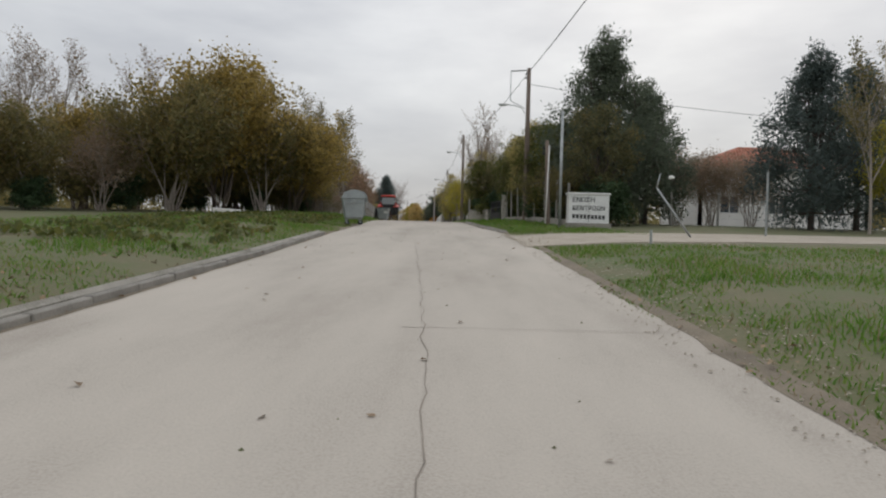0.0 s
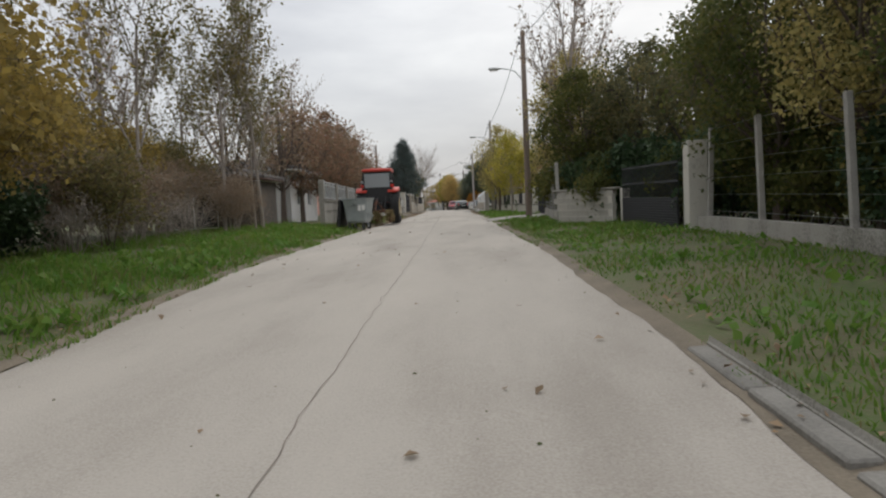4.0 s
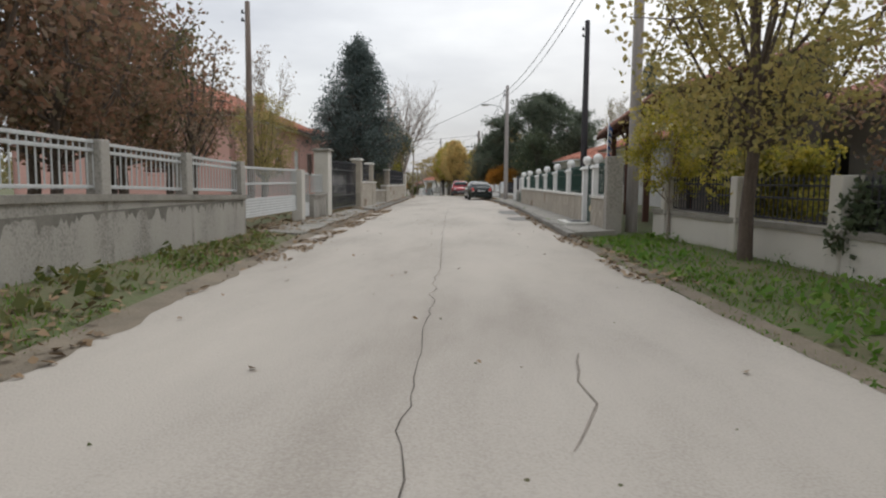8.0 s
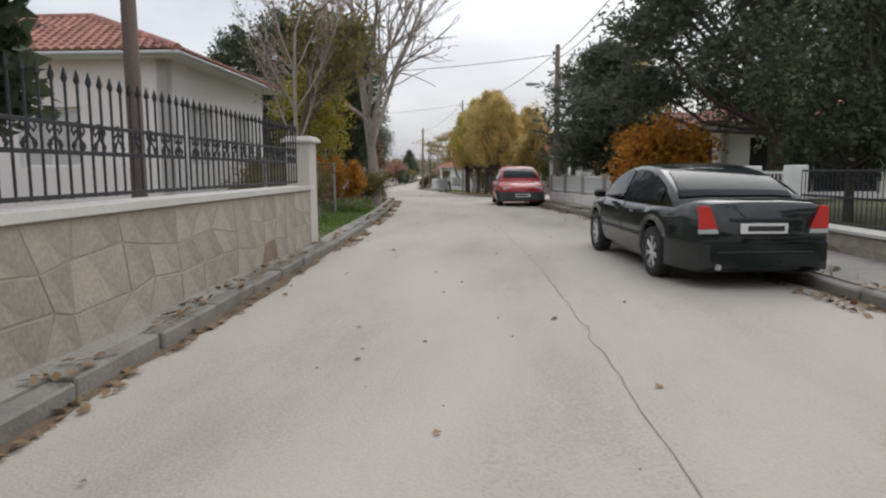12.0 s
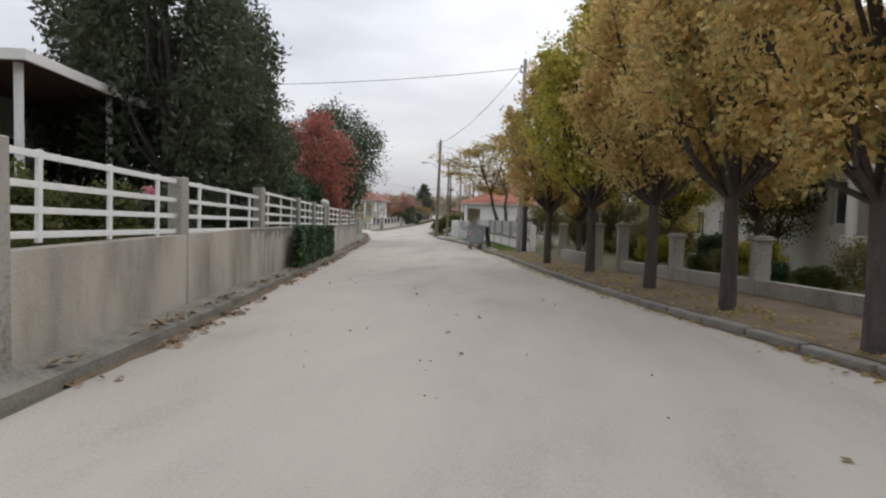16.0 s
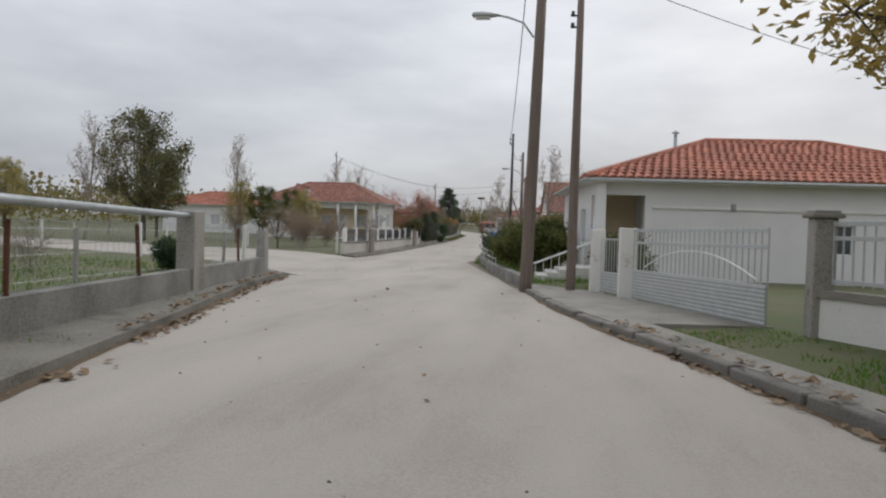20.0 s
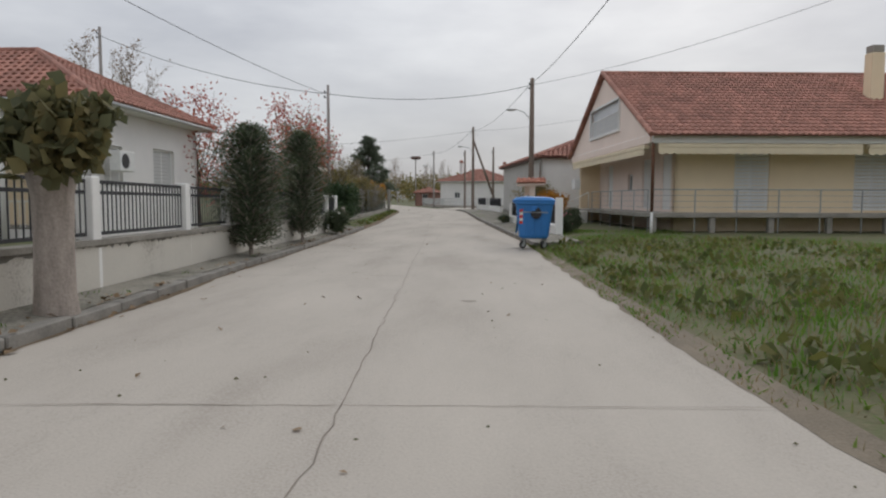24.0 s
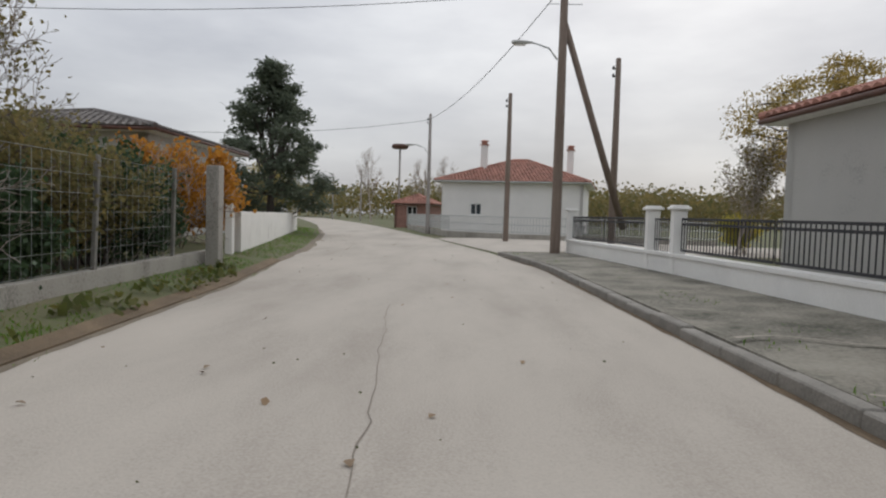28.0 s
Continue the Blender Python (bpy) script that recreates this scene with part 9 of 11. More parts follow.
for (x0, z0), (x1, z1) in (((-0.66, 1.10), (-0.70, 1.75)), ((-0.70, 1.75), (-0.64, 2.45)), ((0.66, 1.10), (0.70, 1.75)), ((0.70, 1.75), (0.64, 2.45))):
    for yq in (-0.42, 0.45, 1.25):
        part("cab_post", Kit().box((0, 0, 0), (0.07, 0.08, math.hypot(x1 - x0, z1 - z0) + 0.03), 0.012, m=Matrix.Translation(((x0 + x1) / 2, yq, (z0 + z1) / 2)) @ Matrix.Rotation(math.atan2(x1 - x0, z1 - z0), 4, "Y")), M["black"], tr)
for c, d in (((0, -0.42, 1.66), (1.38, 0.07, 0.10)), ((0, -0.42, 2.42), (1.3, 0.07, 0.08)), ((0, 1.25, 1.5), (1.38, 0.07, 0.08))):
    part("cab_rail", Kit().box(c, d, 0.015), M["black"], tr)
cab = part("cab", Kit().box((0, -0.42, 1.3), (1.36, 0.06, 0.66), 0.02), M["black"], tr, "black cab back panel")
part("rear_window", Kit().box((0, -0.44, 2.05), (1.20, 0.012, 0.66), 0.004), glassmat("dusty glass", (0.30, 0.32, 0.33), 0.25), cab, "dusty rear window")
part("side_glass", Kit().box((0.66, 0.02, 1.98), (0.012, 0.78, 0.80), 0.004), M["car_glass"], cab)
part("side_glass", Kit().box((0.66, 0.86, 1.85), (0.012, 0.70, 1.05), 0.004), M["car_glass"], cab)
part("side_glass", Kit().box((-0.66, 0.40, 1.95), (0.012, 1.6, 0.85), 0.004), M["car_glass"], cab)
part("windscreen", Kit().box((0, 1.27, 2.0), (1.2, 0.012, 0.85), 0.004), M["car_glass"], cab)
part("roof", loft(Kit(), [rrect(1.36, 1.85, 2.46, 0.16, 3, 0, 0.42), rrect(1.44, 1.95, 2.52, 0.18, 3, 0, 0.42), rrect(1.38, 1.88, 2.60, 0.2, 3, 0, 0.42), rrect(0.9, 1.3, 2.64, 0.2, 3, 0, 0.42)]), M["red"], tr, "faded red cab roof", True)
part("bonnet", loft(Kit(), [rrect(0.72, 1.75, 0.95, 0.08, 3, 0, 2.1), rrect(0.74, 1.78, 1.25, 0.08, 3, 0, 2.1), rrect(0.66, 1.70, 1.48, 0.12, 3, 0, 2.08)]), M["red"], tr)
part("chassis", Kit().box((0, 1.1, 0.75), (0.52, 3.2, 0.5), 0.05).box((0, 0, 0.78), (1.2, 0.35, 0.36), 0.05).box((0, 2.25, 0.55), (1.3, 0.16, 0.16), 0.03), M["black"], tr)
k = Kit()
k.path([(-0.32, -0.45, 0.85), (-0.38, -1.25, 0.55)], 0.035, 7)
k.path([(0.32, -0.45, 0.85), (0.38, -1.25, 0.55)], 0.035, 7)
k.path([(0.0, -0.45, 1.2), (0.02, -1.2, 1.05)], 0.03, 7)
k.path([(-0.38, -0.5, 1.3), (-0.36, -0.95, 0.75)], 0.028, 7)
k.path([(0.38, -0.5, 1.3), (0.36, -0.95, 0.75)], 0.028, 7)
part("hitch", k, M["black"], tr)
pl = thing("plough", "rusty three-furrow plough hung with dry grass behind the tractor", "plough", pose(-6.42, 65.1, P(65) + 0.1, 0, 0, 5))
part("headstock", Kit().path([(-0.4, -1.28, 0.52), (0.0, -1.3, 1.08), (0.4, -1.28, 0.52)], 0.04, 7).path([(0.0, -1.3, 1.08), (0.0, -1.95, 0.62)], 0.035, 7), M["rust"], pl)
part("beam", Kit().box((0, 0, 0), (1.65, 0.10, 0.11), 0.015, m=Matrix.Translation((0.0, -1.55, 0.58)) @ Matrix.Rotation(radians(-24), 4, "Z")), M["rust"], pl)
for i in range(3):
    bx, byy = -0.62 + 0.6 * i, -1.28 - 0.27 * i
    bx = 0.62 - 0.62 * i
    byy = -1.83 + 0.27 * (2 - i) - 0.0 + (-0.0)
    byy = -1.30 - 0.26 * (2 - i) + 0.0
    part("leg", Kit().box((bx, -1.55 - bx * 0.44, 0.34), (0.07, 0.12, 0.5), 0.012), M["rust"], pl)
    sh = [[(bx + q * 0.30 * f - 0.02, -1.55 - bx * 0.44 - 0.15 + 0.42 * f, 0.02 + z + 0.05 * f) for q, z in ((0, 0.0), (0.6, 0.05), (1.0, 0.26), (0.8, 0.34), (0.1, 0.3))] for f in (0.1, 0.5, 0.9)]
    part("mouldboard", loft(Kit(), sh), M["rust"], pl)
dg = np.random.RandomState(4)
q = np.concatenate([np.stack([bx + dg.normal(0, 0.10, 160), -1.55 - bx * 0.44 + dg.normal(0, 0.10, 160), dg.uniform(0.12, 0.6, 160)], 1) for bx in (0.62, 0.0, -0.62)])
dgo = link("dry_grass", scatter_leaves("dry_grass", q, 0.05, LF["dry"], 5.0, 3, hang=1.2), pl)
dgo["kind"] = "stuff"

# ---- cabinet, pipe, barrier ----
cb = thing("street_cabinet", "white metal street cabinet with hand-painted black lettering", "cabinet", pose(5.62, 28.2, P(28.2), 0, 0, 1))
part("plinth", Kit().box((0, 0, 0.12), (1.86, 0.62, 0.44), 0.02), M["pave"], cb)
part("cabinet_body", Kit().box((0, 0, 0.93), (1.70, 0.48, 1.20), 0.015), M["rail_white"], cb)
part("cabinet_roof", Kit().box((0, 0, 1.565), (1.80, 0.58, 0.08), 0.02), M["rail_white"], cb)
part("door_gap", Kit().box((0, -0.2415, 0.93), (0.008, 0.004, 1.12)), M["ink"], cb)


def lettering(text, x, z, size, parent):
    cu = bpy.data.curves.new("lettering", "FONT")
    cu.body, cu.size, cu.extrude, cu.offset = text, size, 0.001, 0.004
    tmp = bpy.data.objects.new("lettering_tmp", cu)
    scene.collection.objects.link(tmp)
    bpy.context.view_layer.update()
    me = bpy.data.meshes.new_from_object(tmp)
    bpy.data.objects.remove(tmp)
    me.materials.clear()
    me.materials.append(M["ink"])
    return link("lettering", me, parent, "black hand-painted letters", m=pose(x, -0.248, z, 90, 0, 0))


lettering("ΕΝΩΣΗ", -0.70, 1.22, 0.27, cb)
lettering("ΚΕΝΤΡΩΩΝ", -0.70, 0.88, 0.25, cb)
k = Kit()
for i in range(9):
    k.box((-0.62 + 0.155 * i, -0.2445, 0.62 - 0.004 * i), (0.11, 0.006, 0.17), 0.004)
part("lettering_bar", k, M["ink"], cb)
pp = thing("steel_pipe", "tall galvanised pipe beside the cabinet", "pipe", pose(4.45, 28.15, P(28)))
part("tube", Kit().tube((0, 0, -0.3), (0, 0, 5.0), 0.06, 0.06, 12).tube((0, 0, 1.05), (0, 0, 1.1), 0.07, 0.07, 12).tube((0, 0, 2.6), (0, 0, 2.65), 0.07, 0.07, 12), M["galv"], pp, smooth=True)
pp = thing("cable_pipe", "thin white cable pipe fixed to the timber pole", "pipe", pose(4.05, 29.6, P(29.6)))
part("tube", Kit().tube((0, 0, -0.2), (0.1, 0.1, 3.7), 0.025, 0.025, 8), M["rail_white"], pp, smooth=True)
ba = thing("barrier_post", "bent galvanised post leaning over the verge", "post", pose(7.4, 20.6, P(20.6) + 0.05))
part("arm", Kit().tube((0.05, 0, -0.1), (-1.2, 0, 1.62), 0.035, 0.03, 8).tube((-1.2, 0, 1.62), (-1.1, 0, 2.05), 0.03, 0.02, 8), M["galv"], ba, smooth=True)
part("head", Kit().lathe([(0.0, 0), (0.05, 0.02), (0.06, 0.1), (0.03, 0.18), (0, 0.2)], 10, (-0.85, 0, 1.95), "X"), M["paper"], ba)
for x, y, h, lab in [(5.1, 17.3, 0.4, "short green stake in the grass"), (10.5, 22.6, 2.25, "grey steel fence post in the grass"), (17.2, 36.0, 1.9, "white timber gate post"), (18.4, 36.5, 1.95, "white timber gate post")]:
    sp = thing("stake", lab, "post", pose(x, y, P(y) + 0.1))
    part("shaft", Kit().box((0, 0, h / 2 - 0.1), (0.06, 0.06, h + 0.2), 0.01), M["white_old" if h > 1.8 and x > 15 else "galv"], sp)
sl = thing("concrete_slab", "broken white concrete slab lying in the grass", "slab", pose(-11.2, 33.0, P(33) + 0.33, 4, 3, 20))
part("slab", Kit().box((0, 0, 0.05), (1.5, 0.6, 0.22), 0.03), M["white_old"], sl)

# ---- larger buildings beside the road ----
def bars(parent, a, b, z, h, material, gap=0.13, post_gap=1.8, bar=0.008, mid=(), down=0.0, lattice=False, top=0.035):
    """A straight railing from a to b (local x, y): rails, posts and bars, each a part."""
    a, b = Vector((*a, z)), Vector((*b, z))
    L = (b - a).length
    d = (b - a) / L
    rl = part("handrail", Kit().tube(a + Vector((0, 0, h)), b + Vector((0, 0, h)), top / 2, top / 2, 8), M[material], parent, smooth=True)
    for f in mid:
        part("rail", Kit().tube(a + Vector((0, 0, h * f)), b + Vector((0, 0, h * f)), bar, bar, 6), M[material], rl)
    n = max(1, round(L / post_gap))
    me = Kit().box((0, 0, (h - down) / 2), (0.035, 0.035, h + down), 0.004).mesh("rail_post", M[material])
    for i in range(n + 1):
        link("rail_post", me, rl, m=Matrix.Translation(a + d * (L * i / n)))
    if gap:
        mb = Kit().tube((0, 0, 0.06), (0, 0, h), bar, bar, 5, cap=False).mesh("baluster", M[material])
        m = int(L / gap)
        for i in range(1, m):
            link("baluster", mb, rl, m=Matrix.Translation(a + d * (L * i / m)))
    if lattice:
        for i in range(n):
            p, q = a + d * (L * i / n), a + d * (L * (i + 1) / n)
            w = q - p
            k = Kit()
            for u0, v0, u1, v1 in ((0.06, 0.12, 0.94, 0.9), (0.06, 0.9, 0.94, 0.12), (0.3, 0.3, 0.7, 0.3), (0.7, 0.3, 0.7, 0.72), (0.7, 0.72, 0.3, 0.72), (0.3, 0.72, 0.3, 0.3), (0.06, 0.12, 0.94, 0.12), (0.06, 0.9, 0.94, 0.9), (0.18, 0.12, 0.18, 0.9), (0.82, 0.12, 0.82, 0.9)):
                k.tube(p + w * u0 + Vector((0, 0, h * v0)), p + w * u1 + Vector((0, 0, h * v1)), 0.011, 0.011, 5)
            part("lattice", k, M[material], rl)
    return rl


def flag(x, y, z, rz, s, label, staff=1.6):
    """A blue and white striped cloth hanging in folds from a leaning staff."""
    ob = thing("flag", label, "flag", pose(x, y, z, 0, 0, rz))
    part("staff", Kit().tube((0, 0, -0.5), (0.25, 0, staff), 0.016, 0.012, 8).lathe([(0, 0), (0.03, 0.02), (0, 0.05)], 8, (0.25, 0, staff)), M["white"], ob, "white flagstaff", True)
    for i in range(9):
        k = Kit()
        n = 10
        vs = []
        for j in range(n + 1):
            for e in (0, 1):
                u, v = j / n, (i + e) / 9
                vs.append(((0.25 + 0.02 - v * 0.10 * s) + u * 0.75 * s, 0.10 * s * math.sin(u * 9 + v * 2) * u, staff - 0.1 - v * 0.75 * s - u * u * 0.55 * s))
        k.add(vs, [(2 * j, 2 * j + 2, 2 * j + 3, 2 * j + 1) for j in range(n)])
        part("stripe", k, M["flag_blue" if i % 2 == 0 else "white"], ob, smooth=True)
    k = Kit()
    part("canton", k.add([(0.275, -0.006, staff - 0.1), (0.275 + 0.3 * s, -0.006, staff - 0.18), (0.24 + 0.3 * s, -0.006, staff - 0.1 - 0.45 * s), (0.24, -0.006, staff - 0.1 - 0.4 * s)], [(0, 1, 2, 3)]), M["flag_blue"], ob)
    return ob


def scallop(parent, a, b, z, depth, material):
    """Hanging awning valance with a scalloped edge from a to b (local x, y)."""
    a, b = Vector((*a, z)), Vector((*b, z))
    L = (b - a).length
    d = (b - a) / L
    k = Kit()
    m = int(L / 0.28)
    n = m * 4
    vs = []
    for i in range(n + 1):
        p = a + d * (L * i / n)
        vs += [p, p - Vector((0, 0, depth + 0.06 * abs(math.sin(math.pi * i / 4))))]
    k.add(vs, [(2 * i, 2 * i + 2, 2 * i + 3, 2 * i + 1) for i in range(n)])
    return part("valance", k, M[material], parent, "cream scalloped awning valance")


def strip_patch(parent, m, w, h, material, seed, name="damp_stain", label="dark damp stain along the wall foot"):
    """A stained foot with an uneven upper edge, lying on a wall face (local x-z, outer face y 0)."""
    n = int(w / 0.05)
    vs = []
    for i in range(n + 1):
        x = w * i / n
        q = h * (0.75 + 0.6 * noise.noise(Vector((x * 0.5, seed, 0))) + 0.3 * noise.noise(Vector((x * 2.1, seed, 4))) + 0.35 * noise.noise(Vector((x * 7.0, seed, 8))) + 0.3 * noise.noise(Vector((x * 19.0, seed, 2))))
        vs += [(x, -0.004, -0.3), (x, -0.004, max(0.1, q))]
    return part(name, Kit().add(vs, [(2 * i, 2 * i + 2, 2 * i + 3, 2 * i + 1) for i in range(n)]), M[material], parent, label, m=m)


# pink gabled house
ph = thing("house", "pale pink gabled house on a raised deck with cream awnings", "house", pose(-19.84, 260.0, P(260) + 0.02, 0, 0, 4.0))
PW, PD = 15.5, 13.4
west = Matrix.Translation((1.3, PD - 1.0, 0)) @ Matrix.Rotation(radians(-90), 4, "Z")
south = Matrix.Translation((1.3, 1.3, 0))
ops = [(2.3, 0.95, 1.35, 2.15, "white_louvre"), (6.9, 0.95, 1.5, 2.15, "white_louvre"), (11.0, 0.95, 1.3, 2.15, "white_louvre")]
part("wall", facade(PW - 1.3, 3.62, [o[:4] for o in ops]), M["cream"], ph, "cream rendered wall", m=south)
for o in ops:
    window(ph, o[2], o[3], south @ Matrix.Translation((o[0], 0.06, o[1])), o[4])
ops = [(1.6, 0.95, 1.0, 2.1, "door"), (5.2, 1.7, 0.7, 0.8, "glass"), (7.3, 0.95, 1.1, 2.1, "white_louvre"), (9.7, 0.95, 1.1, 2.15, "door")]
part("wall", facade(PD - 2.3, 3.62, [o[:4] for o in ops]), M["pale_pink"], ph, "pale pink rendered wall", m=west)
for o in ops:
    window(ph, o[2], o[3], west @ Matrix.Translation((o[0], 0.06, o[1])), o[4])
part("wall", Kit().box((PW - 0.12, PD / 2, 1.5), (0.24, PD - 2.0, 4.2)), M["cream"], ph)
part("wall", Kit().box((PW / 2, PD - 0.9, 1.5), (PW - 0.5, 0.24, 4.2)), M["cream"], ph)
part("deck", Kit().box((PW / 2, PD / 2, 0.78), (PW, PD, 0.16), 0.015), M["pave"], ph, "raised concrete deck slab")
# Solid block below the deck; its black colour stands in for shade.
part("plinth", Kit().box((PW / 2 + 0.8, PD / 2 + 0.8, 0.1), (PW - 1.9, PD - 1.9, 1.2)), M["shade_black"], ph, "dark recess under the deck")
for i in range(8):
    part("deck_pillar", Kit().box((0.15 + i * 2.15, 0.15, 0.2), (0.2, 0.2, 1.1), 0.01), M["pave"], ph)
part("ceiling_slab", Kit().box((PW / 2, PD / 2, 3.66), (PW, PD, 0.1), 0.01), M["white"], ph)
part("fascia", Kit().box((PW / 2, 0.0, 3.52), (PW, 0.14, 0.30), 0.015), M["white"], ph, "white eave fascia")
part("fascia", Kit().box((0.0, PD / 2, 3.52), (0.14, PD - 0.15, 0.30), 0.015), M["pale_pink"], ph)
for a, b, lab in (((0.2, -0.10), (7.6, -0.10), ""), ((7.8, -0.10), (15.2, -0.10), "")):
    aw = part("awning", Kit().box(((a[0] + b[0]) / 2, -0.02, 3.27), (b[0] - a[0], 0.2, 0.16), 0.03), M["awning"], ph, "rolled cream awning")
    scallop(aw, a, b, 3.22, 0.20, "awning")
aw = part("awning", Kit().box((-0.02, PD / 2, 3.27), (0.2, PD - 1.0, 0.16), 0.03), M["awning"], ph, "rolled cream awning")
scallop(aw, (-0.10, 0.6), (-0.10, PD - 0.6), 3.22, 0.20, "awning")
# gable with a glazed balcony
y0_, y1_, z0_, z1_ = 4.2, 9.2, 4.25, 5.6
sl = lambda y: 3.7 + 3.2 * (1 - abs(y - 6.7) / 6.7)
gk = Kit()
gk.prism([(0, 3.70), (y0_, 3.70), (y0_, sl(y0_))], 0, 0.25, "X").prism([(y1_, 3.70), (PD, 3.70), (y1_, sl(y1_))], 0, 0.25, "X").prism([(y0_, 3.70), (y1_, 3.70), (y1_, z0_), (y0_, z0_)], 0, 0.25, "X").prism([(y0_, z1_), (y1_, z1_), (y1_, sl(y1_)), (6.7, sl(6.7)), (y0_, sl(y0_))], 0, 0.25, "X")
part("gable", gk, M["pale_pink"], ph, "pale pink gable wall")
part("balcony_wall", Kit().box((1.2, 6.7, 4.9), (0.1, 5.2, 1.5)), M["white"], ph)
part("balcony_floor", Kit().box((0.7, 6.7, 4.2), (1.2, 5.2, 0.08)), M["pave"], ph)
for y in (5.2, 7.2):
    w_ = part("window", Kit().box((1.12, y + 0.5, 4.95), (0.06, 1.1, 1.3), 0.01), M["rail_white"], ph)
    part("pane", Kit().box((1.08, y + 0.5, 4.95), (0.012, 0.9, 1.1)), M["glass"], w_)
bars(ph, (-0.02, y0_), (-0.02, y1_), z0_, 0.78, "rail_white", 0.14, 1.25, 0.014, (0.12,), top=0.06)
part("balcony_glazing", Kit().box((0.10, 6.7, (z0_ + z1_) / 2), (0.01, 4.9, z1_ - z0_ - 0.06), 0.002), M["milky"], ph, "milky plastic sheet behind the balcony bars")
part("cooler_unit", Kit().box((-0.18, 11.6, 2.15), (0.3, 0.8, 0.55), 0.02), M["rail_white"], ph, "white air conditioner unit")
part("balcony_frame", Kit().box((-0.02, y0_, 4.92), (0.1, 0.09, 1.4), 0.01).box((-0.02, y1_, 4.92), (0.1, 0.09, 1.4), 0.01).box((-0.02, 6.7, z1_), (0.1, 5.0, 0.09), 0.01).box((-0.02, 6.7, z0_), (0.12, 5.1, 0.1), 0.01), M["rail_white"], ph)
k = Kit()
roof_plane(k, (-0.14, -0.3, 3.60), (PW + 0.2, -0.3, 3.60), (-0.14, 6.7, 7.0), (PW + 0.2, 6.7, 7.0))
roof_plane(k, (PW + 0.2, PD + 0.3, 3.60), (-0.14, PD + 0.3, 3.60), (PW + 0.2, 6.7, 7.0), (-0.14, 6.7, 7.0))
rf = part("roof", k, M["tile_dark"], ph, "red-brown clay tile roof")
rc = Kit()
for i in range(40):
    rc.tube((-0.14 + i * 0.4, 6.7, 7.05), (0.29 + i * 0.4, 6.7, 7.07), 0.11, 0.095, 8)
part("ridge_tiles", rc, M["tile_dark"], rf)
for s in (0, 1):
    rc = Kit()
    for i in range(18):
        f0, f1 = i / 18, (i + 1.1) / 18
        ya, yb = (-0.3 + 7.0 * f0, -0.3 + 7.0 * f1) if s == 0 else (PD + 0.3 - 7.0 * f0, PD + 0.3 - 7.0 * f1)
        rc.tube((-0.14, ya, 3.66 + 3.4 * f0), (-0.14, yb, 3.68 + 3.4 * f1), 0.10, 0.085, 8)
    part("verge_tiles", rc, M["tile_dark"], rf)
for cx, cy, z0, z1 in ((10.3, 3.6, 4.9, 7.35), (14.1, 4.4, 5.3, 7.15)):
    c = part("chimney", Kit().box((cx, cy, (z0 + z1) / 2), (0.55, 0.5, z1 - z0), 0.02), M["cream"], ph)
    part("chimney_cap", Kit().box((cx, cy, z1 + 0.16), (0.5, 0.45, 0.3), 0.03), M["pave"], c)
part("drainpipe", Kit().tube((0.05, 0.02, 0.9), (0.05, 0.02, 3.5), 0.06, 0.06, 10), M["rust"], ph, "red-brown corner drainpipe", True)
part("drainpipe", Kit().tube((0.05, 0.02, 0.0), (0.05, 0.02, 0.9), 0.05, 0.05, 10), M["rail_white"], ph, "white lower drainpipe", True)
bars(ph, (0.1, 0.06), (PW - 0.1, 0.06), 0.86, 0.85, "galv", 0, 1.55, 0.007, (0.25, 0.5, 0.75), down=0.75)
bars(ph, (0.06, 0.5), (0.06, 9.0), 0.86, 0.85, "galv", 0, 1.7, 0.007, (0.25, 0.5, 0.75), down=0.75)
for i in range(5):
    part("step", Kit().box((-0.15 - 0.28 * i, 10.2, 0.37 - 0.08 * i), (0.3, 1.3, 0.78 - 0.16 * i), 0.012), M["marble"], ph)
part("stair_rail", Kit().tube((0.0, 9.5, 1.7), (-1.5, 9.5, 0.95), 0.022, 0.022, 8).tube((-1.5, 9.5, 0.95), (-1.5, 9.5, 0.0), 0.02, 0.02, 8).tube((0.0, 9.5, 1.7), (0.0, 9.5, 0.86), 0.02, 0.02, 8), M["rail_white"], ph, "white stair handrail", True)

# white house and long grey barn behind the pavement
bh = house(-22.3, 275.0, 6.2, 10.0, 14.9, 3.62, "white house end joined to a long grey rendered barn", "house_white", "tile_dark", rise=2.0, over=0.34, eave="brown", front=[(4.5, 1.0, 1.2, 1.2, "roller")], tw=0.27)
bh.name = "barn"
bw = Matrix.Translation((0, 14.9, 0)) @ Matrix.Rotation(radians(-90), 4, "Z")
part("render_coat", Kit().box((7.45, -0.012, 1.5), (14.9, 0.02, 4.2)), M["barn"], bh, "grey rendered side wall", m=bw)
strip_patch(bh, Matrix.Translation((-0.022, 14.9, 0)) @ Matrix.Rotation(radians(-90), 4, "Z"), 14.9, 0.5, "damp", 3)
part("downpipe", Kit().tube((-0.06, 0.3, 1.2), (-0.06, 0.3, 3.3), 0.03, 0.03, 8), M["rust"], bh, smooth=True)
house(-22.7, 290.4, 6, 6.8, 5.6, 3.05, "low grey annex with a sagging tile roof", "barn", "tile_dark", rise=1.0, over=0.35)

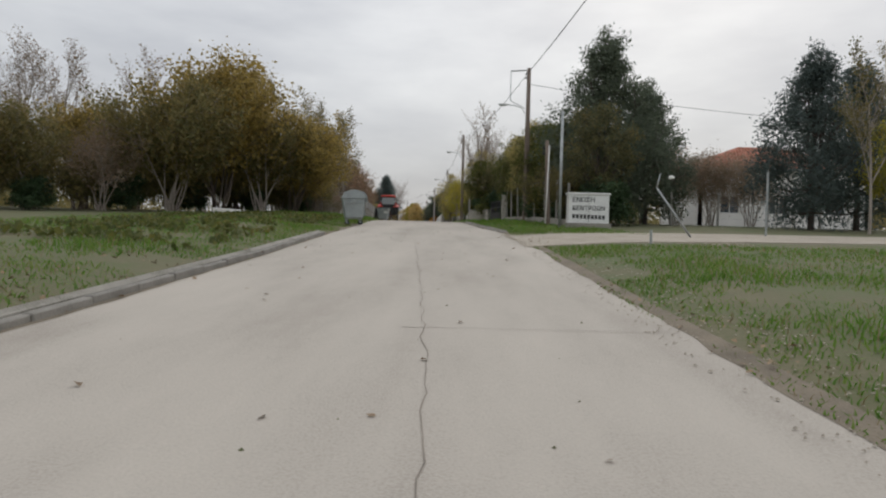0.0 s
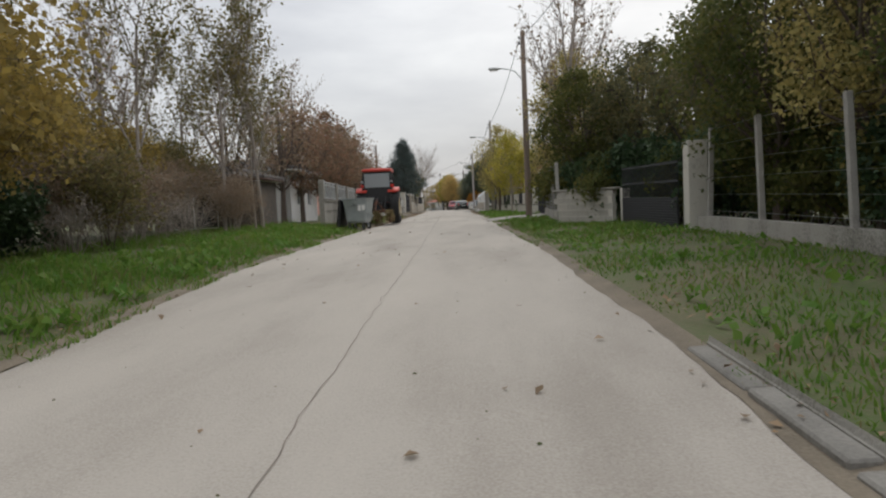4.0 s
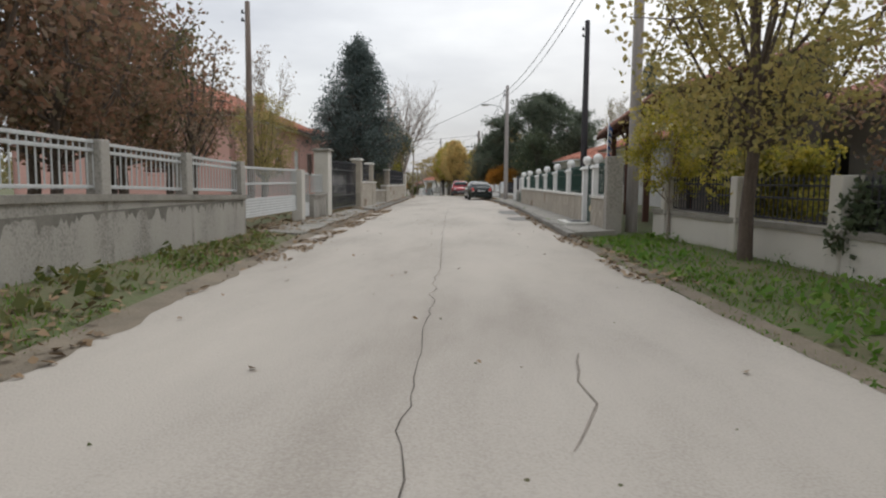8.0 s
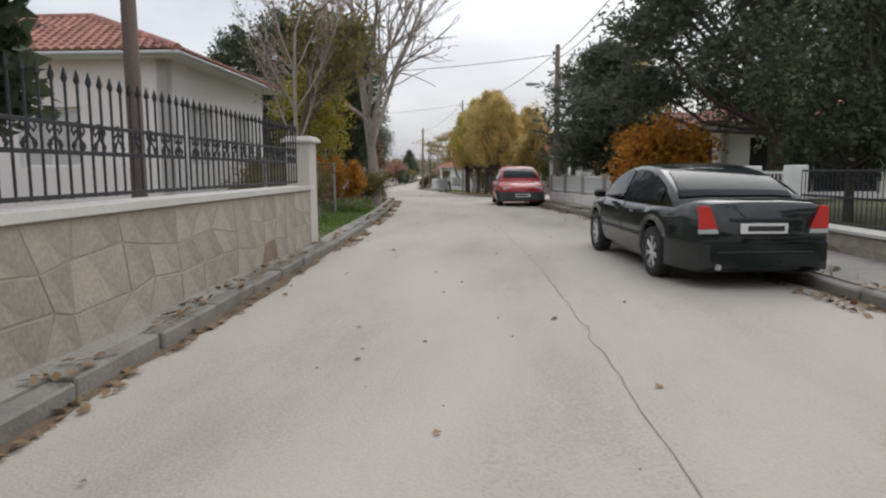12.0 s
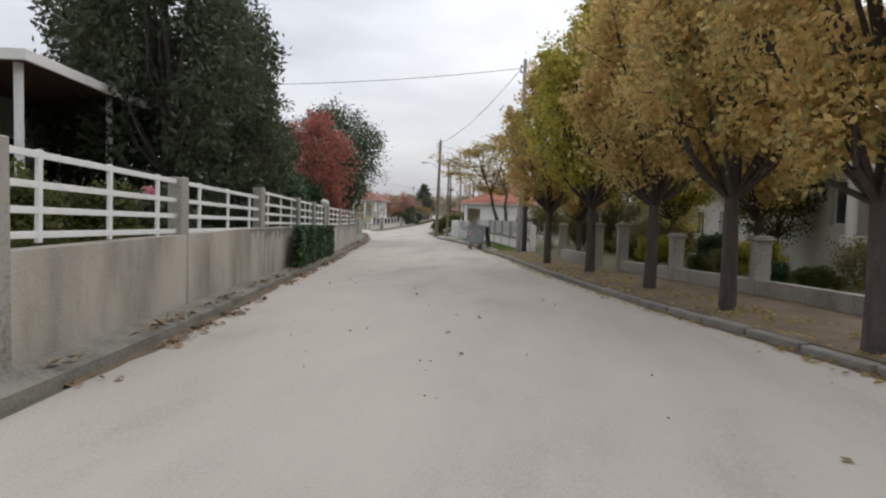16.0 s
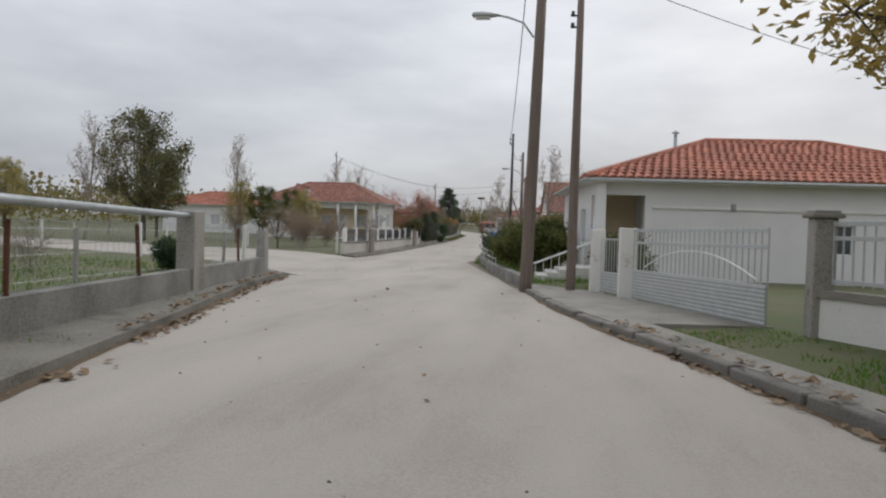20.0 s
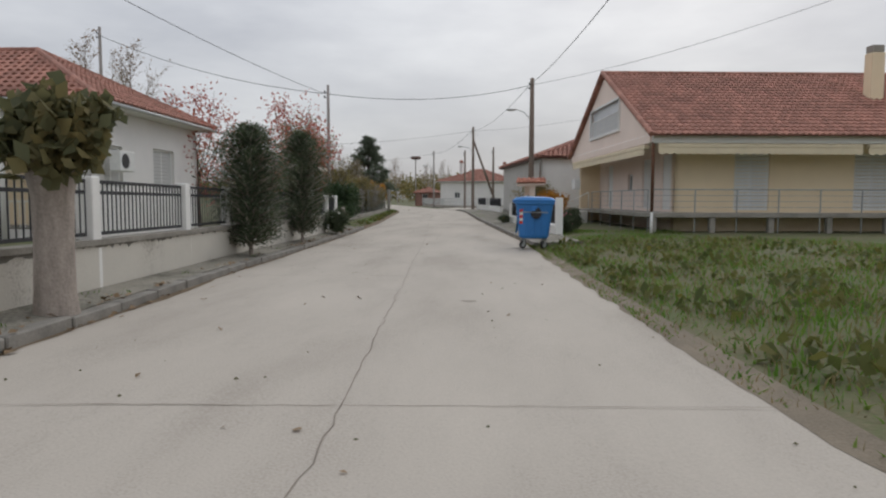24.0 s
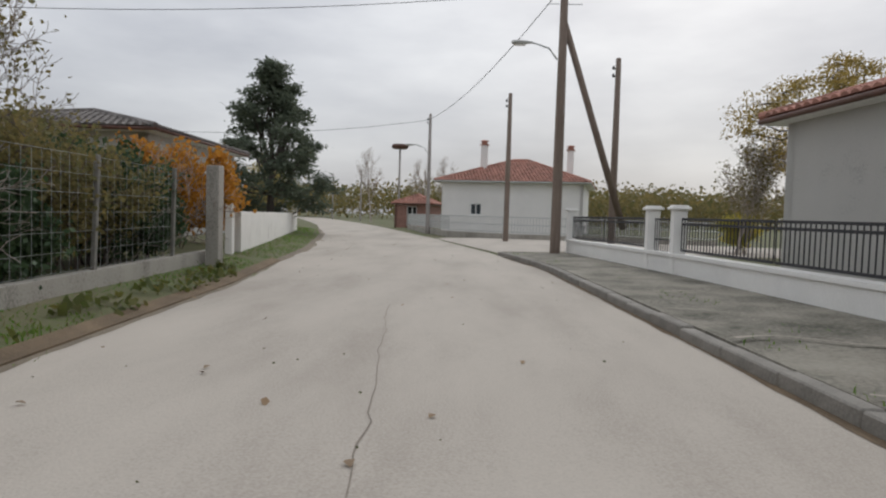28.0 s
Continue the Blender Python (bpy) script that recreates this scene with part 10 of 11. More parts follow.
# house with the iron balcony
bl = house(-3.2, 163.2, 3, 13.0, 9.0, 3.55, "white brick house with a raised iron balcony and tile roof", "brick_white", "tile_dark", rise=2.3, over=1.0, front=[(1.25, 1.15, 1.0, 2.0, "open"), (6.6, 1.35, 2.6, 1.3, "louvre")], left=[(3, 1.3, 1.3, 1.3, "glass")])
part("balcony_slab", Kit().box((5.2, -0.75, 0.98), (10.4, 1.5, 0.28), 0.02), M["white_old"], bl, "white-edged balcony slab")
# Black panel against the brick wall paints in the shade beneath the balcony.
part("void", Kit().box((5.6, -0.05, 0.38), (10.6, 0.06, 0.86)), M["shade_black"], bl, "dark recess below the balcony")
bars(bl, (1.0, -1.45), (6.6, -1.45), 1.12, 0.80, "iron", 0, 1.4, 0.010, (0.92,), lattice=True)
for x in (0.15, 6.9):
    part("balcony_block", Kit().box((x, -1.35, 1.4), (0.8, 0.3, 0.6), 0.02), M["brick_white"], bl)
bars(bl, (7.3, -1.45), (10.4, -1.45), 1.12, 0.80, "iron", 0, 1.5, 0.010, (0.92,), lattice=True)
# lower entrance wing with its own little roof
part("wing_slab", Kit().box((-0.9, 0.6, 0.98), (1.7, 2.6, 0.28), 0.02), M["white_old"], bl)
for x, y in ((-1.6, -0.55), (-0.6, -0.55), (-1.6, 1.7)):
    part("porch_column", Kit().tube((x, y, -0.2), (x, y, 2.6), 0.12, 0.12, 14), M["white"], bl, smooth=True)
part("porch_beam", Kit().box((-0.9, 0.6, 2.66), (1.9, 2.8, 0.22), 0.02), M["white"], bl)
k = Kit()
roof_plane(k, (-2.1, -1.0, 2.8), (0.1, -1.0, 2.8), (-2.1, 1.9, 3.5), (0.1, 1.9, 3.5))
part("porch_roof", k, M["tile"], bl, "small orange tile porch roof")
bars(bl, (-1.6, -0.62), (0.0, -0.62), 1.12, 0.80, "iron", 0, 0.8, 0.010, (0.92,), lattice=True)
part("porch_window", Kit().box((-0.05, 0.8, 1.9), (0.06, 1.1, 1.2), 0.01), M["glass"], bl)
flag(-3.5, 159.2, P(159) + 1.45, 0, 0.72, "blue and white striped flag on a leaning white staff", 1.4)

# white house with the orange hip roof
rh = house(-18.2, 210.3, 5, 13.0, 9.0, 2.95, "white single-storey house with an orange hip roof and corner porch", "house_white", "tile", rise=1.75, over=0.42, base=0.0, front=[(0.3, 0.35, 1.15, 2.15, "porch"), (6.3, 0.85, 1.25, 0.95, "glass"), (9.6, 0.85, 1.25, 0.95, "glass")], left=[(5.5, 0.9, 1.3, 1.2, "roller"), (8.0, 0.4, 0.9, 2.1, "open")], tw=0.26)
part("flue_pipe", Kit().tube((3.4, 4.4, 3.9), (3.4, 4.4, 4.95), 0.06, 0.06, 8).lathe([(0, 5.1), (0.12, 5.02), (0.12, 4.98), (0, 4.98)], 8, (3.4, 4.4, 0)), M["galv"], rh, "slim steel flue pipe", smooth=True)
part("corner_column", Kit().box((0.12, -0.12, 1.3), (0.24, 0.24, 3.2), 0.012), M["white"], rh)
part("porch_wall", Kit().box((0.95, 1.9, 1.4), (1.4, 0.1, 2.4)), M["cream"], rh)
part("porch_wall", Kit().box((1.6, 1.0, 1.4), (0.1, 1.7, 2.4)), M["white_old"], rh)
part("string_course", Kit().box((7.3, -0.02, 2.15), (11.3, 0.05, 0.08), 0.008), M["white_old"], rh)
part("lamp", Kit().box((4.0, -0.06, 2.2), (0.12, 0.12, 0.22), 0.02), M["galv"], rh)
part("stoop", Kit().box((0.0, -0.8, 0.1), (1.8, 1.5, 0.5), 0.02), M["marble"], rh)
for i in range(3):
    part("step", Kit().box((-1.05 - 0.3 * i, -0.8, 0.14 - 0.1 * i), (0.3, 1.4, 0.30), 0.012), M["marble"], rh)
sr = part("stair_rail", Kit().tube((0, -1.5, 1.2), (-1.9, -1.5, 0.42), 0.03, 0.03, 8), M["rail_white"], rh, "white sloping stair rail")
for i in range(9):
    x = -0.1 - i * 0.22
    part("baluster", Kit().tube((x, -1.5, max(0.0, 0.3 - 0.06 * i) - 0.1), (x, -1.5, 1.15 - 0.085 * i), 0.012, 0.012, 5), M["rail_white"], sr)
flag(-18.35, 208.7, P(208) + 0.9, 90, 0.55, "small blue and white flag at the porch", 1.0)

# unfinished concrete apartment block behind the street trees
ab = thing("apartment_building", "two-storey concrete building with open balconies behind the trees", "building", pose(-2.2, 174.5, P(175) + 0.1, 0, 0, 6))
for fz, fh in ((0.0, 1.55), (1.75, 1.6)):
    part("wall", facade(10.0, fh, [(0.9, 0.35 if fz else 0.0, 1.1, 1.0), (2.9, 0.2, 1.0, 1.25), (5.2, 0.35, 1.2, 1.0), (7.6, 0.2, 1.2, 1.2)], z0=0.0 if fz else -0.4), M["barn"], ab, m=Matrix.Translation((0, 1.3, fz)))
    for x, w in ((0.9, 1.1), (2.9, 1.0), (5.2, 1.2), (7.6, 1.2)):
        window(ab, w, 1.1, Matrix.Translation((x, 1.42, fz + 0.3)), "glass", "brown")
for z in (1.6, 3.4):
    part("floor_slab", Kit().box((5.0, 4.5, z), (10.2, 9.0, 0.2), 0.01), M["post_conc"], ab)
for i in range(5):
    part("column", Kit().box((0.2 + 2.4 * i, 0.2, 1.6), (0.34, 0.34, 4.0), 0.012), M["post_conc"], ab)
for i in range(4):
    part("parapet", Kit().box((1.4 + 2.4 * i, 0.1, 2.0), (2.0, 0.12, 0.62), 0.01), M["white_old"], ab, "white balcony parapet")
part("wall", Kit().box((0.1, 5.2, 1.6), (0.2, 7.4, 4.0)), M["barn"], ab)
part("wall", Kit().box((5.0, 8.8, 1.6), (10.0, 0.2, 4.0)), M["barn"], ab)

# roofed porch with dark posts behind the stone wall
pg = thing("porch_roof", "dark timber porch with a red tile roof behind the stone wall", "porch", pose(-0.72, 91.0, P(97) + 0.12, 0, 0, -3.2))
k = Kit()
roof_plane(k, (0, 13.0, 3.0), (0, 0, 3.0), (3.6, 13.0, 4.15), (3.6, 0, 4.15))
rf = part("roof", k, M["tile_dark"], pg, "red-brown tile roof")
part("fascia", Kit().box((0.02, 6.5, 2.93), (0.05, 13.1, 0.15), 0.008), M["rust"], pg, "red-brown eave board")
part("gutter", Kit().tube((-0.03, 0, 2.98), (-0.03, 13.0, 2.98), 0.06, 0.06, 8), M["rust"], pg, smooth=True)
for y in (0.6, 4.4, 8.4, 12.4):
    ps = part("post", Kit().box((0.55, y, 1.4), (0.17, 0.17, 3.1), 0.01), M["brown"], pg, "dark brown timber post")
    part("bracket", Kit().tube((0.55, y, 2.4), (0.2, y, 2.95), 0.045, 0.045, 6), M["brown"], ps)
part("beam", Kit().box((0.55, 6.5, 2.98), (0.15, 12.8, 0.2), 0.01), M["brown"], pg)
mesh_r = Kit().box((0, 0, 0), (3.9, 0.08, 0.14), 0.01).mesh("rafter", M["brown"])
for i in range(14):
    link("rafter", mesh_r, pg, m=Matrix.Translation((1.75, 0.3 + i * 0.95, 3.45)) @ Matrix.Rotation(radians(-17.7), 4, "Y"))
wm = Matrix.Translation((3.1, 13.0, 0)) @ Matrix.Rotation(radians(-90), 4, "Z")
part("wall", facade(13.0, 4.0, [(2.0, 0.1, 1.0, 2.1), (5.0, 0.9, 1.3, 1.3), (9.0, 0.9, 1.3, 1.3)]), M["stone_dark"], pg, "dark brick house wall", m=wm)
for x, z, w, h, s in ((2.0, 0.1, 1.0, 2.1, "open"), (5.0, 0.9, 1.3, 1.3, "louvre"), (9.0, 0.9, 1.3, 1.3, "louvre")):
    window(pg, w, h, wm @ Matrix.Translation((x, 0.08, z)), s, "brown")
flag(-18.6, 154.4, P(154) + 1.0, 20, 0.55, "small blue and white flag behind the cream wall", 1.7)
flag(-0.95, 96.0, P(96) + 1.0, 75, 1.3, "blue and white striped flag hanging limp beside the fence", 2.1)

# recessed porch of the white house
pw = thing("porch_recess", "recessed cream porch wall with door and shuttered windows", "porch", pose(-43.0, 254.1, P(252) + 0.5, 0, 0, 1))
ops = [(0.5, 0.9, 1.2, 1.2, "roller"), (2.3, 0.1, 0.95, 2.1, "door"), (4.0, 0.9, 1.3, 1.2, "roller")]
part("wall", facade(6.0, 2.8, [o[:4] for o in ops], 0.12), M["cream"], pw)
for o in ops:
    window(pw, o[2], o[3], Matrix.Translation((o[0], 0.03, o[1])), o[4])
part("side_wall", Kit().box((0.0, -0.85, 1.3), (0.1, 1.6, 2.8)), M["cream"], pw)
part("side_wall", Kit().box((5.9, -0.85, 1.3), (0.1, 1.6, 2.8)), M["cream"], pw)
bars(pw, (0.1, -1.75), (5.8, -1.75), 0.0, 0.75, "rail_white", 0.14, 1.9)

# porch columns and cooler of the white house
for x in (-42.5, -40.1, -38.3, -36.5):
    cc = thing("porch_column", "slim white porch column", "column", pose(x, 252.15, P(252) + 0.2), group="porch columns")
    part("shaft", Kit().tube((0, 0, -0.2), (0, 0, 3.4), 0.13, 0.12, 14), M["white"], cc, smooth=True)
    part("capital", Kit().box((0, 0, 3.4), (0.36, 0.36, 0.12), 0.02), M["white"], cc)
ac = thing("air_conditioner", "white air conditioner box on the house side wall", "air conditioner", pose(-35.85, 253.6, P(253) + 2.35, 0, 0, 91))
part("casing", Kit().box((0, 0, 0), (0.8, 0.3, 0.55), 0.02), M["rail_white"], ac)
part("fan_grille", Kit().lathe([(0.0, -0.157), (0.2, -0.157), (0.21, -0.15)], 16, (-0.12, 0, 0), "Y"), M["black"], ac)

# ---- ground cover ----
GD = [0.0, 0.4, 0.9, 1.6, 2.4, 3.5, 5, 8, 12, 20, 35, 60]
GH = [-0.02, 0.04, 0.09, 0.15, 0.2, 0.24, 0.26, 0.27, 0.28, 0.28, 0.28, 0.25]
PROF = [(y, P(y)) for y in range(-60, 421)]


def ground_z(x, y):
    """Heights of the ground at arrays x, y."""
    p = np.interp(y, [q[0] for q in PROF], [q[1] for q in PROF])
    a = np.interp(y, [q[0] for q in EL], [q[1] for q in EL])
    b = np.interp(y, [q[0] for q in ER], [q[1] for q in ER])
    return p + np.where(x < a, np.interp(a - x, GD, GH), np.where(x > b, 0.6 * np.interp(x - b, GD, GH), 0.0))


def beside(rs, side, y0, y1, d0, d1, n, power=1.6):
    """n points beside the road between the offsets d0 and d1, thicker near d0."""
    y = rs.uniform(y0, y1, n)
    d = d0 + (d1 - d0) * rs.uniform(0, 1, n) ** power
    e = np.interp(y, [q[0] for q in (EL if side < 0 else ER)], [q[1] for q in (EL if side < 0 else ER)])
    return e + side * d, y, d


def patchy(x, y, scale, seed):
    return np.array([noise.noise(Vector((px * scale, py * scale, seed))) for px, py in zip(x, y)])


def blades(name, x, y, z, h, w, material, label, seed, lean=0.45):
    rs = np.random.RandomState(seed)
    n = len(x)
    h = h * rs.uniform(0.45, 1.35, n)
    a = rs.uniform(0, 2 * math.pi, n)
    tilt = rs.normal(size=(n, 2)) * lean * h[:, None]
    w = w * rs.uniform(0.6, 1.4, n)
    dx, dy = np.cos(a) * w / 2, np.sin(a) * w / 2
    v = np.empty((n, 5, 3))
    for i, (s, f) in enumerate(((-1, 0), (1, 0), (0.75, 0.55), (-0.75, 0.55), (0, 1))):
        v[:, i, 0] = x + s * dx + tilt[:, 0] * f * f
        v[:, i, 1] = y + s * dy + tilt[:, 1] * f * f
        v[:, i, 2] = z + h * f * (1 - 0.2 * f)
    base = 5 * np.arange(n)[:, None]
    quads = (base + np.array([[0, 1, 2, 3]]))
    tris = (base + np.array([[3, 2, 4]]))
    me = bpy.data.meshes.new(name)
    me.vertices.add(5 * n)
    me.vertices.foreach_set("co", v.ravel())
    me.loops.add(7 * n)
    me.loops.foreach_set("vertex_index", np.concatenate([quads, tris], 1).ravel())
    me.polygons.add(2 * n)
    me.polygons.foreach_set("loop_start", (7 * np.arange(n)[:, None] + np.array([[0, 4]])).ravel())
    me.update(calc_edges=True)
    me.materials.append(material)
    return tagged(new(name, me), label, "grass", kind="stuff")


def lie_leaves(name, x, y, z, size, material, label, seed, curl=0.25, category="leaves", elong=1.4):
    """Curled leaves lying on the ground."""
    rs = np.random.RandomState(seed)
    n = len(x)
    a = rs.uniform(0, 2 * math.pi, n)
    s = size * rs.uniform(0.5, 1.3, n)
    u = np.stack([np.cos(a), np.sin(a), rs.normal(size=n) * curl], 1) * (s * elong / 2)[:, None]
    w = np.stack([-np.sin(a), np.cos(a), rs.normal(size=n) * curl], 1) * (s / 2)[:, None]
    c = np.stack([x, y, z + s * 0.12], 1)
    up = np.zeros((n, 3))
    up[:, 2] = s * rs.uniform(0.05, 0.3, n)
    v = np.stack([c - u, c + w + up, c + u, c - w + up], 1).reshape(-1, 3)
    me = bpy.data.meshes.new(name)
    me.vertices.add(4 * n)
    me.vertices.foreach_set("co", v.ravel())
    me.loops.add(4 * n)
    me.loops.foreach_set("vertex_index", np.arange(4 * n))
    me.polygons.add(n)
    me.polygons.foreach_set("loop_start", np.arange(0, 4 * n, 4))
    me.update(calc_edges=True)
    me.materials.append(material)
    return tagged(new(name, me), label, category, kind="stuff")


def pebbles(name, x, y, z, size, material, label, seed, category="stones"):
    rs = np.random.RandomState(seed)
    k = Kit()
    for px, py, pz in zip(x, y, z):
        s = size * rs.uniform(0.4, 1.6)
        r = [s * rs.uniform(0.6, 1.2) for _ in range(6)]
        k.add([(px - r[0], py, pz), (px, py - r[1], pz), (px + r[2], py, pz), (px, py + r[3], pz), (px + 0.2 * s, py - 0.1 * s, pz + r[4] * 0.75), (px - 0.3 * s, py + 0.2 * s, pz + r[5] * 0.6)],
              [(0, 1, 4), (1, 2, 4), (2, 3, 4), (3, 0, 5), (0, 4, 5), (3, 5, 4)])
    return solid(name, k, M[material], label, category, kind="stuff")


rs = np.random.RandomState(77)
# name, side, y0, y1, d0, d1, how many, height, label
GRASS = [(-1, -8, 31, 0.02, 9.0, 52000, 0.16, "long green meadow grass beside the kerb"), (-1, 31, 61.5, -0.1, 6.0, 42000, 0.26, "tall rank grass and weeds at the road edge"),
         (1, -4, 17, -0.08, 8.0, 32000, 0.15, "green verge grass beside the road"), (1, 22, 46, 0.05, 4.5, 24000, 0.15, "green verge grass beside the road"), (1, 46, 63.4, -0.1, 3.6, 22000, 0.17, "short green verge grass under trees"),
         (1, 68.8, 91, -0.08, 3.4, 24000, 0.15, "bright green verge grass along the low wall"), (-1, 61, 90.5, 0.05, 2.7, 22000, 0.15, "weedy dry grass at the wall foot"), (1, 181, 199, 0.35, 2.2, 13000, 0.12, "short green grass strip beside the kerb"),
         (1, 228.5, 256, -0.1, 9.0, 42000, 0.20, "rank green grass and weeds on the open plot"), (-1, 266, 299, -0.08, 1.2, 15000, 0.09, "green weeds growing at the wall foot"), (-1, 125, 144, 0.3, 2.2, 12000, 0.16, "grass below the mesh fence"),
         (1, 205.5, 228, 0.1, 2.4, 9000, 0.22, "rank grass at the crumbling wall"), (-1, 299, 330, 0.2, 1.6, 7000, 0.13, "green weeds along the white wall"), (1, 256, 262, 1.2, 6.0, 5000, 0.16, "rank green grass in front of the deck"), (-1, 188.6, 206, 1.2, 7.0, 7000, 0.2, "rough grass behind the low wall"), (-1, 140.5, 147.5, 1.0, 7.5, 16000, 0.10, "trodden grass on the street corner")]
for i, (side, y0, y1, d0, d1, n, h, lab) in enumerate(GRASS):
    x, y, d = beside(rs, side, y0, y1, d0, d1, n, 1.35)
    q = patchy(x, y, 0.55, i) + 0.5 * patchy(x, y, 2.2, i + 40)
    keep = q > -0.32 + 0.15 * np.exp(-d * 6)
    x, y, q, d = x[keep], y[keep], q[keep], d[keep]
    if "corner" in lab:
        on = y < 144.75 + (-12.6 - x) * 0.42
        x, y, q, d = x[on], y[on], q[on], d[on]
    z = ground_z(x, y) - 0.03
    hh = h * (0.75 + 0.8 * np.clip(q, 0, 1)) * np.clip(0.55 + d * 0.5, 0, 1)
    dry = rs.uniform(0, 1, len(x)) < (0.45 if "dry" in lab or "plot" in lab else 0.16)
    blades("grass", x[~dry], y[~dry], z[~dry], hh[~dry], 0.02, LF["grass"], lab, 100 + i)
    blades("dry_grass", x[dry], y[dry], z[dry], hh[dry] * 1.1, 0.012, LF["dry"], "dry straw among the " + " ".join(lab.split()[-5:]), 200 + i)
# broad-leaved weeds
for i, (side, y0, y1, d0, d1, n, s, m) in enumerate([(-1, 12, 34, 1.2, 6.5, 9000, 0.10, "green"), (-1, 36, 58, 0.3, 3.5, 6000, 0.09, "grass"), (-1, 268, 297, 0.15, 0.8, 1500, 0.085, "green"), (1, 229, 255, 0.3, 7.0, 7000, 0.09, "green"), (1, 24, 62, 0.4, 3.2, 4000, 0.07, "grass"), (1, 69, 90, 0.2, 3.0, 4500, 0.07, "grass"), (-1, 62, 90, 0.5, 2.4, 2500, 0.08, "green")]):
    x, y, d = beside(rs, side, y0, y1, d0, d1, n, 1.2)
    keep = patchy(x, y, 0.8, i + 9) > 0.02
    x, y = x[keep], y[keep]
    lie_leaves("weeds", x, y, ground_z(x, y) + rs.uniform(0.0, 0.14, len(x)), s, LF[m], "broad-leaved green weeds among the grass", 300 + i, 0.7, "weeds")
# fallen leaves
for i, (side, y0, y1, d0, d1, n, s, p) in enumerate([(-1, 86, 104, -0.6, 1.5, 9000, 0.055, 1.0), (-1, 104, 125, -0.15, 0.25, 900, 0.055, 1.0), (-1, 125, 145, -0.3, 0.15, 2200, 0.055, 1.0), (1, 84, 118, -0.3, 0.3, 2200, 0.07, 1.0), (1, 118, 142, -0.35, 0.5, 3600, 0.06, 1.0), (1, 153, 181, -0.35, 1.4, 2600, 0.06, 1.0), (-1, 153, 206, -0.28, 0.2, 2600, 0.07, 1.0),
                                                     (-1, 61, 90, -0.2, 2.4, 2600, 0.08, 1.0), (1, 46, 64, -0.1, 3.0, 700, 0.05, 1.0), (1, 181, 199, -0.2, 0.3, 700, 0.07, 1.0), (-1, 222, 265, -0.1, 0.3, 700, 0.06, 1.0), (-1, -5, 60, -0.1, 2.0, 1500, 0.06, 1.0), (-1, 90.5, 103, 0.2, 2.4, 1600, 0.07, 1.0), (1, 4, 40, -0.2, 0.6, 350, 0.045, 1.0)]):
    x, y, d = beside(rs, side, y0, y1, d0, d1, n, p)
    keep = patchy(x, y, 0.9, i + 60) > -0.12
    x, y, d = x[keep], y[keep], d[keep]
    z = np.where(d < 0.0, np.interp(y, [q[0] for q in PROF], [q[1] for q in PROF]) + 0.012, np.maximum(ground_z(x, y), np.interp(y, [q[0] for q in PROF], [q[1] for q in PROF]) + (0.14 if y0 > 86 else 0.06)))
    lie_leaves("fallen_leaves", x, y, z, s, LF["fallen"] if i != 5 else LF["ochre"], "drift of curled brown fallen leaves along the kerb" if i != 5 else "ochre fallen leaves under the street trees", 400 + i)
n = 1500
y = rs.uniform(16.6, 22.6, n)
x = np.interp(y, [q[0] for q in ER], [q[1] for q in ER]) - 0.25 + 6.0 * rs.uniform(0, 1, n) ** 1.9
pebbles("drive_gravel", x, y, np.maximum(ground_z(x, y), np.interp(y, [q[0] for q in PROF], [q[1] for q in PROF])) + 0.012, 0.022, "gravel", "loose pale gravel on the drive", 611)
# scattered litter on the concrete
n = 700
y = rs.uniform(-4, 320, n)
f = rs.uniform(0.03, 0.97, n)
f = np.where(rs.uniform(0, 1, n) < 0.55, f ** 2 * 0.6, f)
xa, xb = np.interp(y, [q[0] for q in EL], [q[1] for q in EL]), np.interp(y, [q[0] for q in ER], [q[1] for q in ER])
zz = np.interp(y, [q[0] for q in PROF], [q[1] for q in PROF]) + 0.016
lie_leaves("loose_leaves", xa + (xb - xa) * f, y, zz, 0.05, LF["fallen"], "scattered dry leaves on the concrete road", 500)
y = rs.uniform(-4, 320, 900)
xa, xb = np.interp(y, [q[0] for q in EL], [q[1] for q in EL]), np.interp(y, [q[0] for q in ER], [q[1] for q in ER])
pebbles("road_grit", xa + (xb - xa) * rs.uniform(0.03, 0.97, 900), y, np.interp(y, [q[0] for q in PROF], [q[1] for q in PROF]) + 0.012, 0.012, "soil", "dark grit and crumbs on the road", 501)
for y0, y1, n, s in [(2, 24, 1700, 0.013), (60, 72, 900, 0.014), (46, 58, 500, 0.012), (252, 258, 300, 0.012)]:
    x, y, d = beside(rs, 1, y0, y1, -0.45, 1.0, n, 1.0)
    pebbles("edge_stones", x, y, ground_z(x, y) + 0.012, s, "gravel", "small broken stones along the road edge", int(y0 + 3))


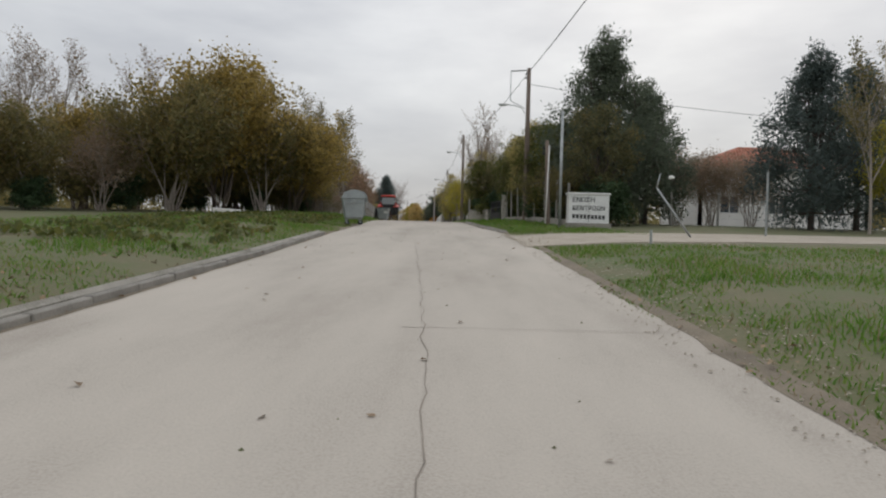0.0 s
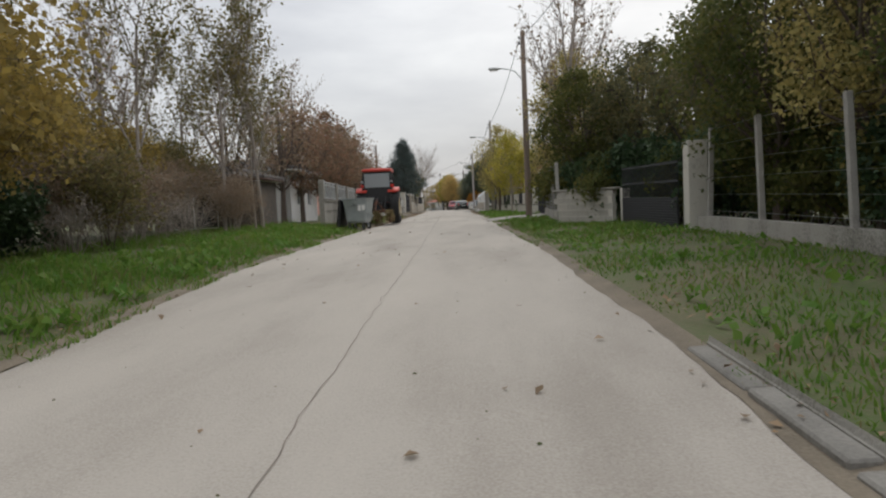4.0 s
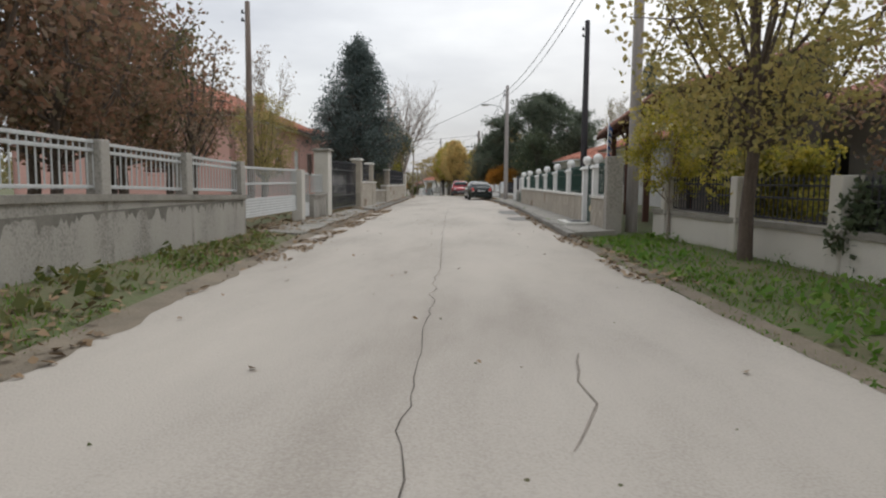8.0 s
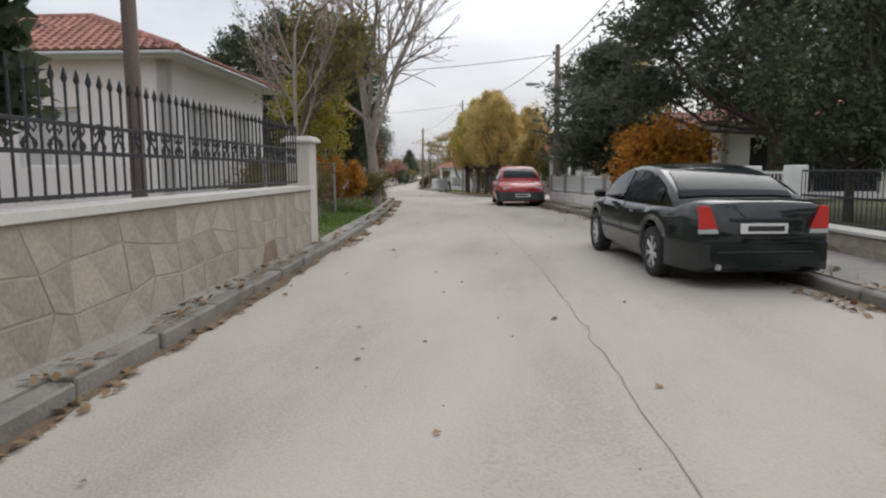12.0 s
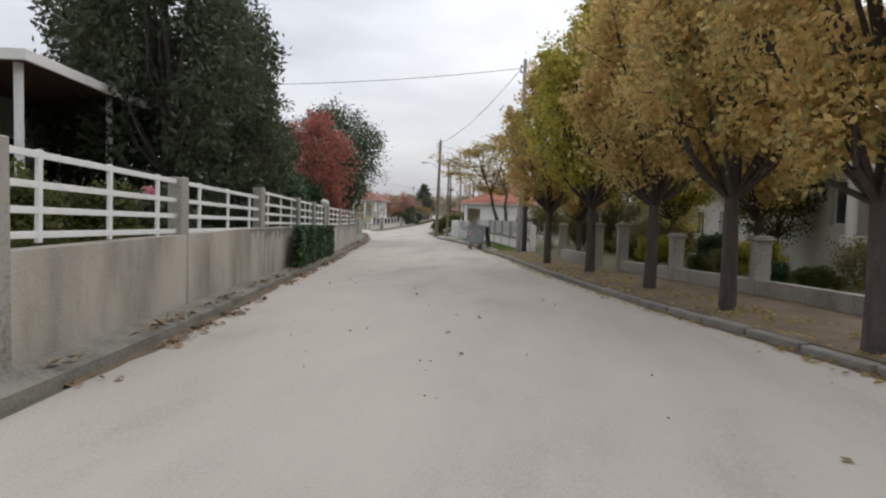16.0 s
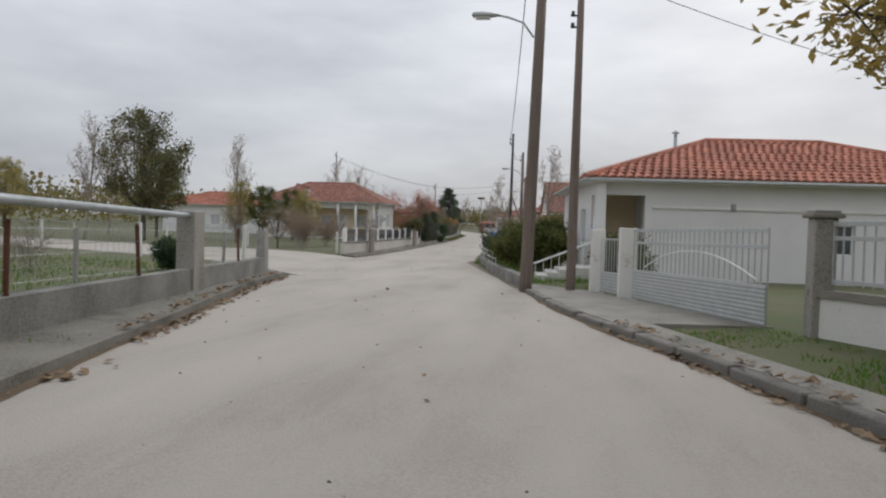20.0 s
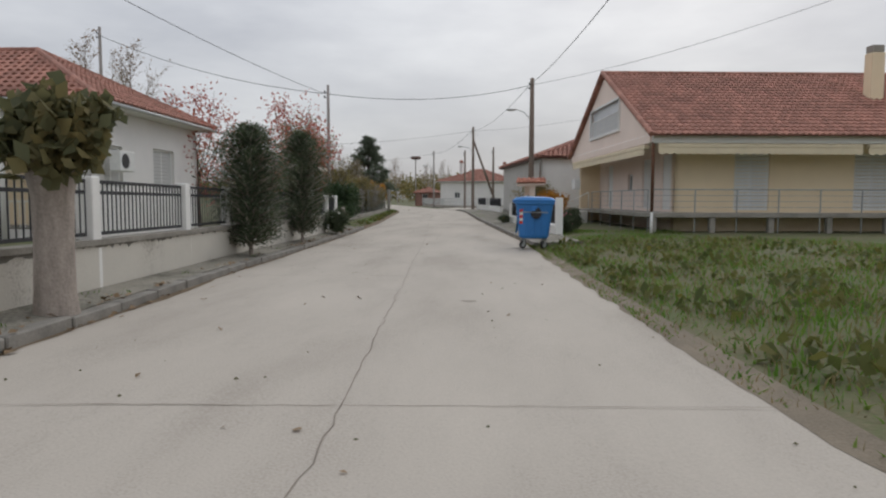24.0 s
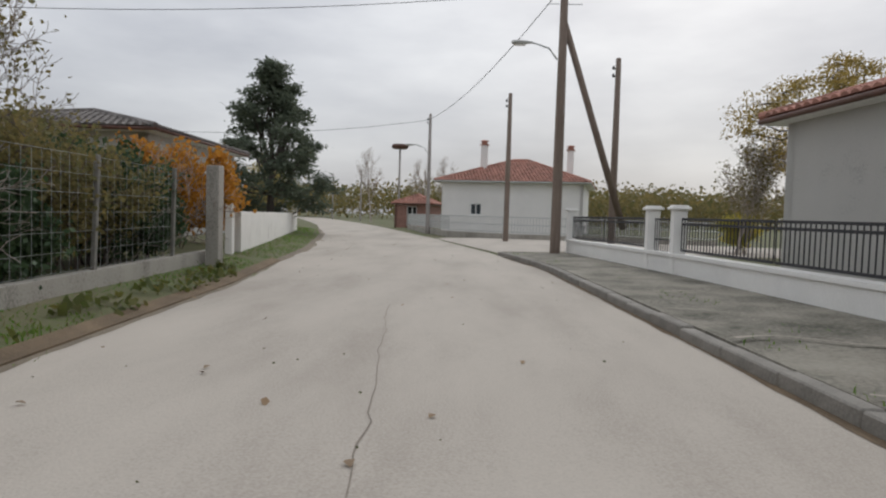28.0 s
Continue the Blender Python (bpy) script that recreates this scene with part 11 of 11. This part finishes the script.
def edging(side, y0, y1, w, seed, material="litter", lift=0.010):
    """Uneven strip of washed-in dirt over the edge of the concrete."""
    ys = list(np.arange(y0, y1, 0.22))
    k = Kit()
    e = xl if side < 0 else xr
    rows = []
    for y in ys:
        q = w * max(0.05, 0.55 + 0.9 * noise.noise(Vector((y * 0.35, seed, 0))) + 0.5 * noise.noise(Vector((y * 1.7, seed, 5))))
        rows += [(e(y) - side * q, y, P(y) + 0.003 + 0.012 * math.sin(math.pi * min(0.5, q / (xr(y) - xl(y))))), (e(y), y, P(y) + 0.008), (e(y) + side * 0.16, y, P(y) + 0.03)]
    k.add(rows, [(3 * i + j, 3 * i + 3 + j, 3 * i + 4 + j, 3 * i + 1 + j) for i in range(len(ys) - 1) for j in (0, 1)])
    return solid("road_edge_dirt", k, M[material], "washed-in earth along the road edge", "dirt", kind="stuff")


for i, (s, y0, y1, w, m) in enumerate([(-1, -8, 60, 0.08, "earth"), (1, -6, 64, 0.12, "earth"), (-1, 60, 104, 0.25, "earth"), (1, 69, 92, 0.12, "earth"), (1, 92, 142, 0.16, "litter"), (-1, 104, 145, 0.20, "litter"), (-1, 153, 207, 0.15, "litter"), (1, 153, 206, 0.16, "litter"), (-1, 221, 266, 0.12, "litter"), (-1, 266, 300, 0.1, "earth"), (1, 206, 256, 0.2, "earth"), (1, 256, 304, 0.12, "litter"), (-1, 300, 330, 0.2, "earth")]):
    edging(s, y0, y1, w, i + 1, m)


# ---- stone pieces on the clad walls ----
def clad(wall_ob, line, y0, y1, z0, z1, off, face, seed, cw=0.46, ch=0.33):
    """Irregular flat slabs, each its own piece, proud of the mortar."""
    rr = random.Random(seed)
    nx, nz = max(1, round((y1 - y0) / cw)), max(1, round((z1 - z0) / ch))
    gx, gz = (y1 - y0) / nx, (z1 - z0) / nz
    P_ = {}
    for i in range(nx + 1):
        for j in range(nz + 1):
            P_[i, j] = (y0 + gx * (i + (rr.uniform(-0.32, 0.32) if 0 < i < nx else 0) + (0.25 if j % 2 and 0 < i < nx else 0)), z0 + gz * (j + (rr.uniform(-0.3, 0.3) if 0 < j < nz else 0)))
    for i in range(nx):
        for j in range(nz):
            q = [P_[i, j], P_[i + 1, j], P_[i + 1, j + 1], P_[i, j + 1]]
            if rr.random() < 0.5:
                a, b = q[1], q[2]
                q[1:3] = [(a[0] - 0.12 * gx, a[1]), (a[0], a[1] + 0.2 * gz), b]
            cy, cz = sum(p[0] for p in q) / len(q), sum(p[1] for p in q) / len(q)
            q = [(cy + (p[0] - cy) * 0.965, cz + (p[1] - cz) * 0.955) for p in q]
            n = len(q)
            pr = rr.uniform(0.003, 0.006)
            vs = [(face * e, p[0] - cy if e == 0 else (p[0] - cy) * 0.97, p[1] - cz if e == 0 else (p[1] - cz) * 0.97) for e in (0, pr) for p in q]
            fs = [tuple(range(n, 2 * n))] + [(m, (m + 1) % n, n + (m + 1) % n, n + m) for m in range(n)]
            x = lerp(line, cy) + off
            sl = math.degrees(math.atan((lerp(line, cy + 0.4) - lerp(line, cy - 0.4)) / 0.8))
            part("stone", Kit().add(vs, fs), M["slate_rust" if rr.random() < 0.05 else "slate"], wall_ob, m=pose(x, cy, P(cy) + cz, 0, 0, -sl))


clad(w_stone[0], LWL, 103.05, 107.35, 0.12, 1.13, 0.151, 1, 1)
clad(w_stone[1], LWL, 107.5, 109.6, 0.12, 0.71, -0.85 + 0.131, 1, 2)
clad(w_slant, LSL, 109.65, 111.45, 0.12, 0.71, 0.131, 1, 9)
clad(w_stone[2], LWL, 111.45, 124.5, 0.12, 0.95, 0.151, 1, 3)
for ob in [o for o in bpy.data.objects if o.name.startswith("garden_wall") and "grey stone slabs" in str(o.get("label", ""))]:
    white = "white coping" in ob["label"]
    clad(ob, RBL, 94.6 if white else 91.5, 110.9 if white else 93.2, 0.14, 0.85, -0.131, -1, 5, 0.5, 0.36)
for ob in [o for o in bpy.data.objects if o.name.startswith("garden_wall") and "low rubble stone" in str(o.get("label", ""))]:
    clad(ob, RBL, 118.1, 126.1, 0.10, 0.41, -0.151, -1, 6, 0.34, 0.15)


def drips(ob, line, y0, y1, z, depth, off, seed, w0, w1, step=0.05):
    """Dark water stains running down from the top of a wall."""
    ys = np.arange(y0, y1, step)
    vs = []
    wy_ = np.linspace(w0, w1, max(2, int(abs(w1 - w0) / 1.5) + 1))
    wx_ = [lerp(line, q) for q in wy_]
    wz_ = [P(q) for q in wy_]
    for y in ys:
        q = depth * max(0.12, 0.22 + 0.7 * noise.noise(Vector((y * 0.8, seed, 0))) + 1.0 * noise.noise(Vector((y * 4.5, seed, 3))) + 0.9 * noise.noise(Vector((y * 13.0, seed, 6))))
        x = float(np.interp(y, wy_, wx_)) + off
        g = float(np.interp(y, wy_, wz_))
        vs += [(x, y, g + z), (x, y, g + z - q)]
    part("water_stain", Kit().add(vs, [(2 * i, 2 * i + 2, 2 * i + 3, 2 * i + 1) for i in range(len(ys) - 1)]), M["stain"], ob, "dark water streaks below the wall top")


for ob in [o for o in bpy.data.objects if o.name.startswith("garden_wall")]:
    lab = str(ob.get("label", ""))
    if lab == "stained grey concrete garden wall":
        drips(ob, F3L, 160.1, 171.8, 1.07, 0.36, 0.103, 1, 152.6, 171.85, 0.04)
    elif lab.endswith("beyond the gate"):
        drips(ob, F3L, 173.2, 188.1, 1.15, 0.5, 0.103, 7, 173.1, 188.2, 0.03)
    elif lab.startswith("weathered grey rendered"):
        drips(ob, LWL, 61.1, 89.5, 0.84, 0.25, 0.113, 3, 61, 89.6)
    elif lab.startswith("low beige rendered wall with a grey"):
        drips(ob, L6L, 221.7, 265.1, 0.70, 0.08, 0.103, 4, 221.6, 265.2)


# ---- pollards, hedge, flowers and undergrowth ----
def pollard(x, y, h, r, label, crown="", s=1.0, sz=1.0):
    ob = thing("pollard_tree", label, "tree", pose(x, y, P(y) + 0.1))
    prof = [(r * 1.35, -0.2), (r * 1.15, 0.05), (r, 0.25), (r * 0.96, h * 0.5), (r * 1.02, h * 0.8), (r * 1.25, h * 0.93), (r * 1.1, h), (0.0, h + 0.05)]
    k = Kit().lathe(prof, 14)
    k.v = [(v[0] * (1 + 0.18 * noise.noise(Vector((v[0] * 9, v[1] * 9, v[2] * 3 + x)))), v[1] * (1 + 0.18 * noise.noise(Vector((v[1] * 9, v[0] * 9, v[2] * 3)))), v[2]) for v in k.v]
    part("trunk", k, M["bark_pale"], ob, smooth=True)
    if crown:
        for nm, me in PLANTS[crown]:
            c = link("branch" if nm == "trunk" else "crown", me, ob)
            c.matrix_basis = Matrix.Translation((0, 0, h - 0.1)) @ Matrix.Diagonal((s, s, s * sz, 1))
    return ob


pollard(-29.6, 226.5, 1.4, 0.17, "pollarded trunk with long bare upright shoots", "shoots", 0.85, 0.85)
pollard(-30.3, 242.0, 1.5, 0.19, "thick pollarded trunk with large green and yellow leaves", "pollard_leaf", 0.5, 1.2)
pollard(-31.35, 261.6, 0.9, 0.07, "thin pale trunk on the pavement")


def flowers(ob, n, r, h, material, size, seed):
    """Blossoms over a bush, one mesh of small petals in clusters."""
    rs_ = np.random.RandomState(seed)
    c = np.stack([rs_.normal(size=n) * r, rs_.normal(size=n) * r, h * (0.55 + 0.45 * rs_.uniform(0, 1, n))], 1)
    pts = np.repeat(c, 9, 0) + rs_.normal(size=(9 * n, 3)) * size * 0.4
    link("blossom", scatter_leaves("blossom", pts, size, LF[material], 1.1, seed), ob)


for i, (x, y, s, m) in enumerate([(-31.25, 258.9, 0.8, "white"), (-31.6, 261.2, 0.55, "white"), (-23.1, 263.1, 0.75, "white"), (-23.2, 261.0, 0.75, "rose"), (-22.6, 262.4, 0.8, "rose"), (-23.0, 260.2, 0.6, "rose"), (-3.4, 157.0, 0.7, "rose"), (-1.2, 156.8, 0.75, "rose"), (1.6, 157.0, 0.7, "rose"), (-5.0, 156.2, 0.7, "rose"), (0.9, 84.6, 1.1, "white"), (1.2, 78.6, 0.9, "white")]):
    b = put("rose_bush", x, y, s, "rose bush with " + {"white": "white", "rose": "pink"}[m] + " flowers and dark green leaves", "shrub", "rose_bush", lift=0.12)
    flowers(b, 16, 0.24, 1.1, m, 0.075, i)
yb = put("rose_bush", -24.62, 269.6, 0.42, "small bush of yellow flowers on the pavement", "shrub", "flower_bush", lift=0.1)
flowers(yb, 16, 0.22, 0.8, "gold", 0.06, 40)
# clipped hedge in front of the wall
hg = thing("hedge", "clipped dark ivy hedge growing against the wall", "hedge", pose(0, 0, 0))
n = 9500
y = rs.uniform(163.9, 171.75, n)
zq = rs.uniform(0.12, 1.12, n)
dq = 0.36 * rs.uniform(0, 1, n) ** 0.35
pts = np.stack([np.interp(y, [q[0] for q in F3L], [q[1] for q in F3L]) + 0.1 + dq + 0.06 * np.sin(y * 3) * zq, y, np.interp(y, [q[0] for q in PROF], [q[1] for q in PROF]) + zq], 1)
link("crown", scatter_leaves("crown", pts, 0.075, LF["ivy"], 1.2, 8), hg)
k = Kit()
for i in range(18):
    y = 164.1 + i * 0.43
    k.tube((lerp(F3L, y) + 0.16, y, P(y) + 0.05), (lerp(F3L, y) + 0.2, y + 0.1, P(y) + 1.0), 0.018, 0.008, 5)
part("trunk", k, M["bark"], hg)
rr = random.Random(12)
for i in range(26):
    y = 30.5 + i * 0.85
    put(["shrub_dark", "shrub_green", "shrub_brown"][i % 3], 5.6 + rr.uniform(0, 2.4) - (y - 30) * 0.05, y, rr.uniform(0.9, 1.35), "undergrowth shrub under the trees behind the wire fence", "shrub", "shrub", lift=0.15, group="undergrowth behind the wire fence")
for i in range(12):
    y = 49.5 + i * 1.15
    put(["shrub_dark", "shrub_green"][i % 2], (2.6 if y > 55 else 4.0) + rr.uniform(0, 1.2), y, rr.uniform(1.0, 1.5), "dark ivy-grown shrub under the garden trees", "shrub", "shrub", lift=0.15, group="dark hedge under the trees")
for i in range(22):
    f = i / 21
    put(["shrub_brown", "shrub_brown", "shrub_dark"][i % 3], -24 + 14.0 * f + rr.uniform(-0.5, 0.5), 27.0 + 20.0 * f * f + rr.uniform(-0.6, 0.6), rr.uniform(0.75, 1.15), "tangled brown undergrowth at the foot of the thicket", "shrub", "shrub", lift=0.2, group="undergrowth of the thicket")
for i in range(5):
    y = 182 + i * 2.2
    put(["shrub_brown", "shrub_green"][i % 2], lerp(R7L, min(y, 198)) + 1.8 + rr.uniform(0, 3), y, rr.uniform(0.7, 1.1), "garden shrub behind the grey railing", "shrub", "shrub", lift=0.12, group="garden shrubs behind the railing")
for i in range(6):
    y = 190.2 + i * 2.7
    put(["shrub_brown", "twigs", "shrub_dark"][i % 3], lerp(L5L, y) - 1.2 - rr.uniform(0, 4.5), y, rr.uniform(0.3, 0.6), "dark untrimmed garden shrub behind the low wall", "shrub", "shrub", lift=0.15, group="untrimmed garden shrubs")
for i in range(8):
    y = 72.0 + i * 2.3
    put(["shrub_green", "shrub_yellow", "shrub_dark"][i % 3], lerp(RWL, y) + 0.9 + rr.uniform(0, 1.0), y, rr.uniform(0.6, 0.95), "garden shrub behind the low beige wall", "shrub", "shrub", lift=0.15, group="shrubs behind the low wall")


for i in range(20):
    y = 162.5 + i * 1.3
    put(["shrub_dark", "shrub_green", "shrub_dark", "rose_bush"][i % 4], lerp(F3L, y) - 1.85 - rr.uniform(0, 1.6), y, rr.uniform(0.95, 1.5), "leafy garden shrub behind the white rail fence", "shrub", "shrub", lift=0.15, group="garden shrubs behind the white rail fence")
for i in range(5):
    b = put("rose_bush", lerp(F3L, 158 + 6.2 * i) - 1.35, 158 + 6.2 * i, 1.35, "tall rose bush with pink flowers behind the rail fence", "shrub", "rose_bush", lift=0.15)
    flowers(b, 7, 0.22, 1.1, "rose", 0.07, 70 + i)
for i in range(11):
    y = 283.5 + i * 1.25
    put(["shrub_brown", "twigs", "shrub_dark", "shrub_brown"][i % 4], lerp(L7L, y) - 0.85 - rr.uniform(0, 0.3), y, rr.uniform(0.7, 0.9), "tangled brown shrub pushing through the wire fence", "shrub", "shrub", lift=0.15, group="overgrown hedge behind the wire fence")
for i in range(9):
    y = 172.6 + i * 1.35
    put(["shrub_dark", "shrub_dark", "shrub_green"][i % 3], lerp(F3L, y) - 2.3 - rr.uniform(0, 0.9), y, rr.uniform(1.4, 1.8), "tall dark ivy-grown shrub behind the white rail fence", "shrub", "shrub", lift=0.15, group="garden shrubs behind the white rail fence")
for x, y, s in ((-35.6, 268.0, 1.15), (-36.2, 279.0, 0.7), (-36.5, 286.5, 0.7), (-37.0, 292.5, 1.0)):
    put("white_twig", x, y, s, "tall shrub of pale bare twigs over the hedge", "shrub", "shrub", lift=0.2)
# weeds and moss in the pavement joints
for side, y0, y1, d0, d1, n in ((1, 256, 304, 0.16, 1.6, 2600), (-1, 222, 265, 0.14, 1.2, 1500), (1, 92, 142, 0.1, 0.3, 900), (-1, 153, 206, 0.1, 0.6, 900)):
    x, y, d = beside(rs, side, y0, y1, d0, d1, n, 1.0)
    keep = patchy(x, y, 1.1, 21) > 0.22
    x, y = x[keep], y[keep]
    blades("pavement_weeds", x, y, np.interp(y, [q[0] for q in PROF], [q[1] for q in PROF]) + 0.13, 0.06, 0.014, LF["grass"], "small weeds and moss in the pavement cracks", int(y0))

# broken gully lids on the street corner
di = thing("drain_inlet", "broken concrete gully with dark openings on the corner", "drain", pose(-13.85, 144.62, P(144.6) + 0.03, 0, 0, -8))
part("lid_slab", Kit().box((0, 0.12, 0.05), (1.5, 0.42, 0.10), 0.02), M["foot"], di)
for u in (-0.72, -0.1, 0.45, 0.74):
    part("divider", Kit().box((u, -0.02, -0.07), (0.07, 0.40, 0.16), 0.012), M["foot"], di)
# Thin black slab behind the dividers paints the shade inside the gully.
part("channel", Kit().box((0, 0.16, -0.08), (1.42, 0.06, 0.16)), M["shade_black"], di, "dark opening of the gully")
part("apron", Kit().box((0, -0.32, -0.17), (1.7, 0.5, 0.08), 0.02), M["foot"], di)
# concrete blocks of the pale wall panel
for ob in [o for o in bpy.data.objects if o.name.startswith("wall_panel")]:
    L = math.hypot(1.75, 2.1)
    me = Kit().box((0, 0, 0), (0.385, 0.012, 0.185), 0.005).mesh("block", M["block"])
    for r in range(6):
        for c in range(7):
            u = -L / 2 + 0.2 + (c + 0.5 * (r % 2)) * 0.4
            if u < L / 2 - 0.18:
                link("block", me, ob, m=Matrix.Translation((u, -0.084, 0.02 + r * 0.2)))
                link("block", me, ob, m=Matrix.Translation((u, 0.084, 0.02 + r * 0.2)))
    part("coping", Kit().box((0, 0, 1.16), (L + 0.06, 0.24, 0.07), 0.012), M["coping"], ob)

for i in range(19):
    y = 161.1 + i * 1.2
    put(["shrub_brown", "shrub_green", "shrub_dark", "shrub_yellow"][i % 4], lerp(RTL, min(y, 180)) + 1.2 + rr.uniform(0, 4.5 if y > 172 else 1.6), y, rr.uniform(0.3, 0.5) if y < 170 else rr.uniform(0.5, 0.8), "garden shrub under the yellow street trees", "shrub", "shrub", lift=0.1, group="garden shrubs under the street trees")
for x, y, s, k in ((-4.5, 170.5, 0.8, "green_round"), (-6.0, 178.5, 0.75, "yellow_wide"), (-8.2, 181.5, 0.8, "green_tree"), (-4.0, 185.0, 0.95, "yellow_wide"), (-6.5, 188.5, 0.9, "russet"), (-2.5, 192.0, 1.0, "green_round"), (2.0, 187.0, 1.0, "green_tree"), (-44.5, 227.5, 1.4, "green_tree"), (-47.5, 226.0, 0.8, "bare_a"), (-39.5, 229.8, 0.55, "russet_b"), (-34.2, 224.0, 0.5, "russet_b"), (-34.6, 228.0, 0.5, "thicket_c"), (-33.4, 225.8, 0.42, "thicket_c"), (-33.6, 230.4, 0.36, "thicket_c"), (-10.6, 50.5, 0.5, "thicket_c"), (-11.6, 53.2, 0.55, "thicket_c"), (-10.2, 47.0, 0.5, "thicket_c"), (-9.9, 55.4, 0.42, "thicket_c")):
    put(k, x, y, s, "tangled brown bush in front of the old house" if y < 60 else "garden tree behind the yellow street trees" if y < 200 else "garden tree with olive-brown leaves beside the white house", lift=0.1)

# stone slabs on the gate pillars
rr = random.Random(31)
for ob in [o for o in bpy.data.objects if "stone-clad" in str(o.get("label", ""))]:
    shaft = [c for c in ob.children if c.name.startswith("shaft")][0]
    w = max(v.co.x for v in shaft.data.vertices)
    top_z = max(v.co.z for v in shaft.data.vertices)
    shaft.data.materials[0] = M["stone_joint"]
    for axis in ("X", "Y"):
        z = 0.05
        while z < top_z - 0.1:
            dz = min(rr.uniform(0.15, 0.3), top_z - 0.02 - z)
            c = rr.choice((1.0, 0.45, 0.6, 0.35))
            for a, b in ((-w, -w + 2 * w * c), (-w + 2 * w * c, w)):
                if b - a < 0.05:
                    continue
                j = [rr.uniform(0.008, 0.035) for _ in range(8)]
                pts = [(a + j[0], z + j[1]), (b - j[2], z + j[3]), (b - j[4], z + dz - j[5]), ((a + b) / 2, z + dz - 0.008), (a + j[6], z + dz - j[7])]
                part("stone", Kit().prism(pts, *((w, w + 0.012) if axis == "X" else (-w - 0.012, -w)), axis), M["slate"], ob)
            z += dz
